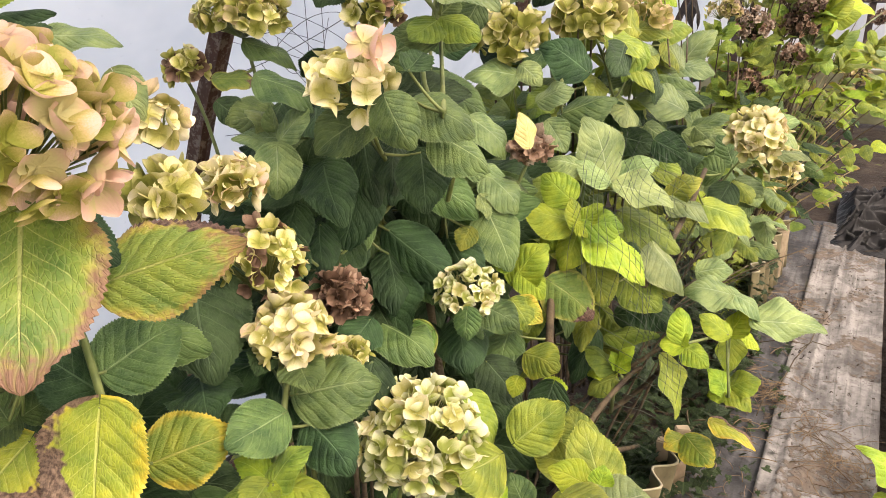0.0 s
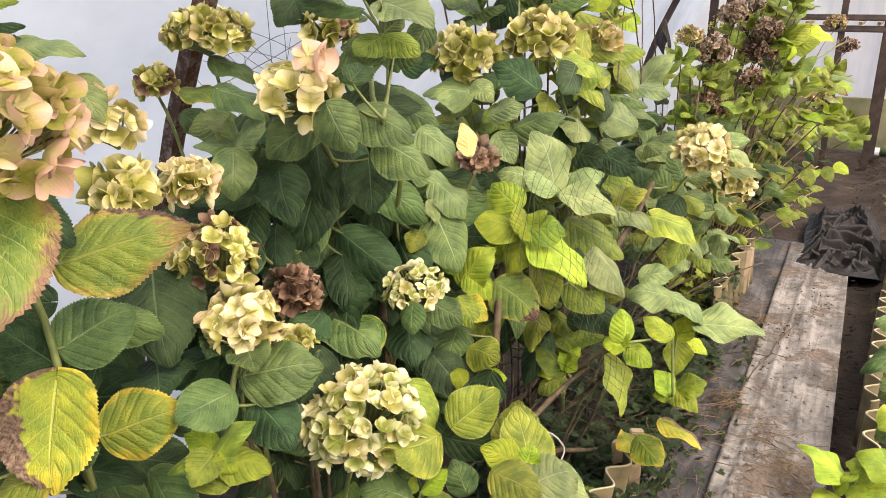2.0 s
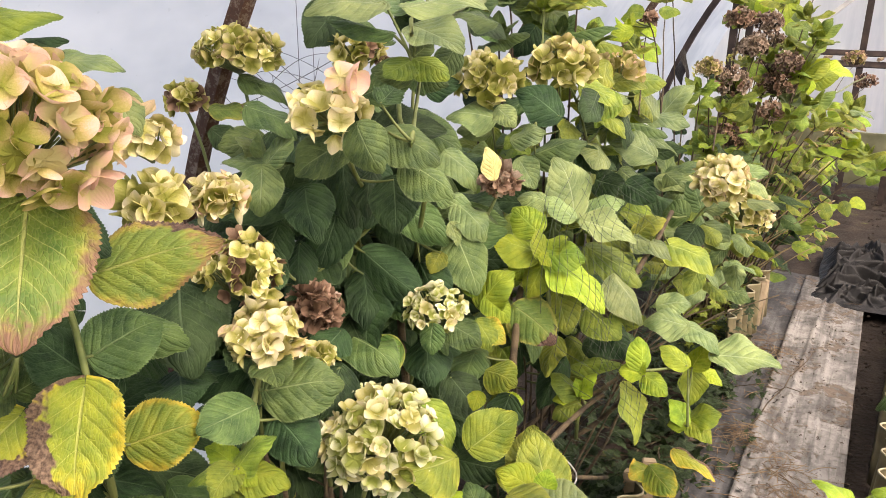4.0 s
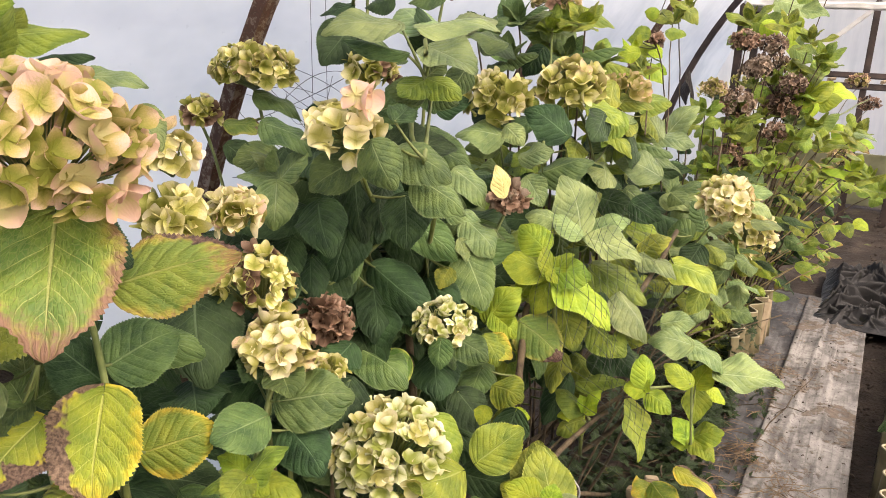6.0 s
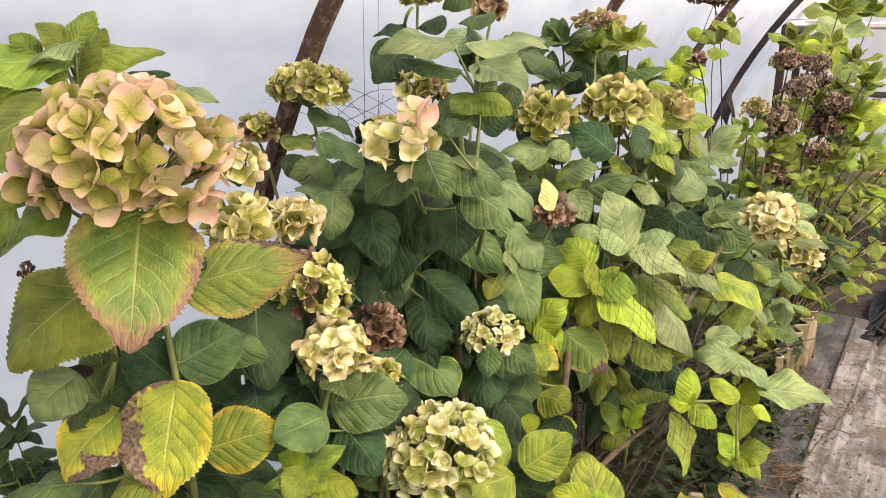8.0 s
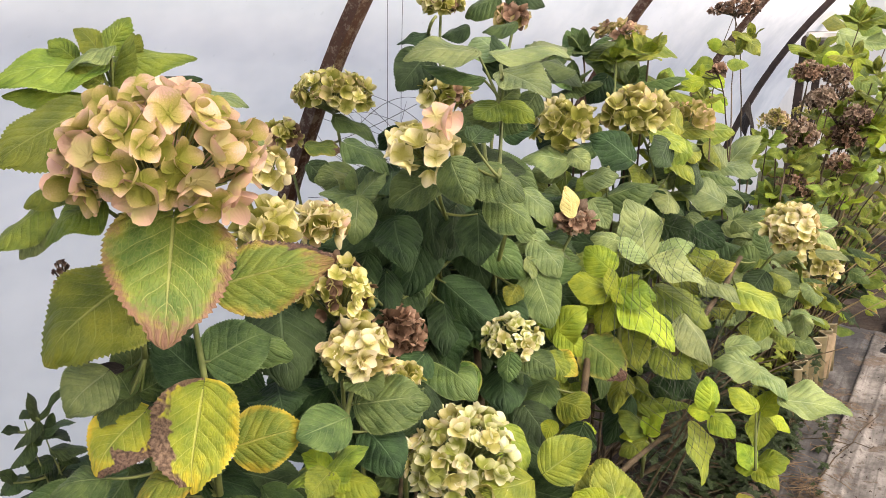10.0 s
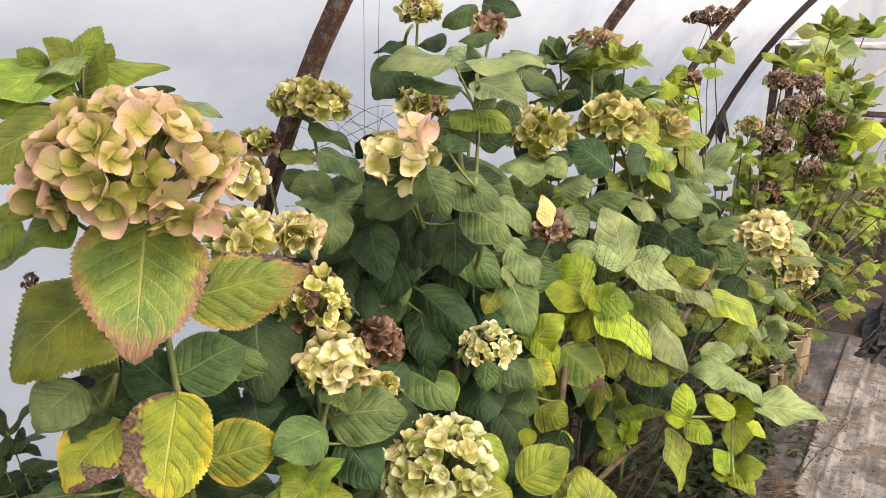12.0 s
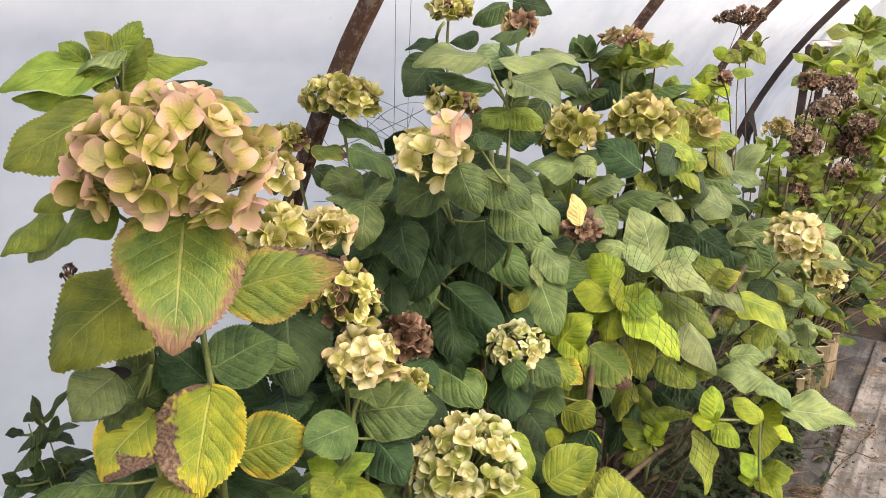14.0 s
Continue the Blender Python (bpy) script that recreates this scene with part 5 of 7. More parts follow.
u.leaf("P", (-0.331, 1.779, 0.907), (-0.432, 1.759, 0.938), 0.098, (0.35, -0.51, 0.79))
u.leaf("P", (-0.5, 2.471, 0.908), (-0.411, 2.502, 1.022), 0.139, (-0.4, -0.75, 0.52))
u.leaf("P", (-0.399, 2.034, 0.971), (-0.465, 2.026, 1.056), 0.096, (0.71, -0.49, 0.5))
u.leaf("P", (-0.471, 2.228, 0.948), (-0.352, 2.252, 0.93), 0.096, (0.21, -0.36, 0.91))
u.leaf("D", (-0.468, 1.482, 1.026), (-0.553, 1.456, 1.08), 0.092, (0.55, -0.62, 0.56))
u.leaf("E", (-0.49, 1.687, 1.074), (-0.406, 1.708, 1.034), 0.086, (0.48, -0.42, 0.77))
u.leaf("P", (-0.524, 1.372, 0.981), (-0.467, 1.399, 1.008), 0.061, (-0.09, -0.6, 0.79))
u.leaf("G", (-0.365, 2.106, 0.793), (-0.395, 2.114, 0.874), 0.077, (0.86, -0.37, 0.35))
u.leaf("G", (-0.348, 2.03, 0.81), (-0.264, 2.054, 0.851), 0.091, (-0.28, -0.47, 0.84))
u.leaf("G", (-0.326, 1.931, 0.834), (-0.278, 1.932, 0.792), 0.058, (0.4, -0.8, 0.45))
u.leaf("E", (-0.238, 1.628, 0.735), (-0.13, 1.634, 0.691), 0.111, (0.37, -0.3, 0.88))
u.leaf("L", (-0.335, 3.457, 0.276), (-0.143, 3.45, 0.182), 0.140, (0.42, -0.24, 0.88))
u.leaf("G", (-0.216, 1.952, 0.709), (-0.153, 1.946, 0.655), 0.077, (0.37, -0.78, 0.5))
u.leaf("E", (-0.261, 2.731, 0.501), (-0.185, 2.735, 0.483), 0.076, (0.24, -0.4, 0.88))
u.leaf("P", (-0.242, 1.991, 0.59), (-0.166, 1.985, 0.533), 0.068, (0.58, -0.19, 0.79))
u.leaf("G", (-0.662, 1.844, 1.219), (-0.743, 1.811, 1.255), 0.084, (0.51, -0.46, 0.72))
u.leaf("P", (-0.67, 1.819, 1.265), (-0.594, 1.847, 1.196), 0.094, (0.7, -0.39, 0.6))
u.leaf("E", (-0.679, 1.898, 1.278), (-0.535, 1.948, 1.269), 0.099, (0.22, -0.47, 0.86))
u.leaf("E", (-0.596, 1.932, 1.253), (-0.618, 1.924, 1.306), 0.052, (0.56, -0.82, 0.1))
u.leaf("G", (-0.582, 1.84, 1.186), (-0.478, 1.874, 1.209), 0.053, (-0.02, -0.52, 0.86))
u.leaf("D", (-0.582, 1.721, 1.166), (-0.635, 1.7, 1.181), 0.053, (0.42, -0.63, 0.66))
u.leaf("D", (-0.629, 1.698, 1.2), (-0.668, 1.679, 1.134), 0.072, (-0.04, -0.95, 0.3))
u.leaf("D", (-0.649, 1.411, 1.219), (-0.581, 1.441, 1.187), 0.072, (0.54, -0.43, 0.72))
u.leaf("G", (-0.534, 1.282, 1.218), (-0.615, 1.243, 1.236), 0.064, (0.37, -0.37, 0.85))
u.leaf("P", (-0.6, 1.427, 1.017), (-0.69, 1.384, 1.022), 0.088, (0.31, -0.57, 0.76))
u.leaf("P", (-0.566, 1.383, 1.043), (-0.521, 1.371, 1.012), 0.049, (0.35, -0.83, 0.43))
u.leaf("D", (-0.664, 1.522, 1.038), (-0.737, 1.544, 1.057), 0.069, (0.39, -0.82, 0.41))
u.leaf("G", (-0.555, 1.167, 1.171), (-0.571, 1.134, 1.123), 0.054, (0.42, -0.82, 0.38))
u.leaf("G", (-0.472, 1.791, 0.964), (-0.543, 1.837, 0.982), 0.074, (0.27, -0.86, 0.43))
u.leaf("D", (-0.372, 1.721, 0.842), (-0.302, 1.731, 0.81), 0.072, (0.31, -0.86, 0.4))
u.leaf("D", (-0.473, 1.77, 0.833), (-0.388, 1.79, 0.813), 0.081, (0.31, -0.74, 0.6))
u.leaf("G", (-0.225, 1.723, 0.783), (-0.292, 1.76, 0.777), 0.069, (0.17, -0.84, 0.51))
u.leaf("G", (-0.228, 1.917, 0.758), (-0.266, 1.925, 0.826), 0.070, (0.6, -0.68, 0.42))
u.leaf("D", (-0.207, 1.752, 0.752), (-0.227, 1.693, 0.704), 0.068, (0.15, -0.83, 0.53))
BACK_SHOOTS = (
    ("G", (-0.711, 1.725, 1.254), 0.100, 8),
    ("F", (-0.655, 1.803, 1.235), 0.100, 8),
    ("E", (-0.576, 1.833, 1.258), 0.090, 7),
    ("G", (-0.711, 1.669, 1.169), 0.090, 8),
    ("G", (-0.61, 1.819, 1.171), 0.090, 7),
    ("G", (-0.756, 1.592, 1.23), 0.080, 7),
    ("F", (-0.549, 1.893, 1.157), 0.090, 7),
    ("F", (-0.483, 1.96, 1.06), 0.090, 7),
)
for k, (kind, at, size, count) in enumerate(BACK_SHOOTS):
    u.cane(at, (at[0] * 0.7 - 0.2, at[1] * 0.8 + 0.45, 0.0), r=0.003, lean=0.5)
    u.rosette(kind, at, (0.15, -0.45 - 0.1 * math.sin(5 * k), 0.85), size, count, 1.05, 0.72, 1.3 * k)
u.fill("DGFPE", (-0.58, 1.85, 0.85), (0.24, 0.34, 0.34), 170, (0.08, 0.12), 42)
u.twigs((-0.3, 2.3, 0.0), (0.25, 0.35), 16, (0.2, 0.7), 44, STEM_WOOD)
u.fill("GEP", (-0.25, 2.2, 0.62), (0.14, 0.3, 0.22), 60, (0.07, 0.1), 43)

fb = Bush((-0.42, 3.15, 0), "straggly hydrangea with dried brown flower heads", 51)
fb.stem([(-0.396, 2.083, 0.976), (-0.547, 2.608, 1.223), (-0.606, 2.813, 1.412)], 0.0021, 0.0015, STEM_WOOD, "woody_stem")
fb.stem([(-0.24, 2.904, 0.709), (-0.199, 3.541, 0.789), (-0.155, 3.453, 0.941)], 0.0066, 0.0036, STEM_WOOD, "woody_stem")
fb.stem([(-0.237, 2.977, 0.686), (-0.196, 3.45, 0.753), (-0.089, 3.656, 0.831)], 0.0054, 0.0036, STEM_WOOD, "woody_stem")
fb.stem([(-0.209, 2.721, 0.674), (-0.214, 3.561, 0.625), (-0.131, 3.72, 0.632)], 0.0048, 0.003, STEM_WOOD, "woody_stem")
fb.stem([(-0.297, 3.068, 0.732), (-0.284, 3.152, 0.875), (-0.289, 3.206, 1.021)], 0.0048, 0.0036, STEM_WOOD, "woody_stem")
fb.stem([(-0.296, 3.142, 0.72), (-0.381, 3.045, 0.944), (-0.432, 3.272, 1.011)], 0.0042, 0.003, STEM_WOOD, "woody_stem")
fb.stem([(-0.211, 3.002, 0.619), (-0.15, 3.516, 0.699), (-0.048, 3.603, 0.731)], 0.0036, 0.0024, STEM_WOOD, "woody_stem")
fb.stem([(-0.232, 3.168, 0.608), (-0.2, 3.616, 0.655), (-0.182, 3.569, 0.762)], 0.005, 0.004, STRAW, "dead_twig")
fb.stem([(-0.096, 3.652, 0.88), (-0.028, 3.953, 0.931), (0.029, 5.031, 0.913)], 0.004, 0.003, STEM_GREEN)
fb.stem([(-0.347, 2.668, 0.789), (-0.395, 2.933, 0.913), (-0.405, 3.051, 0.964)], 0.003, 0.0024, STEM_WOOD, "woody_stem")
fb.stem([(-0.313, 2.89, 0.758), (-0.259, 3.16, 0.832), (-0.222, 3.36, 0.856)], 0.003, 0.0024, STEM_WOOD, "woody_stem")
fb.stem([(-0.346, 1.669, 1.019), (-0.579, 2.514, 1.147), (-0.52, 2.346, 1.308), (-0.564, 2.609, 1.4)], 0.0018, 0.0013, STEM_WOOD, "woody_stem")
fb.stem([(-0.219, 3.805, 0.84), (-0.227, 3.74, 1.147), (-0.584, 5.474, 1.488)], 0.0036, 0.003, STEM_WOOD, "woody_stem")
fb.head("dark", (-0.609, 2.807, 1.438), 0.079, 0.028, (0.0, 0.0, 1.0), 60, 0.023, "brown", 0.3, withered=True, r=0.0025)
fb.head("grey", (-0.361, 2.97, 0.995), 0.061, 0.059, (0.04, -0.28, 0.96), 54, 0.023, "brown", 0.2, withered=True, r=0.0025)
fb.head("dark", (-0.32, 3.401, 1.136), 0.069, 0.056, (0.02, -0.15, 0.99), 48, 0.023, "grey", 0.3, withered=True, r=0.0025)
fb.head("grey", (-0.392, 3.497, 1.1), 0.052, 0.044, (0.02, -0.15, 0.99), 36, 0.023, "dark", 0.3, withered=True, r=0.0025)
fb.head("brown", (-0.237, 3.163, 0.983), 0.068, 0.052, (0.02, -0.15, 0.99), 48, 0.023, "dark", 0.4, withered=True, r=0.0025)
fb.head("dark", (-0.349, 2.963, 0.8), 0.066, 0.043, (0.02, -0.14, 0.99), 42, 0.023, "brown", 0.4, withered=True, r=0.0025)
fb.head("buff", (-0.673, 4.097, 0.969), 0.077, 0.050, (0.03, -0.14, 0.99), 18, 0.030, "olive", 0.4, r=0.0025)
fb.head("dark", (-0.287, 3.341, 1.044), 0.054, 0.037, (0.02, -0.15, 0.99), 33, 0.023, "brown", 0.3, withered=True, r=0.0025)
fb.head("buff", (-0.029, 4.737, 1.023), 0.051, 0.040, (0.0, -0.15, 0.99), 39, 0.023, "brown", 0.4, withered=True, r=0.0025)
fb.head("dark", (0.035, 5.053, 0.882), 0.058, 0.037, (0.0, -0.28, 0.96), 39, 0.023, "brown", 0.4, withered=True, r=0.0025)
fb.head("buff", (-0.017, 3.854, 0.717), 0.054, 0.040, (0.01, -0.27, 0.96), 48, 0.023, "grey", 0.3, withered=True, r=0.0025)
fb.head("brown", (-0.249, 3.237, 0.986), 0.038, 0.036, (0.02, -0.15, 0.99), 36, 0.023, "dark", 0.3, withered=True, r=0.0025)
fb.head("brown", (-0.258, 3.489, 0.841), 0.038, 0.030, (0.01, -0.14, 0.99), 30, 0.023, "dark", 0.3, withered=True, r=0.0025)
fb.head("dark", (-0.366, 3.541, 1.1), 0.052, 0.030, (0.0, 0.0, 1.0), 45, 0.023, "brown", 0.3, withered=True, r=0.0025)
fb.head("olive", (-0.253, 3.633, 1.113), 0.043, 0.030, (0.0, 0.0, 1.0), 20, 0.030, "cream", 0.1, r=0.0025)
fb.head("dark", (-0.567, 2.341, 1.135), 0.022, 0.013, (0.04, -0.14, 0.99), 14, 0.028, "brown", 0.4, withered=True, r=0.0025)
fb.head("brown", (-0.502, 2.262, 1.225), 0.014, 0.009, (0.04, -0.14, 0.99), 10, 0.028, "dark", 0.4, withered=True, r=0.0025)
fb.head("olive", (-0.662, 4.852, 0.978), 0.057, 0.052, (0.02, -0.15, 0.99), 14, 0.028, "buff", 0.3, r=0.0025)
fb.leaf("V", (-0.128, 3.245, 1.007), (-0.221, 3.24, 1.046), 0.092, (0.29, -0.76, 0.59))
fb.leaf("L", (-0.149, 3.53, 0.991), (-0.09, 3.539, 1.074), 0.101, (-0.5, -0.75, 0.43))
fb.leaf("V", (-0.15, 3.647, 0.978), (-0.046, 3.654, 0.995), 0.104, (-0.04, -0.81, 0.58))
fb.leaf("L", (-0.144, 3.479, 0.985), (-0.154, 3.472, 0.917), 0.065, (0.07, -0.99, 0.08))
fb.leaf("V", (-0.138, 3.292, 1.003), (-0.202, 3.284, 0.964), 0.075, (-0.21, -0.82, 0.53))
fb.leaf("L", (-0.129, 3.861, 1.008), (0.002, 3.865, 0.988), 0.126, (0.15, -0.51, 0.85))
fb.leaf("V", (-0.012, 3.964, 0.776), (-0.101, 3.96, 0.766), 0.087, (-0.04, -0.72, 0.69))
fb.leaf("L", (-0.016, 4.027, 0.782), (0.017, 4.088, 0.838), 0.081, (0.02, -0.91, 0.42))
fb.leaf("V", (-0.014, 4.297, 0.737), (0.106, 4.298, 0.731), 0.116, (0.05, -0.54, 0.84))
fb.leaf("L", (-0.03, 3.894, 0.809), (-0.066, 3.961, 0.864), 0.079, (0.04, -0.91, 0.41))
fb.leaf("F", (0.008, 4.659, 0.574), (0.08, 4.58, 0.584), 0.093, (0.01, -0.9, 0.44))
fb.leaf("E", (0.028, 4.934, 0.504), (0.139, 4.931, 0.48), 0.109, (0.13, -0.69, 0.71))
fb.leaf("V", (-0.051, 3.895, 0.624), (-0.107, 3.846, 0.614), 0.069, (0.04, -0.89, 0.46))
fb.leaf("L", (-0.043, 3.872, 0.615), (-0.049, 3.803, 0.573), 0.069, (0.04, -0.89, 0.46))
fb.leaf("V", (0.02, 4.152, 0.562), (0.041, 4.083, 0.525), 0.067, (0.02, -0.89, 0.46))
fb.leaf("F", (0.135, 4.465, 0.431), (0.189, 4.404, 0.432), 0.072, (-0.01, -0.88, 0.47))
fb.leaf("F", (0.081, 4.706, 0.462), (0.163, 4.639, 0.402), 0.107, (-0.0, -0.88, 0.47))
fb.leaf("E", (-0.207, 3.433, 0.683), (-0.183, 3.471, 0.727), 0.058, (0.08, -0.89, 0.45))
fb.leaf("F", (-0.286, 3.164, 1.044), (-0.337, 3.115, 1.008), 0.074, (0.12, -0.91, 0.39))
fb.leaf("F", (-0.31, 2.998, 0.931), (-0.359, 2.937, 0.914), 0.072, (0.13, -0.9, 0.42))
fb.leaf("F", (-0.399, 2.862, 0.94), (-0.44, 2.823, 0.926), 0.053, (0.16, -0.89, 0.42))
fb.leaf("F", (-0.349, 3.033, 0.863), (-0.279, 3.005, 0.828), 0.073, (0.12, -0.89, 0.43))
fb.leaf("L", (-0.404, 3.005, 0.841), (-0.331, 3.014, 0.823), 0.069, (0.22, -0.86, 0.46))
fb.leaf("F", (-0.214, 3.25, 0.559), (-0.17, 3.211, 0.512), 0.065, (0.08, -0.86, 0.5))
fb.leaf("F", (-0.163, 3.481, 0.568), (-0.137, 3.463, 0.475), 0.087, (0.71, -0.63, 0.31))
fb.leaf("E", (-0.007, 3.317, 0.508), (0.024, 3.305, 0.448), 0.061, (0.51, -0.75, 0.42))
fb.leaf("E", (0.06, 3.573, 0.473), (0.088, 3.561, 0.416), 0.057, (0.46, -0.8, 0.39))
fb.leaf("V", (0.091, 3.722, 0.458), (0.149, 3.716, 0.427), 0.062, (0.27, -0.71, 0.65))
fb.leaf("F", (-0.25, 3.232, 1.02), (-0.201, 3.242, 1.106), 0.097, (-0.41, -0.85, 0.34))
fb.leaf("P", (-0.178, 3.493, 1.074), (-0.119, 3.499, 1.115), 0.072, (-0.06, -0.97, 0.23))
fb.leaf("F", (-0.197, 3.538, 0.862), (-0.25, 3.454, 0.82), 0.097, (0.09, -0.9, 0.42))
fb.leaf("F", (-0.247, 3.647, 0.798), (-0.158, 3.649, 0.754), 0.089, (0.08, -0.99, 0.13))
fb.leaf("E", (-0.635, 5.838, 1.541), (-0.824, 5.808, 1.604), 0.171, (0.35, -0.5, 0.79))
fb.leaf("F", (-0.558, 5.501, 1.507), (-0.397, 5.518, 1.493), 0.144, (0.13, -0.53, 0.84))
fb.leaf("P", (-0.529, 4.932, 1.447), (-0.346, 4.954, 1.374), 0.187, (0.36, -0.58, 0.73))
fb.leaf("E", (-0.592, 5.633, 1.524), (-0.518, 5.638, 1.575), 0.093, (-0.36, -0.71, 0.6))
fb.leaf("F", (-0.624, 4.775, 1.328), (-0.514, 4.791, 1.27), 0.115, (0.14, -0.99, -0.01))
fb.leaf("E", (-0.599, 4.984, 1.367), (-0.643, 4.98, 1.25), 0.120, (-0.13, -0.99, 0.09))
fb.leaf("V", (-0.57, 4.289, 1.261), (-0.61, 4.282, 1.172), 0.094, (-0.39, -0.89, 0.24))
fb.leaf("P", (-0.258, 3.746, 1.268), (-0.291, 3.743, 1.193), 0.080, (-0.2, -0.97, 0.13))
fb.leaf("L", (-0.298, 3.739, 1.242), (-0.21, 3.747, 1.173), 0.102, (0.53, -0.59, 0.61))
fb.leaf("F", (-0.578, 4.781, 1.314), (-0.455, 4.796, 1.35), 0.131, (-0.09, -0.77, 0.63))
fb.leaf("X", (-0.875, 4.41, 1.016), (-0.876, 4.399, 0.858), 0.090, (-0.74, -0.67, 0.05))
fb.leaf("X", (-0.851, 4.32, 1.037), (-0.808, 4.317, 0.854), 0.056, (0.93, -0.3, 0.22))
fb.leaf("L", (-0.519, 2.312, 1.299), (-0.557, 2.302, 1.306), 0.036, (0.29, -0.93, 0.23))
fb.leaf("E", (-0.538, 2.415, 1.31), (-0.497, 2.409, 1.277), 0.047, (0.23, -0.92, 0.31))
fb.leaf("V", (-0.55, 2.335, 1.186), (-0.61, 2.318, 1.174), 0.059, (0.17, -0.89, 0.42))
fb.leaf("L", (-0.553, 2.358, 1.204), (-0.503, 2.346, 1.172), 0.053, (0.23, -0.91, 0.35))
fb.leaf("V", (-0.518, 2.184, 1.156), (-0.525, 2.137, 1.124), 0.050, (0.25, -0.9, 0.36))
fb.leaf("E", (-0.528, 2.276, 1.239), (-0.575, 2.263, 1.237), 0.046, (0.22, -0.88, 0.42))
fb.leaf("L", (-0.663, 2.85, 1.114), (-0.605, 2.835, 1.098), 0.055, (0.23, -0.9, 0.37))
fb.leaf("F", (-0.562, 5.018, 1.317), (-0.73, 4.993, 1.276), 0.173, (-0.08, -0.66, 0.75))
fb.leaf("L", (-0.282, 3.473, 1.323), (-0.25, 3.421, 1.233), 0.093, (0.1, -0.94, 0.32))
fb.leaf("F", (-0.7, 4.987, 1.248), (-0.791, 4.972, 1.189), 0.108, (-0.34, -0.63, 0.7))
fb.leaf("E", (-0.478, 5.49, 1.518), (-0.645, 5.465, 1.591), 0.144, (0.41, -0.5, 0.77))
fb.leaf("F", (-0.399, 4.754, 1.473), (-0.294, 4.766, 1.442), 0.106, (0.28, -0.6, 0.75))
fb.leaf("P", (-0.262, 3.74, 1.365), (-0.157, 3.75, 1.342), 0.105, (0.22, -0.62, 0.75))
fb.leaf("F", (-0.249, 3.439, 1.201), (-0.167, 3.445, 1.154), 0.089, (0.44, -0.58, 0.69))
fb.leaf("L", (-0.132, 3.239, 1.02), (-0.221, 3.232, 1.039), 0.088, (0.21, -0.64, 0.74))
fb.leaf("V", (-0.134, 3.303, 0.994), (-0.208, 3.294, 0.956), 0.086, (-0.28, -0.66, 0.7))
fb.leaf("L", (-0.38, 3.446, 1.294), (-0.312, 3.455, 1.258), 0.071, (0.19, -0.97, 0.12))
fb.leaf("E", (-0.553, 2.69, 1.339), (-0.48, 2.707, 1.284), 0.082, (0.56, -0.62, 0.55))
fb.leaf("F", (-0.501, 2.346, 1.292), (-0.558, 2.332, 1.298), 0.049, (0.22, -0.48, 0.85))
fb.leaf("E", (-0.54, 2.526, 1.251), (-0.481, 2.54, 1.244), 0.057, (0.22, -0.56, 0.8))
fb.leaf("V", (-0.553, 2.285, 1.217), (-0.593, 2.273, 1.222), 0.039, (0.27, -0.67, 0.7))
fb.leaf("L", (-0.469, 1.971, 1.196), (-0.523, 1.955, 1.175), 0.056, (-0.01, -0.78, 0.62))
fb.leaf("V", (-0.56, 2.287, 1.203), (-0.512, 2.299, 1.206), 0.046, (0.12, -0.59, 0.8))
fb.leaf("L", (-0.626, 2.64, 1.135), (-0.564, 2.653, 1.078), 0.076, (0.65, -0.46, 0.6))
fb.head("brown", (-0.383, 3.102, 1.224), 0.050, 0.040, (0.02, -0.2, 0.98), 40, 0.023, "grey", 0.3, withered=True, r=0.0025)
fb.head("dark", (-0.283, 3.116, 1.213), 0.045, 0.036, (0.02, -0.2, 0.98), 40, 0.023, "grey", 0.3, withered=True, r=0.0025)
fb.head("brown", (-0.213, 3.005, 0.897), 0.045, 0.036, (0.02, -0.2, 0.98), 40, 0.023, "grey", 0.3, withered=True, r=0.0025)
fb.head("dark", (-0.195, 3.121, 1.066), 0.050, 0.040, (0.02, -0.2, 0.98), 40, 0.023, "grey", 0.3, withered=True, r=0.0025)
fb.head("grey", (-0.314, 3.06, 1.127), 0.045, 0.036, (0.02, -0.2, 0.98), 40, 0.023, "grey", 0.3, withered=True, r=0.0025)
fb.head("buff", (-0.433, 2.885, 1.052), 0.035, 0.028, (0.02, -0.2, 0.98), 40, 0.023, "grey", 0.3, withered=True, r=0.0025)
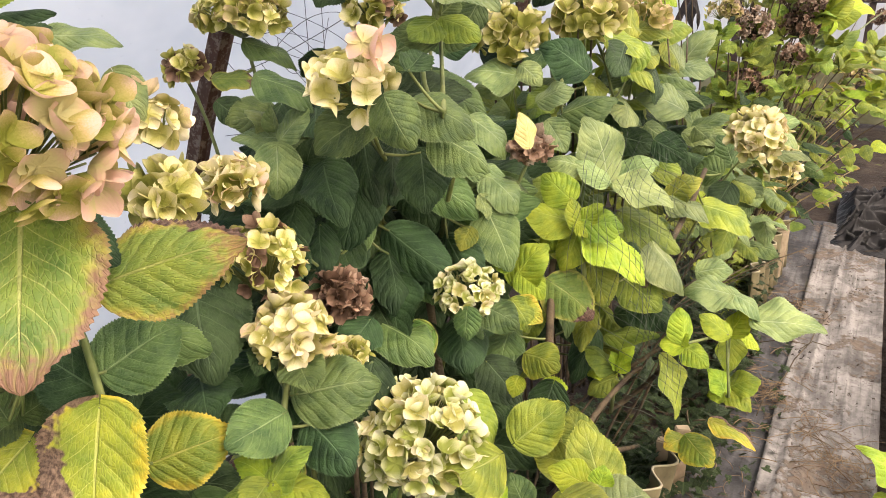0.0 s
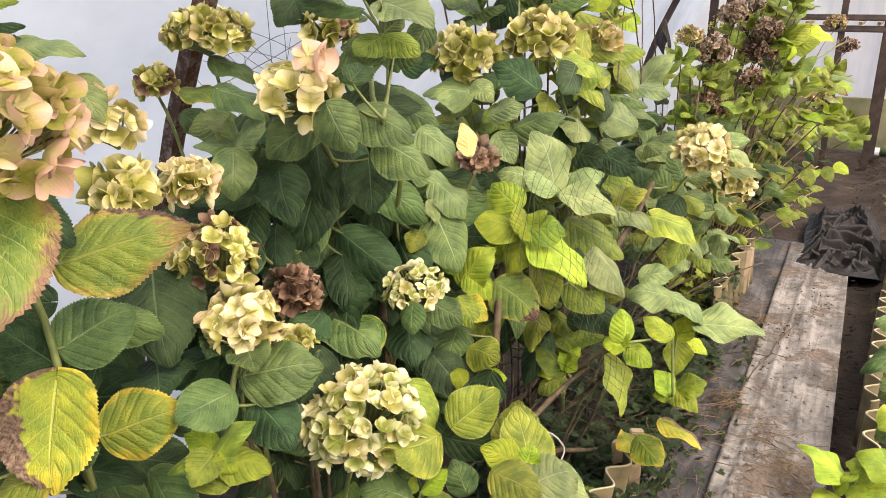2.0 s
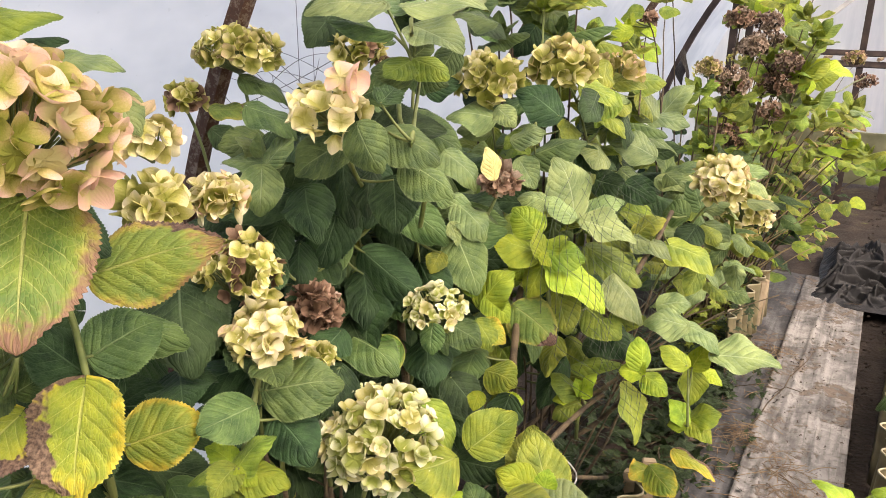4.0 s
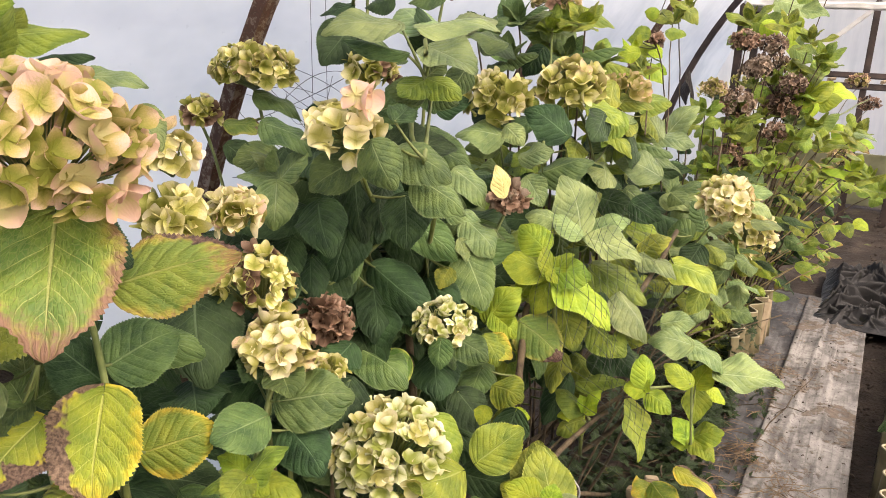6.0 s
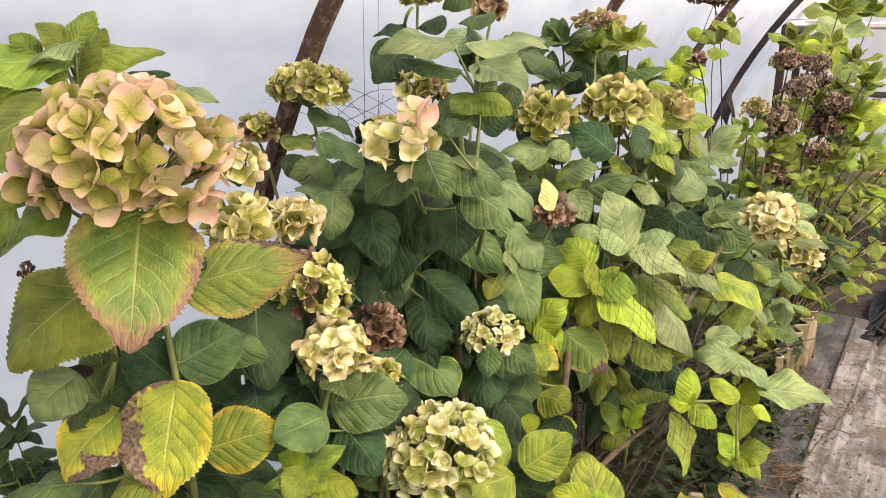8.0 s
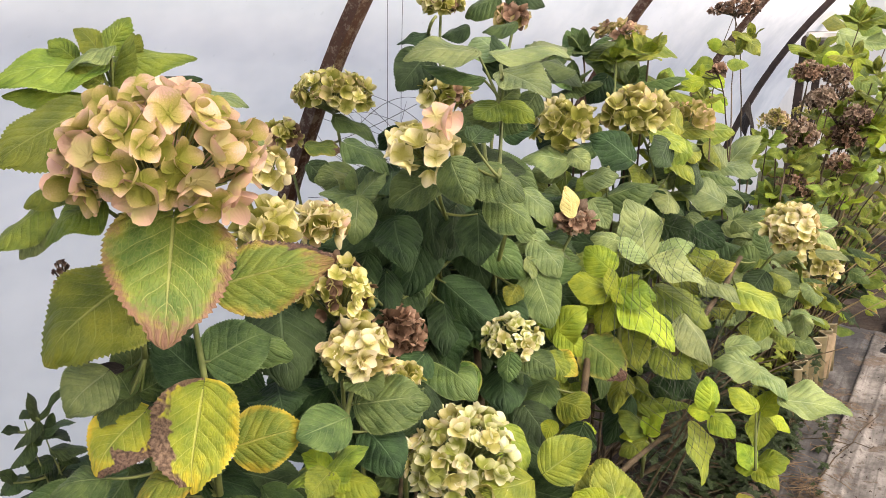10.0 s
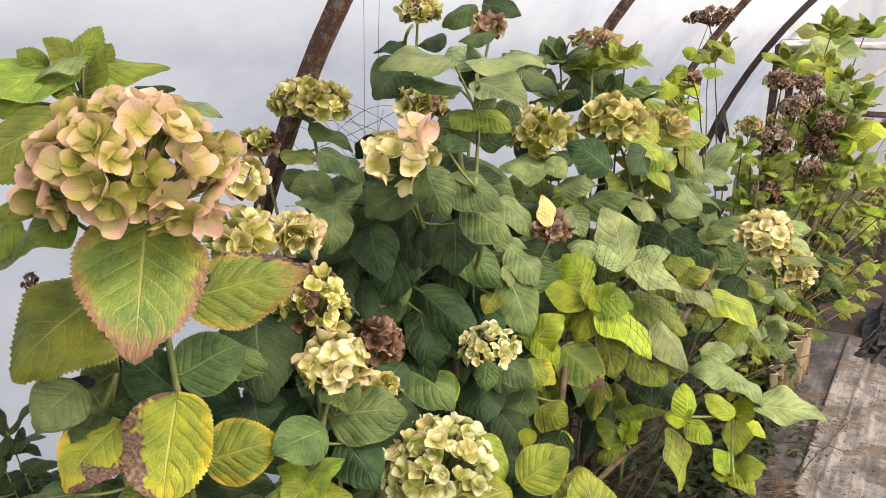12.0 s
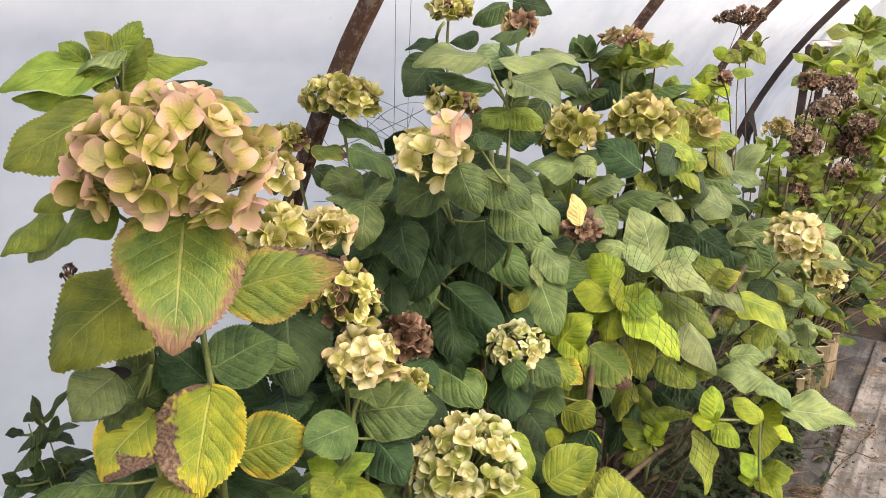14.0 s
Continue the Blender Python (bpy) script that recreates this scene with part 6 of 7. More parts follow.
FAR_SHOOTS = (
    ("V", (-0.151, 3.221, 1.018), 0.120, 8),
    ("E", (0.039, 3.419, 0.856), 0.110, 7),
    ("E", (-0.03, 3.395, 0.695), 0.100, 6),
    ("L", (0.049, 3.402, 0.723), 0.100, 6),
    ("L", (-0.184, 3.086, 0.746), 0.080, 6),
    ("E", (-0.36, 2.879, 0.895), 0.080, 6),
    ("F", (-0.359, 2.986, 0.939), 0.090, 6),
    ("F", (-0.413, 2.852, 0.771), 0.090, 7),
    ("E", (-0.272, 2.87, 0.737), 0.080, 7),
    ("F", (-0.379, 2.852, 0.732), 0.100, 7),
    ("F", (-0.101, 3.283, 0.661), 0.090, 7),
    ("E", (-0.279, 3.099, 0.939), 0.070, 6),
    ("E", (-0.487, 2.755, 0.931), 0.080, 6),
    ("P", (-0.197, 3.307, 0.901), 0.120, 6),
    ("F", (-0.113, 3.314, 0.893), 0.110, 6),
    ("F", (-0.122, 3.328, 1.108), 0.120, 6),
    ("F", (-0.217, 3.195, 0.824), 0.110, 6),
    ("F", (0.162, 3.491, 0.637), 0.090, 6),
    ("E", (0.113, 3.4, 0.705), 0.090, 6),
    ("E", (-0.263, 2.979, 0.774), 0.070, 6),
    ("E", (-0.224, 3.319, 1.107), 0.080, 6),
    ("F", (-0.455, 2.868, 0.962), 0.090, 6),
    ("E", (-0.333, 3.1, 1.052), 0.080, 5),
    ("E", (-0.388, 3.182, 1.292), 0.110, 6),
    ("E", (-0.259, 3.3, 1.286), 0.100, 5),
    ("E", (-0.171, 3.309, 1.223), 0.100, 7),
    ("F", (-0.116, 3.212, 1.161), 0.100, 7),
    ("E", (-0.312, 3.792, 1.442), 0.150, 7),
    ("F", (-0.177, 3.806, 1.431), 0.140, 6),
    ("E", (-0.549, 2.641, 1.277), 0.075, 5),
    ("E", (-0.509, 2.649, 1.326), 0.075, 5),
    ("L", (-0.53, 2.129, 1.195), 0.060, 6),
    ("E", (-0.498, 2.136, 1.139), 0.060, 6),
    ("F", (-0.258, 3.195, 1.067), 0.100, 6),
    ("E", (-0.069, 3.192, 0.84), 0.100, 7),
    ("F", (-0.151, 2.989, 0.875), 0.100, 6),
    ("F", (-0.209, 2.772, 0.812), 0.080, 6),
)
for k, (kind, at, size, count) in enumerate(FAR_SHOOTS):
    low = (min(-0.30, at[0] * 0.6 - 0.2), at[1] * 0.7 + 3.15 * 0.3, 0.0)
    if at[1] > 2.85 or at[2] < 1.0:
        fb.cane(at, low, r=0.0028, lean=0.5)
    fb.rosette(kind, at, (0.1 * math.sin(3 * k), -0.35, 0.9), size, count, 0.95, 0.66, 0.9 * k)
fb.fill("FEPEKE", (-0.24, 3.35, 0.82), (0.34, 0.42, 0.22), 80, (0.05, 0.085), 57)
fb.twigs((-0.26, 3.3, 0.0), (0.3, 0.4), 40, (0.3, 0.9), 54, STEM_RED)
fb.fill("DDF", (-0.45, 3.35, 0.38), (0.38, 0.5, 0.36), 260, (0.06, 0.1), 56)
fb.fill("FDVEEG", (-0.42, 3.15, 0.60), (0.34, 0.5, 0.42), 150, (0.06, 0.1), 52)
fb.fill("DGEEKV", (-0.14, 3.68, 0.42), (0.18, 0.34, 0.28), 110, (0.04, 0.08), 55)
fb.fill("DGEZ", (-0.46, 3.0, 0.35), (0.22, 0.6, 0.22), 80, (0.05, 0.09), 53)

q = Bush((0.52, 1.75, 0), "young bright-green hydrangea in the opposite bed", 61)
q.leaf("V", (0.234, 1.558, 0.233), (0.144, 1.589, 0.278), 0.105, (0.42, -0.11, 0.9))
q.leaf("V", (0.296, 1.572, 0.262), (0.234, 1.576, 0.259), 0.064, (-0.07, -0.5, 0.86))
q.leaf("V", (0.324, 1.565, 0.268), (0.253, 1.585, 0.289), 0.080, (0.17, -0.35, 0.92))
q.leaf("V", (0.241, 1.525, 0.245), (0.21, 1.583, 0.211), 0.061, (-0.05, -0.69, 0.72))
q.leaf("V", (0.261, 1.571, 0.21), (0.27, 1.517, 0.199), 0.048, (-0.07, -0.68, 0.73))
q.leaf("V", (0.232, 1.539, 0.19), (0.185, 1.487, 0.191), 0.061, (-0.04, -0.67, 0.74))
q.leaf("V", (0.315, 1.59, 0.216), (0.296, 1.527, 0.2), 0.056, (-0.08, -0.68, 0.73))
q.leaf("G", (0.354, 2.06, 0.33), (0.246, 2.043, 0.27), 0.123, (-0.42, -0.33, 0.85))
q.leaf("P", (0.342, 2.095, 0.402), (0.266, 2.097, 0.388), 0.079, (-0.17, -0.36, 0.92))
q.leaf("G", (0.355, 1.985, 0.273), (0.298, 1.971, 0.232), 0.069, (-0.24, -0.77, 0.59))
q.leaf("P", (0.347, 1.993, 0.287), (0.304, 1.973, 0.236), 0.064, (-0.41, -0.68, 0.61))
q.leaf("G", (0.346, 1.789, 0.253), (0.293, 1.777, 0.22), 0.061, (-0.35, -0.54, 0.77))
q.leaf("V", (0.352, 1.811, 0.288), (0.301, 1.733, 0.28), 0.079, (-0.09, -0.73, 0.68))
q.fill("VVGV", (0.37, 1.60, 0.17), (0.09, 0.14, 0.09), 26, (0.06, 0.09), 62, (-0.2, -0.5, 0.85))

w = Bush((-0.93, 0.38, 0), "dark-green weed with toothed leaves against the film", 71, "weed", "weed_plant")
w.stem([(-0.874, 0.369, 0.588), (-0.909, 0.363, 0.641), (-0.937, 0.366, 0.695)], 0.0014, 0.0009, STEM_GREEN)
w.stem([(-0.886, 0.351, 0.592), (-0.93, 0.347, 0.664), (-0.945, 0.35, 0.694)], 0.0012, 0.0008, STEM_GREEN)
w.stem([(-0.9, 0.369, 0.609), (-0.899, 0.406, 0.64)], 0.0012, 0.0008, STEM_GREEN)
w.leaf("W", (-0.937, 0.363, 0.69), (-0.939, 0.327, 0.661), 0.036, (-0.1, -0.62, 0.78))
w.leaf("W", (-0.937, 0.366, 0.693), (-0.955, 0.366, 0.731), 0.030, (0.73, 0.58, 0.35))
w.leaf("W", (-0.936, 0.368, 0.695), (-0.935, 0.406, 0.732), 0.017, (-0.1, -0.7, 0.71))
w.leaf("W", (-0.928, 0.368, 0.679), (-0.903, 0.394, 0.658), 0.038, (0.41, 0.3, 0.86))
w.leaf("W", (-0.928, 0.366, 0.677), (-0.909, 0.406, 0.682), 0.037, (0.02, -0.13, 0.99))
w.leaf("W", (-0.93, 0.347, 0.664), (-0.931, 0.314, 0.637), 0.043, (-0.11, -0.62, 0.77))
w.leaf("W", (-0.912, 0.37, 0.651), (-0.885, 0.411, 0.643), 0.041, (0.13, 0.11, 0.99))
w.leaf("W", (-0.909, 0.363, 0.641), (-0.912, 0.334, 0.621), 0.036, (0.11, -0.56, 0.82))
w.leaf("W", (-0.916, 0.379, 0.623), (-0.918, 0.343, 0.596), 0.045, (0.03, -0.6, 0.8))
w.leaf("W", (-0.912, 0.367, 0.606), (-0.936, 0.321, 0.608), 0.052, (0.08, -0.01, 1.0))
w.leaf("W", (-0.932, 0.336, 0.613), (-0.939, 0.302, 0.599), 0.039, (0.06, -0.39, 0.92))
w.leaf("W", (-0.892, 0.359, 0.608), (-0.879, 0.392, 0.616), 0.036, (-0.01, -0.23, 0.97))
w.leaf("W", (-0.96, 0.347, 0.673), (-0.971, 0.328, 0.677), 0.022, (0.19, 0.1, 0.98))
w.leaf("W", (-0.944, 0.362, 0.704), (-0.95, 0.345, 0.699), 0.020, (0.11, -0.27, 0.96))
w.leaf("W", (-0.928, 0.371, 0.682), (-0.93, 0.384, 0.699), 0.021, (-0.02, -0.8, 0.6))
w.leaf("W", (-0.927, 0.352, 0.663), (-0.922, 0.373, 0.673), 0.024, (-0.01, -0.42, 0.91))
w.leaf("W", (-0.904, 0.375, 0.641), (-0.885, 0.396, 0.629), 0.029, (0.33, 0.23, 0.92))
w.leaf("W", (-0.914, 0.359, 0.623), (-0.933, 0.338, 0.638), 0.029, (0.35, 0.31, 0.88))
w.leaf("W", (-0.945, 0.352, 0.673), (-0.94, 0.371, 0.681), 0.020, (-0.05, -0.34, 0.94))
w.leaf("W", (-0.937, 0.321, 0.609), (-0.952, 0.31, 0.627), 0.023, (0.61, 0.33, 0.72))
w.leaf("W", (-0.89, 0.372, 0.616), (-0.866, 0.396, 0.598), 0.036, (0.31, 0.35, 0.88))
w.leaf("W", (-0.886, 0.376, 0.593), (-0.859, 0.404, 0.576), 0.039, (0.26, 0.3, 0.92))
w.leaf("W", (-0.913, 0.344, 0.589), (-0.925, 0.313, 0.585), 0.035, (0.22, -0.2, 0.95))


# ---- bed edging and path litter ----
def corrugated(p0, p1, height, label, seed):
    """An upright strip of corrugated sheet along a line, with a pale cut rim."""
    rnd = random.Random(seed)
    p0, p1 = Vector(p0), Vector(p1)
    d = p1 - p0
    ln = d.length
    along, side = d.normalized(), Vector((d.y, -d.x, 0)).normalized()
    k = int(ln / 0.0075)
    amp, wl, thick = 0.02, 0.105, 0.0035
    lean = side * rnd.uniform(-0.02, 0.03)

    def ring(zs, t, off):
        return [tuple(p0 + along * t * ln + side * (amp * math.sin(2 * math.pi * t * ln / wl) + off) + lean * (z / height) + Vector((0, 0, z - 0.03 + 0.006 * noise.noise(Vector((t * 5, seed, z * 4)))))) for z in zs]

    zs = (0, height * 0.5, height - 0.004)
    verts, faces = [], []
    for i in range(k + 1):
        verts += ring(zs, i / k, thick / 2) + ring(zs, i / k, -thick / 2)
    for i in range(k):
        a, b = i * 6, (i + 1) * 6
        faces += [(a, b, b + 1, a + 1), (a + 1, b + 1, b + 2, a + 2), (a + 4, b + 4, b + 3, a + 3), (a + 5, b + 5, b + 4, a + 4), (a + 3, b + 3, b, a)]
    faces += [(0, 1, 2, 5, 4, 3), tuple(k * 6 + q for q in (3, 4, 5, 2, 1, 0))]
    body = tagged(new("bed_edging", mesh_of("bed_edging", verts, faces, [CORRUGATED])), label, "edging", "corrugated edging of the beds")
    rim, cells = [], []
    zz = (height - 0.004, height)
    for i in range(k + 1):
        rim += ring(zz, i / k, thick / 2 + 0.0008) + ring(zz, i / k, -thick / 2 - 0.0008)
    for i in range(k):
        a, b = i * 4, (i + 1) * 4
        cells += [(a, b, b + 1, a + 1), (a + 3, b + 3, b + 2, a + 2), (a + 1, b + 1, b + 3, a + 3), (a + 2, b + 2, b, a)]
    cells += [(0, 1, 3, 2), tuple(k * 4 + q for q in (2, 3, 1, 0))]
    part("cut_rim", mesh_of("cut_rim", rim, cells, [CUT_EDGE]), body, "pale sawn rim of the sheet")


for seed, (ea, eb) in enumerate((((-0.275, 1.28, 0), (-0.245, 1.56, 0)), ((-0.20, 2.60, 0), (-0.165, 3.25, 0)))):
    corrugated(ea, eb, 0.185 + 0.06 * seed, "weathered tan corrugated sheet edging the hydrangea bed", seed)
for seed, (ea, eb) in enumerate((((0.262, 1.30, 0), (0.295, 2.06, 0)), ((0.29, 2.09, 0), (0.335, 3.0, 0)), ((0.345, 3.02, 0), (0.40, 4.1, 0)))):
    corrugated(ea, eb, 0.19, "grey-olive corrugated sheet edging the opposite bed", 10 + seed)


def stake(x, y, h, lean, seed):
    bm = box_geometry((-0.016, -0.012, -0.04), (0.016, 0.012, h), 0.003)
    for v in bm.verts:
        v.co.x += lean * v.co.z + 0.003 * noise.noise(v.co * 20 + Vector((seed, 0, 0)))
    me = mesh_from(bm, "stake", TIMBER)
    ob = new("stake", me)
    ob.matrix_world = pose(x, y, 0, 0, 0, 25 * seed)
    tagged(ob, "short weathered wooden stake bracing the bed edging", "stake", "stakes along the edging")


for k, (sx, sy, sh) in enumerate(((-0.245, 1.56, 0.17), (-0.22, 1.60, 0.19), (-0.175, 3.12, 0.2), (-0.17, 3.2, 0.18))):
    stake(sx, sy, sh, 0.04 * (k - 1), k)


def build_tarp():
    """A heap of black plastic sheet: stiff straight creases, thrown down at the path's end."""
    nx, ny = 100, 240
    rnd = random.Random(77)
    creases = []
    for _ in range(110):
        w = rnd.gauss(0.3, 0.8)
        creases.append((rnd.uniform(-0.02, 0.36), rnd.uniform(3.48, 4.5), math.cos(w), math.sin(w), rnd.uniform(0.05, 0.2), rnd.uniform(0.010, 0.034), rnd.uniform(0.02, 0.07)))
    verts = []
    for j in range(ny + 1):
        for i in range(nx + 1):
            u, v = i / nx, j / ny
            x, y = 0.0 + 0.34 * u, 3.52 + 0.95 * v
            heap = 0.05 * (0.6 + noise.noise(Vector((x * 3, y * 2.4, 4))))
            for cx, cy, c, sn, ln, wd, h in creases:
                a, b = (x - cx) * c + (y - cy) * sn, abs((y - cy) * c - (x - cx) * sn)
                if b < wd and abs(a) < ln:
                    heap = max(heap, 0.5 * heap + h * (1 - b / wd) * (1 - (a / ln) ** 2) + 0.012)
            edge = min(1, 5 * min(u, 1 - u), 6 * min(v, 1 - v))
            verts.append((x + 0.05 * noise.noise(Vector((y * 4, 1, 1))), y + 0.05 * noise.noise(Vector((x * 6, 2, 1))), 0.016 + max(0.0, heap) * edge * (0.7 + 0.6 * v)))
    w = nx + 1
    faces = [(j * w + i, j * w + i + 1, (j + 1) * w + i + 1, (j + 1) * w + i) for j in range(ny) for i in range(nx)]
    ob = tagged(new("plastic_sheet", mesh_of("plastic_sheet", verts, faces, [TARP])), "crumpled black plastic sheet heaped at the path end", "tarpaulin")
    mod = ob.modifiers.new("thickness", "SOLIDIFY")
    mod.thickness = 0.002


build_tarp()


def litter(name, count, area, length, rad, mat, label, category, seed, height=0.022, clumps=()):
    """Thin dry stalks strewn on the path."""
    rnd = random.Random(seed)
    lines = []
    for _ in range(count):
        if clumps and rnd.random() < 0.88:
            cx, cy, cr = rnd.choice(clumps)
            x, y = rnd.gauss(cx, cr), rnd.gauss(cy, cr * 1.4)
        else:
            x, y = rnd.uniform(*area[0]), rnd.uniform(*area[1])
        w, ln = rnd.uniform(0, 6.28), rnd.uniform(*length)
        d = Vector((math.cos(w), math.sin(w), 0)) * ln / 2
        c = Vector((x, y, height + rnd.uniform(0, 0.012)))
        bow = Vector((-d.y, d.x, 0)) * rnd.uniform(-0.7, 0.7) + Vector((0, 0, rnd.uniform(0, 0.012)))
        r = rad * rnd.uniform(0.6, 1.4)
        lines.append((bend(c - d, c + bow, c + d, 5), r))
    tagged(new(name, tubes(name, lines, mat, 4)), label, category, kind="stuff")


litter("dry_straw", 210, ((-0.12, 0.2), (1.5, 3.7)), (0.03, 0.13), 0.0009, STRAW, "brown dry straw and stalks strewn on the path", "straw", 5, clumps=((0.06, 2.0, 0.03), (0.13, 1.92, 0.045), (0.11, 1.8, 0.05), (-0.08, 2.85, 0.03), (-0.08, 2.15, 0.025)))
litter("soil_crumbs", 110, ((-0.05, 0.2), (1.4, 3.6)), (0.003, 0.009), 0.0012, SOIL_CRUMB, "dark soil crumbs scattered on the path fabric", "crumbs", 6, 0.02, clumps=((0.08, 2.7, 0.05), (0.12, 3.0, 0.04), (0.0, 2.75, 0.03), (0.1, 2.25, 0.05), (0.05, 3.2, 0.05), (-0.01, 2.45, 0.02)))
litter("bed_crumbs", 900, ((0.19, 0.75), (1.3, 6.3)), (0.006, 0.03), 0.004, SOIL_CRUMB, "dark soil crumbs and clods of the bare bed", "soil", 16, 0.0)
litter("path_edge_stalks", 110, ((-0.22, -0.05), (1.5, 2.9)), (0.03, 0.1), 0.0011, STRAW, "dry stalks creeping over the path edge", "straw", 17, 0.02)
litter("leaf_mould", 220, ((-0.55, -0.2), (1.2, 3.4)), (0.03, 0.09), 0.002, STEM_WOOD, "dead brown stalks lying in the bed", "litter", 8, 0.03)


def fallen_branch():
    pts = [(0.07, 2.94, 0.03), (0.052, 2.80, 0.034), (0.012, 2.62, 0.036), (0.004, 2.52, 0.036), (-0.03, 2.38, 0.034), (-0.045, 2.26, 0.03), (-0.085, 2.10, 0.03), (-0.09, 2.0, 0.028)]
    me = tubes("branch", [(pts, [0.001, 0.0013, 0.0016, 0.0018, 0.002, 0.002, 0.002, 0.0015]), ([(-0.02, 2.45, 0.04), (0.01, 2.5, 0.05), (0.06, 2.52, 0.034)], 0.0013), ([(0.0, 2.50, 0.036), (-0.08, 2.49, 0.04), (-0.15, 2.46, 0.025)], 0.0014)], STEM_WOOD, 6)
    tagged(new("fallen_branch", me), "long thin dry branch lying across the path", "branch")


fallen_branch()


def ivy_mesh(seed):
    """A five-lobed ivy leaf."""
    rnd = random.Random(seed)
    pts, uvs = [(0, 0.15, 0.03)], [(0.5, 0.1)]
    outline = ((0, 0), (0.32, -0.12), (0.52, 0.12), (0.34, 0.3), (0.42, 0.62), (0.16, 0.58), (0, 1.0), (-0.16, 0.58), (-0.42, 0.62), (-0.34, 0.3), (-0.52, 0.12), (-0.32, -0.12))
    for x, y in outline:
        pts.append((x * rnd.uniform(0.9, 1.1), y, -0.12 * (x * x + 0.4 * y * y)))
        uvs.append((0.5 + 0.8 * x, max(0, y)))
    return pts, [(0, i + 1, (i + 1) % 12 + 1) for i in range(12)], uvs


def ground_cover(name, count, area, size, mat, label, category, seed, lift):
    rnd = random.Random(seed)
    verts, faces, uvs = [], [], []
    for k in range(count):
        p, f, uv = ivy_mesh(k % 5)
        x, y = rnd.uniform(*area[0]), rnd.uniform(*area[1])
        hill = max(0.0, noise.noise(Vector((x * 5, y * 4, 7))) + 0.35)
        s = rnd.uniform(*size)
        m = pose(x, y, 0.02 + rnd.uniform(0, lift) * hill * 2, rnd.uniform(-50, 40), rnd.uniform(-40, 55), rnd.uniform(0, 360)) @ Matrix.Scale(s, 4)
        n = len(verts)
        verts += [tuple(m @ Vector(q)) for q in p]
        faces += [tuple(i + n for i in q) for q in f]
        uvs += uv
    tagged(new(name, mesh_of(name, verts, faces, [mat], uvs)), label, category, kind="stuff")


ground_cover("ivy", 1700, ((-0.48, -0.15), (1.55, 2.9)), (0.022, 0.042), IVY, "dark-green ivy creeping over bed and path edge", "ivy", 3, 0.16)
ground_cover("ivy_runners", 120, ((-0.2, -0.03), (1.6, 2.7)), (0.014, 0.028), IVY, "small ivy runners on the path edge", "ivy", 18, 0.02)
ground_cover("ivy_under_bush", 1300, ((-0.60, -0.22), (0.95, 1.7)), (0.022, 0.042), IVY, "dark-green ivy covering the bed under the hydrangeas", "ivy", 4, 0.12)
ground_cover("weeds", 420, ((-0.46, -0.25), (2.5, 3.7)), (0.025, 0.05), LEAF["E"], "yellowish-green low weeds along the bed edge", "weeds", 9, 0.3)
ground_cover("bed_weeds", 160, ((0.36, 0.8), (2.2, 6.3)), (0.02, 0.045), LEAF["G"], "sparse green weeds on the bare bed", "weeds", 10, 0.06)


# ---- wires and netting ----
def build_wires():
    root = new("wire_netting")
    tagged(root, "loose tangled thin wires beside the rusty hoop", "wire")
    rnd = random.Random(14)
    ways = [((-0.86, 1.08, 1.62), (-0.85, 1.09, 1.3), (-0.845, 1.08, 0.85)), ((-0.825, 1.10, 1.45), (-0.83, 1.1, 1.2), (-0.82, 1.1, 0.9))]
    for _ in range(20):
        s = Vector((rnd.uniform(-1.06, -0.88), 1.0 + rnd.uniform(0, 0.14), rnd.uniform(0.9, 1.2)))
        e = Vector((rnd.uniform(-0.88, -0.74), 1.08 + rnd.uniform(0, 0.12), rnd.uniform(0.85, 1.22)))
        c = (s + e) / 2 + Vector((rnd.uniform(-0.08, 0.08), 0, rnd.uniform(-0.14, 0.14)))
        ways.append((s, c, e))
    for a, b, c in ways:
        v, f = tube_geometry(bend(a, b, c, 14), 0.0007, 4)
        part("wire", mesh_of("wire", v, f, [WIRE]), root)


def build_net():
    """Two families of threads that cross in skewed cells, slack between the leaves, torn at the rim."""
    root = new("garden_netting")
    tagged(root, "torn dark garden netting draped over hydrangea leaves", "netting")
    rnd = random.Random(15)

    def at(a, b):
        y, z = 1.30 + 0.72 * (a + b) * 0.5, 0.69 + 0.62 * (a - b) * 0.5
        warp = Vector((y * 5, z * 5, 2.0))
        y += 0.035 * noise.noise(warp)
        z += 0.035 * noise.noise(warp + Vector((7, 3, 1)))
        x = -0.265 + 0.30 * (0.75 - z) + 0.10 * (y - 1.3) + 0.022 * noise.noise(Vector((y * 9, z * 9, 5)))
        return (x, y, z)

    for family in (0, 1):
        for k in range(-13, 14):
            c = k / 20 + rnd.uniform(-0.012, 0.012)
            lim = 0.55 * math.sqrt(max(0.05, 1 - (c / 0.7) ** 2))
            lo, hi = -lim * rnd.uniform(0.4, 1.0), lim * rnd.uniform(0.4, 1.0)
            pts = [at(*((c, lo + (hi - lo) * i / 22) if family else (lo + (hi - lo) * i / 22, c))) for i in range(23)]
            v, f = tube_geometry(pts, 0.00045, 4)
            part("thread", mesh_of("thread", v, f, [NET]), root)


build_wires()
build_net()


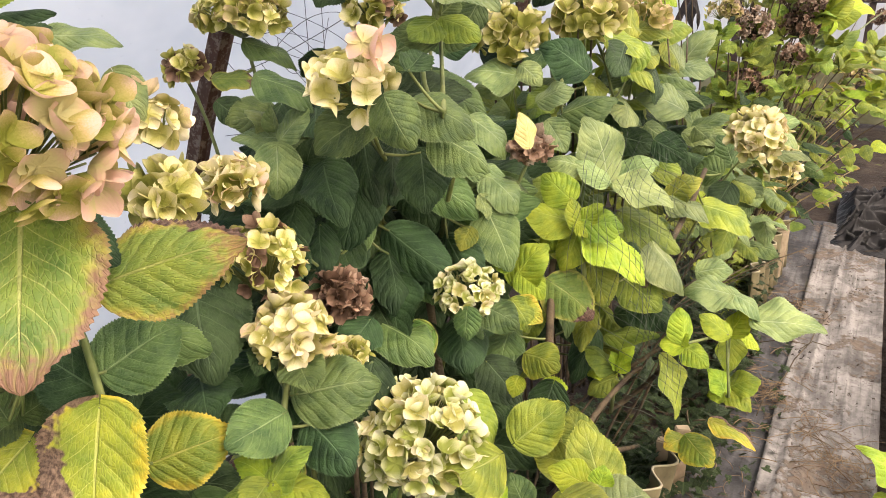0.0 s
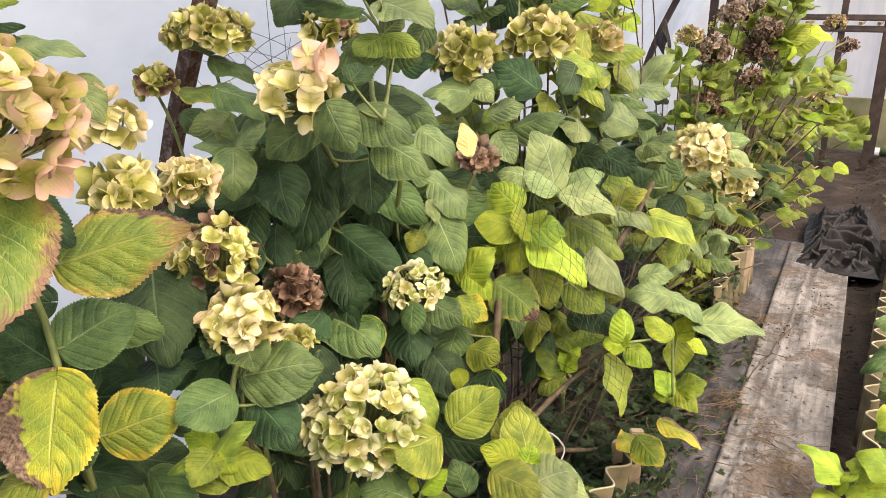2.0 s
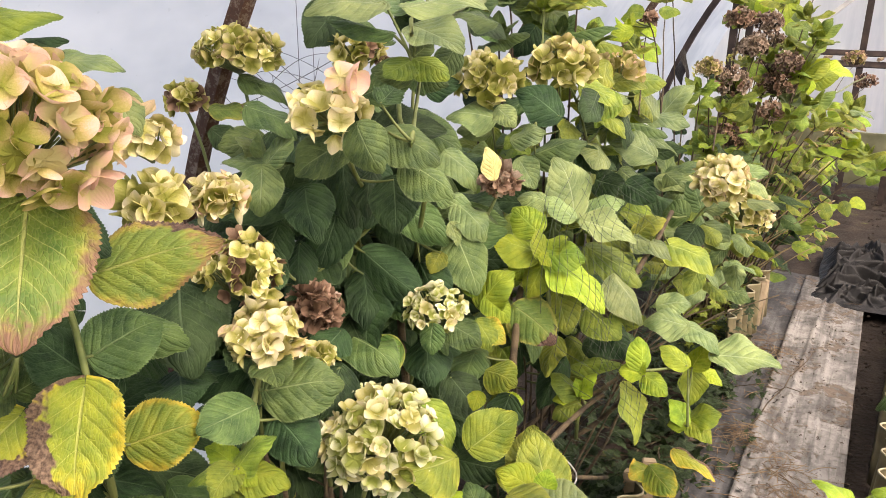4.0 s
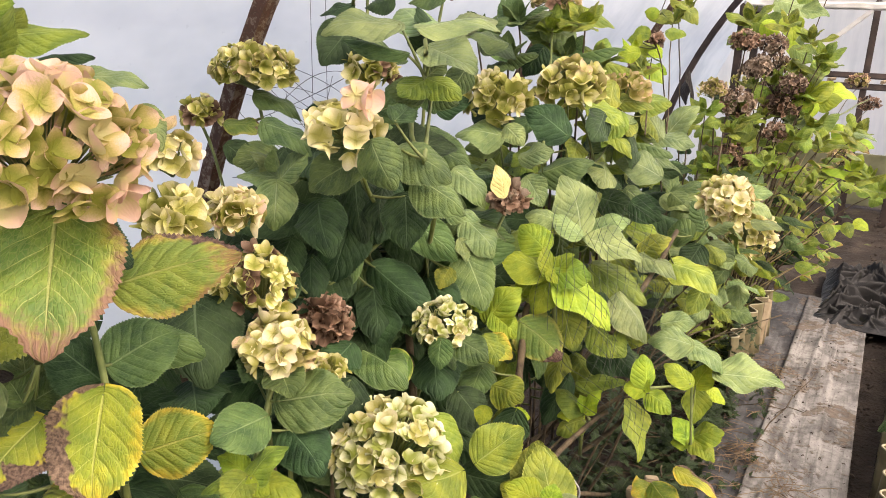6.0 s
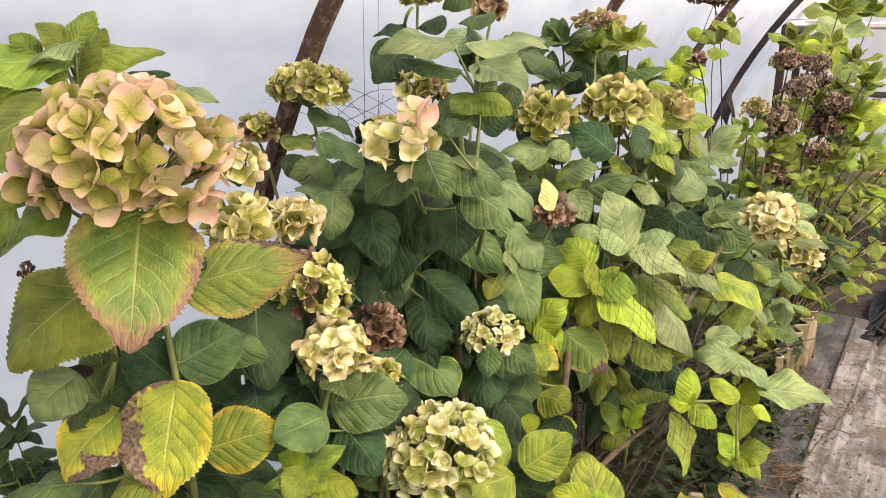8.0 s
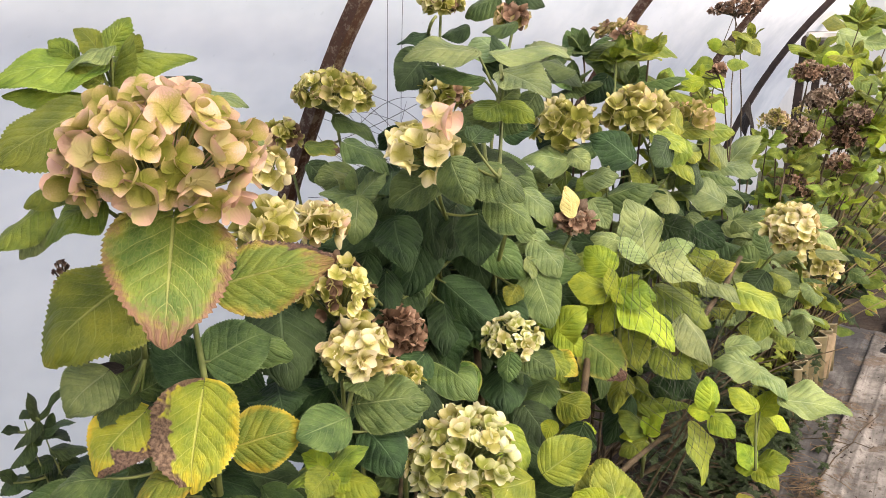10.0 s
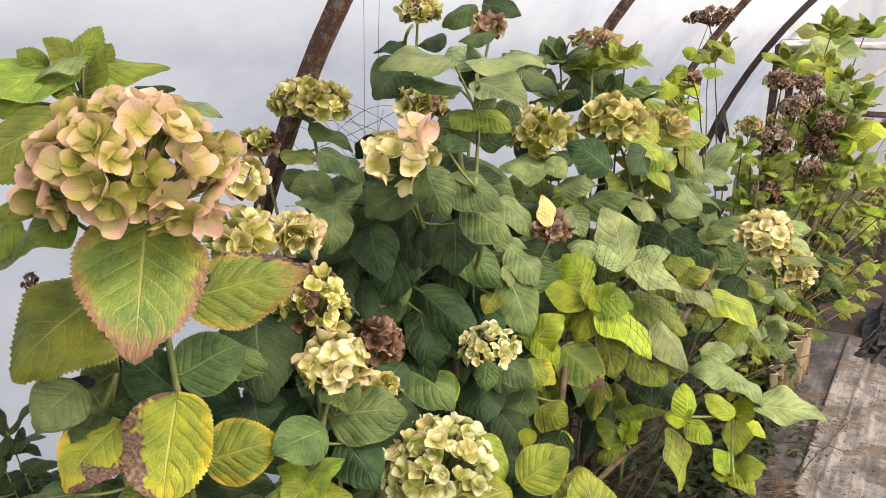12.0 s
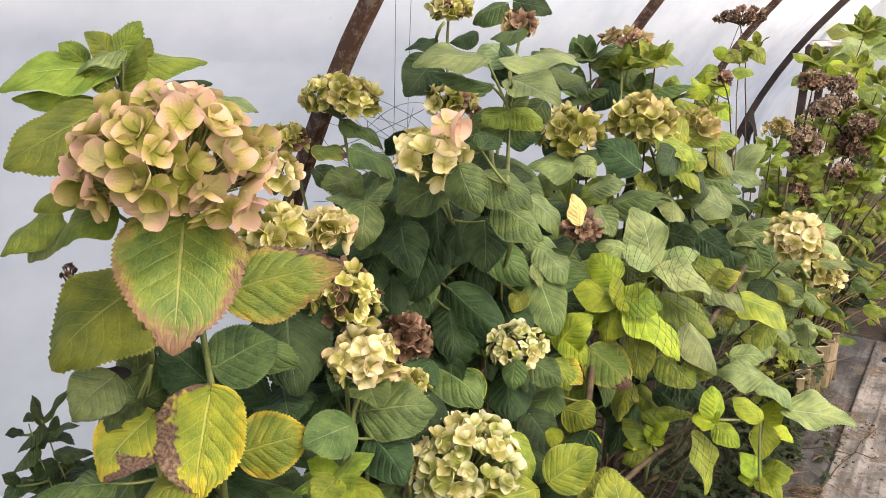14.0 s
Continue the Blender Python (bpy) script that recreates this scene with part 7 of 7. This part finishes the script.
# ---- far end ----
def bar(root, name, a, b, w, mat, label=""):
    """A square steel bar between two points."""
    a, b = Vector(a), Vector(b)
    bm = box_geometry((-w / 2, 0, -w / 2), (w / 2, (b - a).length, w / 2), w * 0.12)
    ob = part(name, mesh_from(bm, name, mat), root, label)
    ob.matrix_world = Matrix.Translation(a) @ facing(b - a, (0.01, -1, 0.3)).to_4x4()


def build_rack():
    root = tagged(new("plant_rack"), "dark rusty steel plant rack standing before the end wall", "rack")
    for x, y, h in ((0.235, 6.0, 1.5), (0.275, 6.3, 1.5), (-0.035, 6.0, 1.5)):
        bar(root, "leg", (x, y, -0.03), (x, y, h), 0.042, DARK_STEEL)
    for y, z in ((6.0, 1.0), (6.3, 1.0), (6.0, 0.925), (6.3, 0.925)):
        bar(root, "rail", (-0.5, y - 0.025, z), (0.30, y - 0.025, z), 0.026, DARK_STEEL)
    for k in range(7):
        bar(root, "slat", (-0.48 + 0.11 * k, 6.0, 0.965), (-0.46 + 0.11 * k, 6.3, 0.965), 0.022, TIMBER)
    top = tagged(new("staging_frame"), "black angle-steel staging frame with a pale top rail", "staging")
    for x, y in ((-0.73, 5.05), (-0.73, 5.65), (0.80, 6.13)):
        bar(top, "post", (x, y, -0.03), (x, y, 1.43), 0.045, DARK_STEEL)
    bar(top, "rail", (-0.73, 5.05, 1.42), (-0.73, 5.65, 1.42), 0.035, DARK_STEEL)
    bar(top, "top_rail", (-0.73, 5.05, 1.435), (0.80, 6.13, 1.45), 0.035, PALE_BAR, "pale grey top rail")
    bar(top, "brace", (-0.38, 5.3, 1.1), (-0.05, 5.53, 1.42), 0.025, PALE_BAR, "pale grey diagonal brace")
    sheetme = sheet("cover", spread(-0.74, 0.14, 20), spread(5.1, 5.7, 16), lambda x, y: 1.46 + 0.02 * noise.noise(Vector((x * 5, y * 5, 0))), FILM)
    part("cover", sheetme, top, "milky film laid over the top")


build_rack()


def build_bits():
    me = tubes("pipe", [([(0.22, 6.42, 0.03), (0.33, 6.42, 0.03)], 0.03)], PALE_BAR, 12)
    tagged(new("white_pipe", me), "short white plastic pipe lying by the end board", "pipe")
    me = tubes("hose", [(bend((0.34, 6.42, 0.03), (0.6, 6.4, 0.05), (0.95, 6.35, 0.03), 10), 0.03)], LEAF["W"], 10)
    tagged(new("green_hose", me), "dark green hose lying by the end board", "hose")


build_bits()
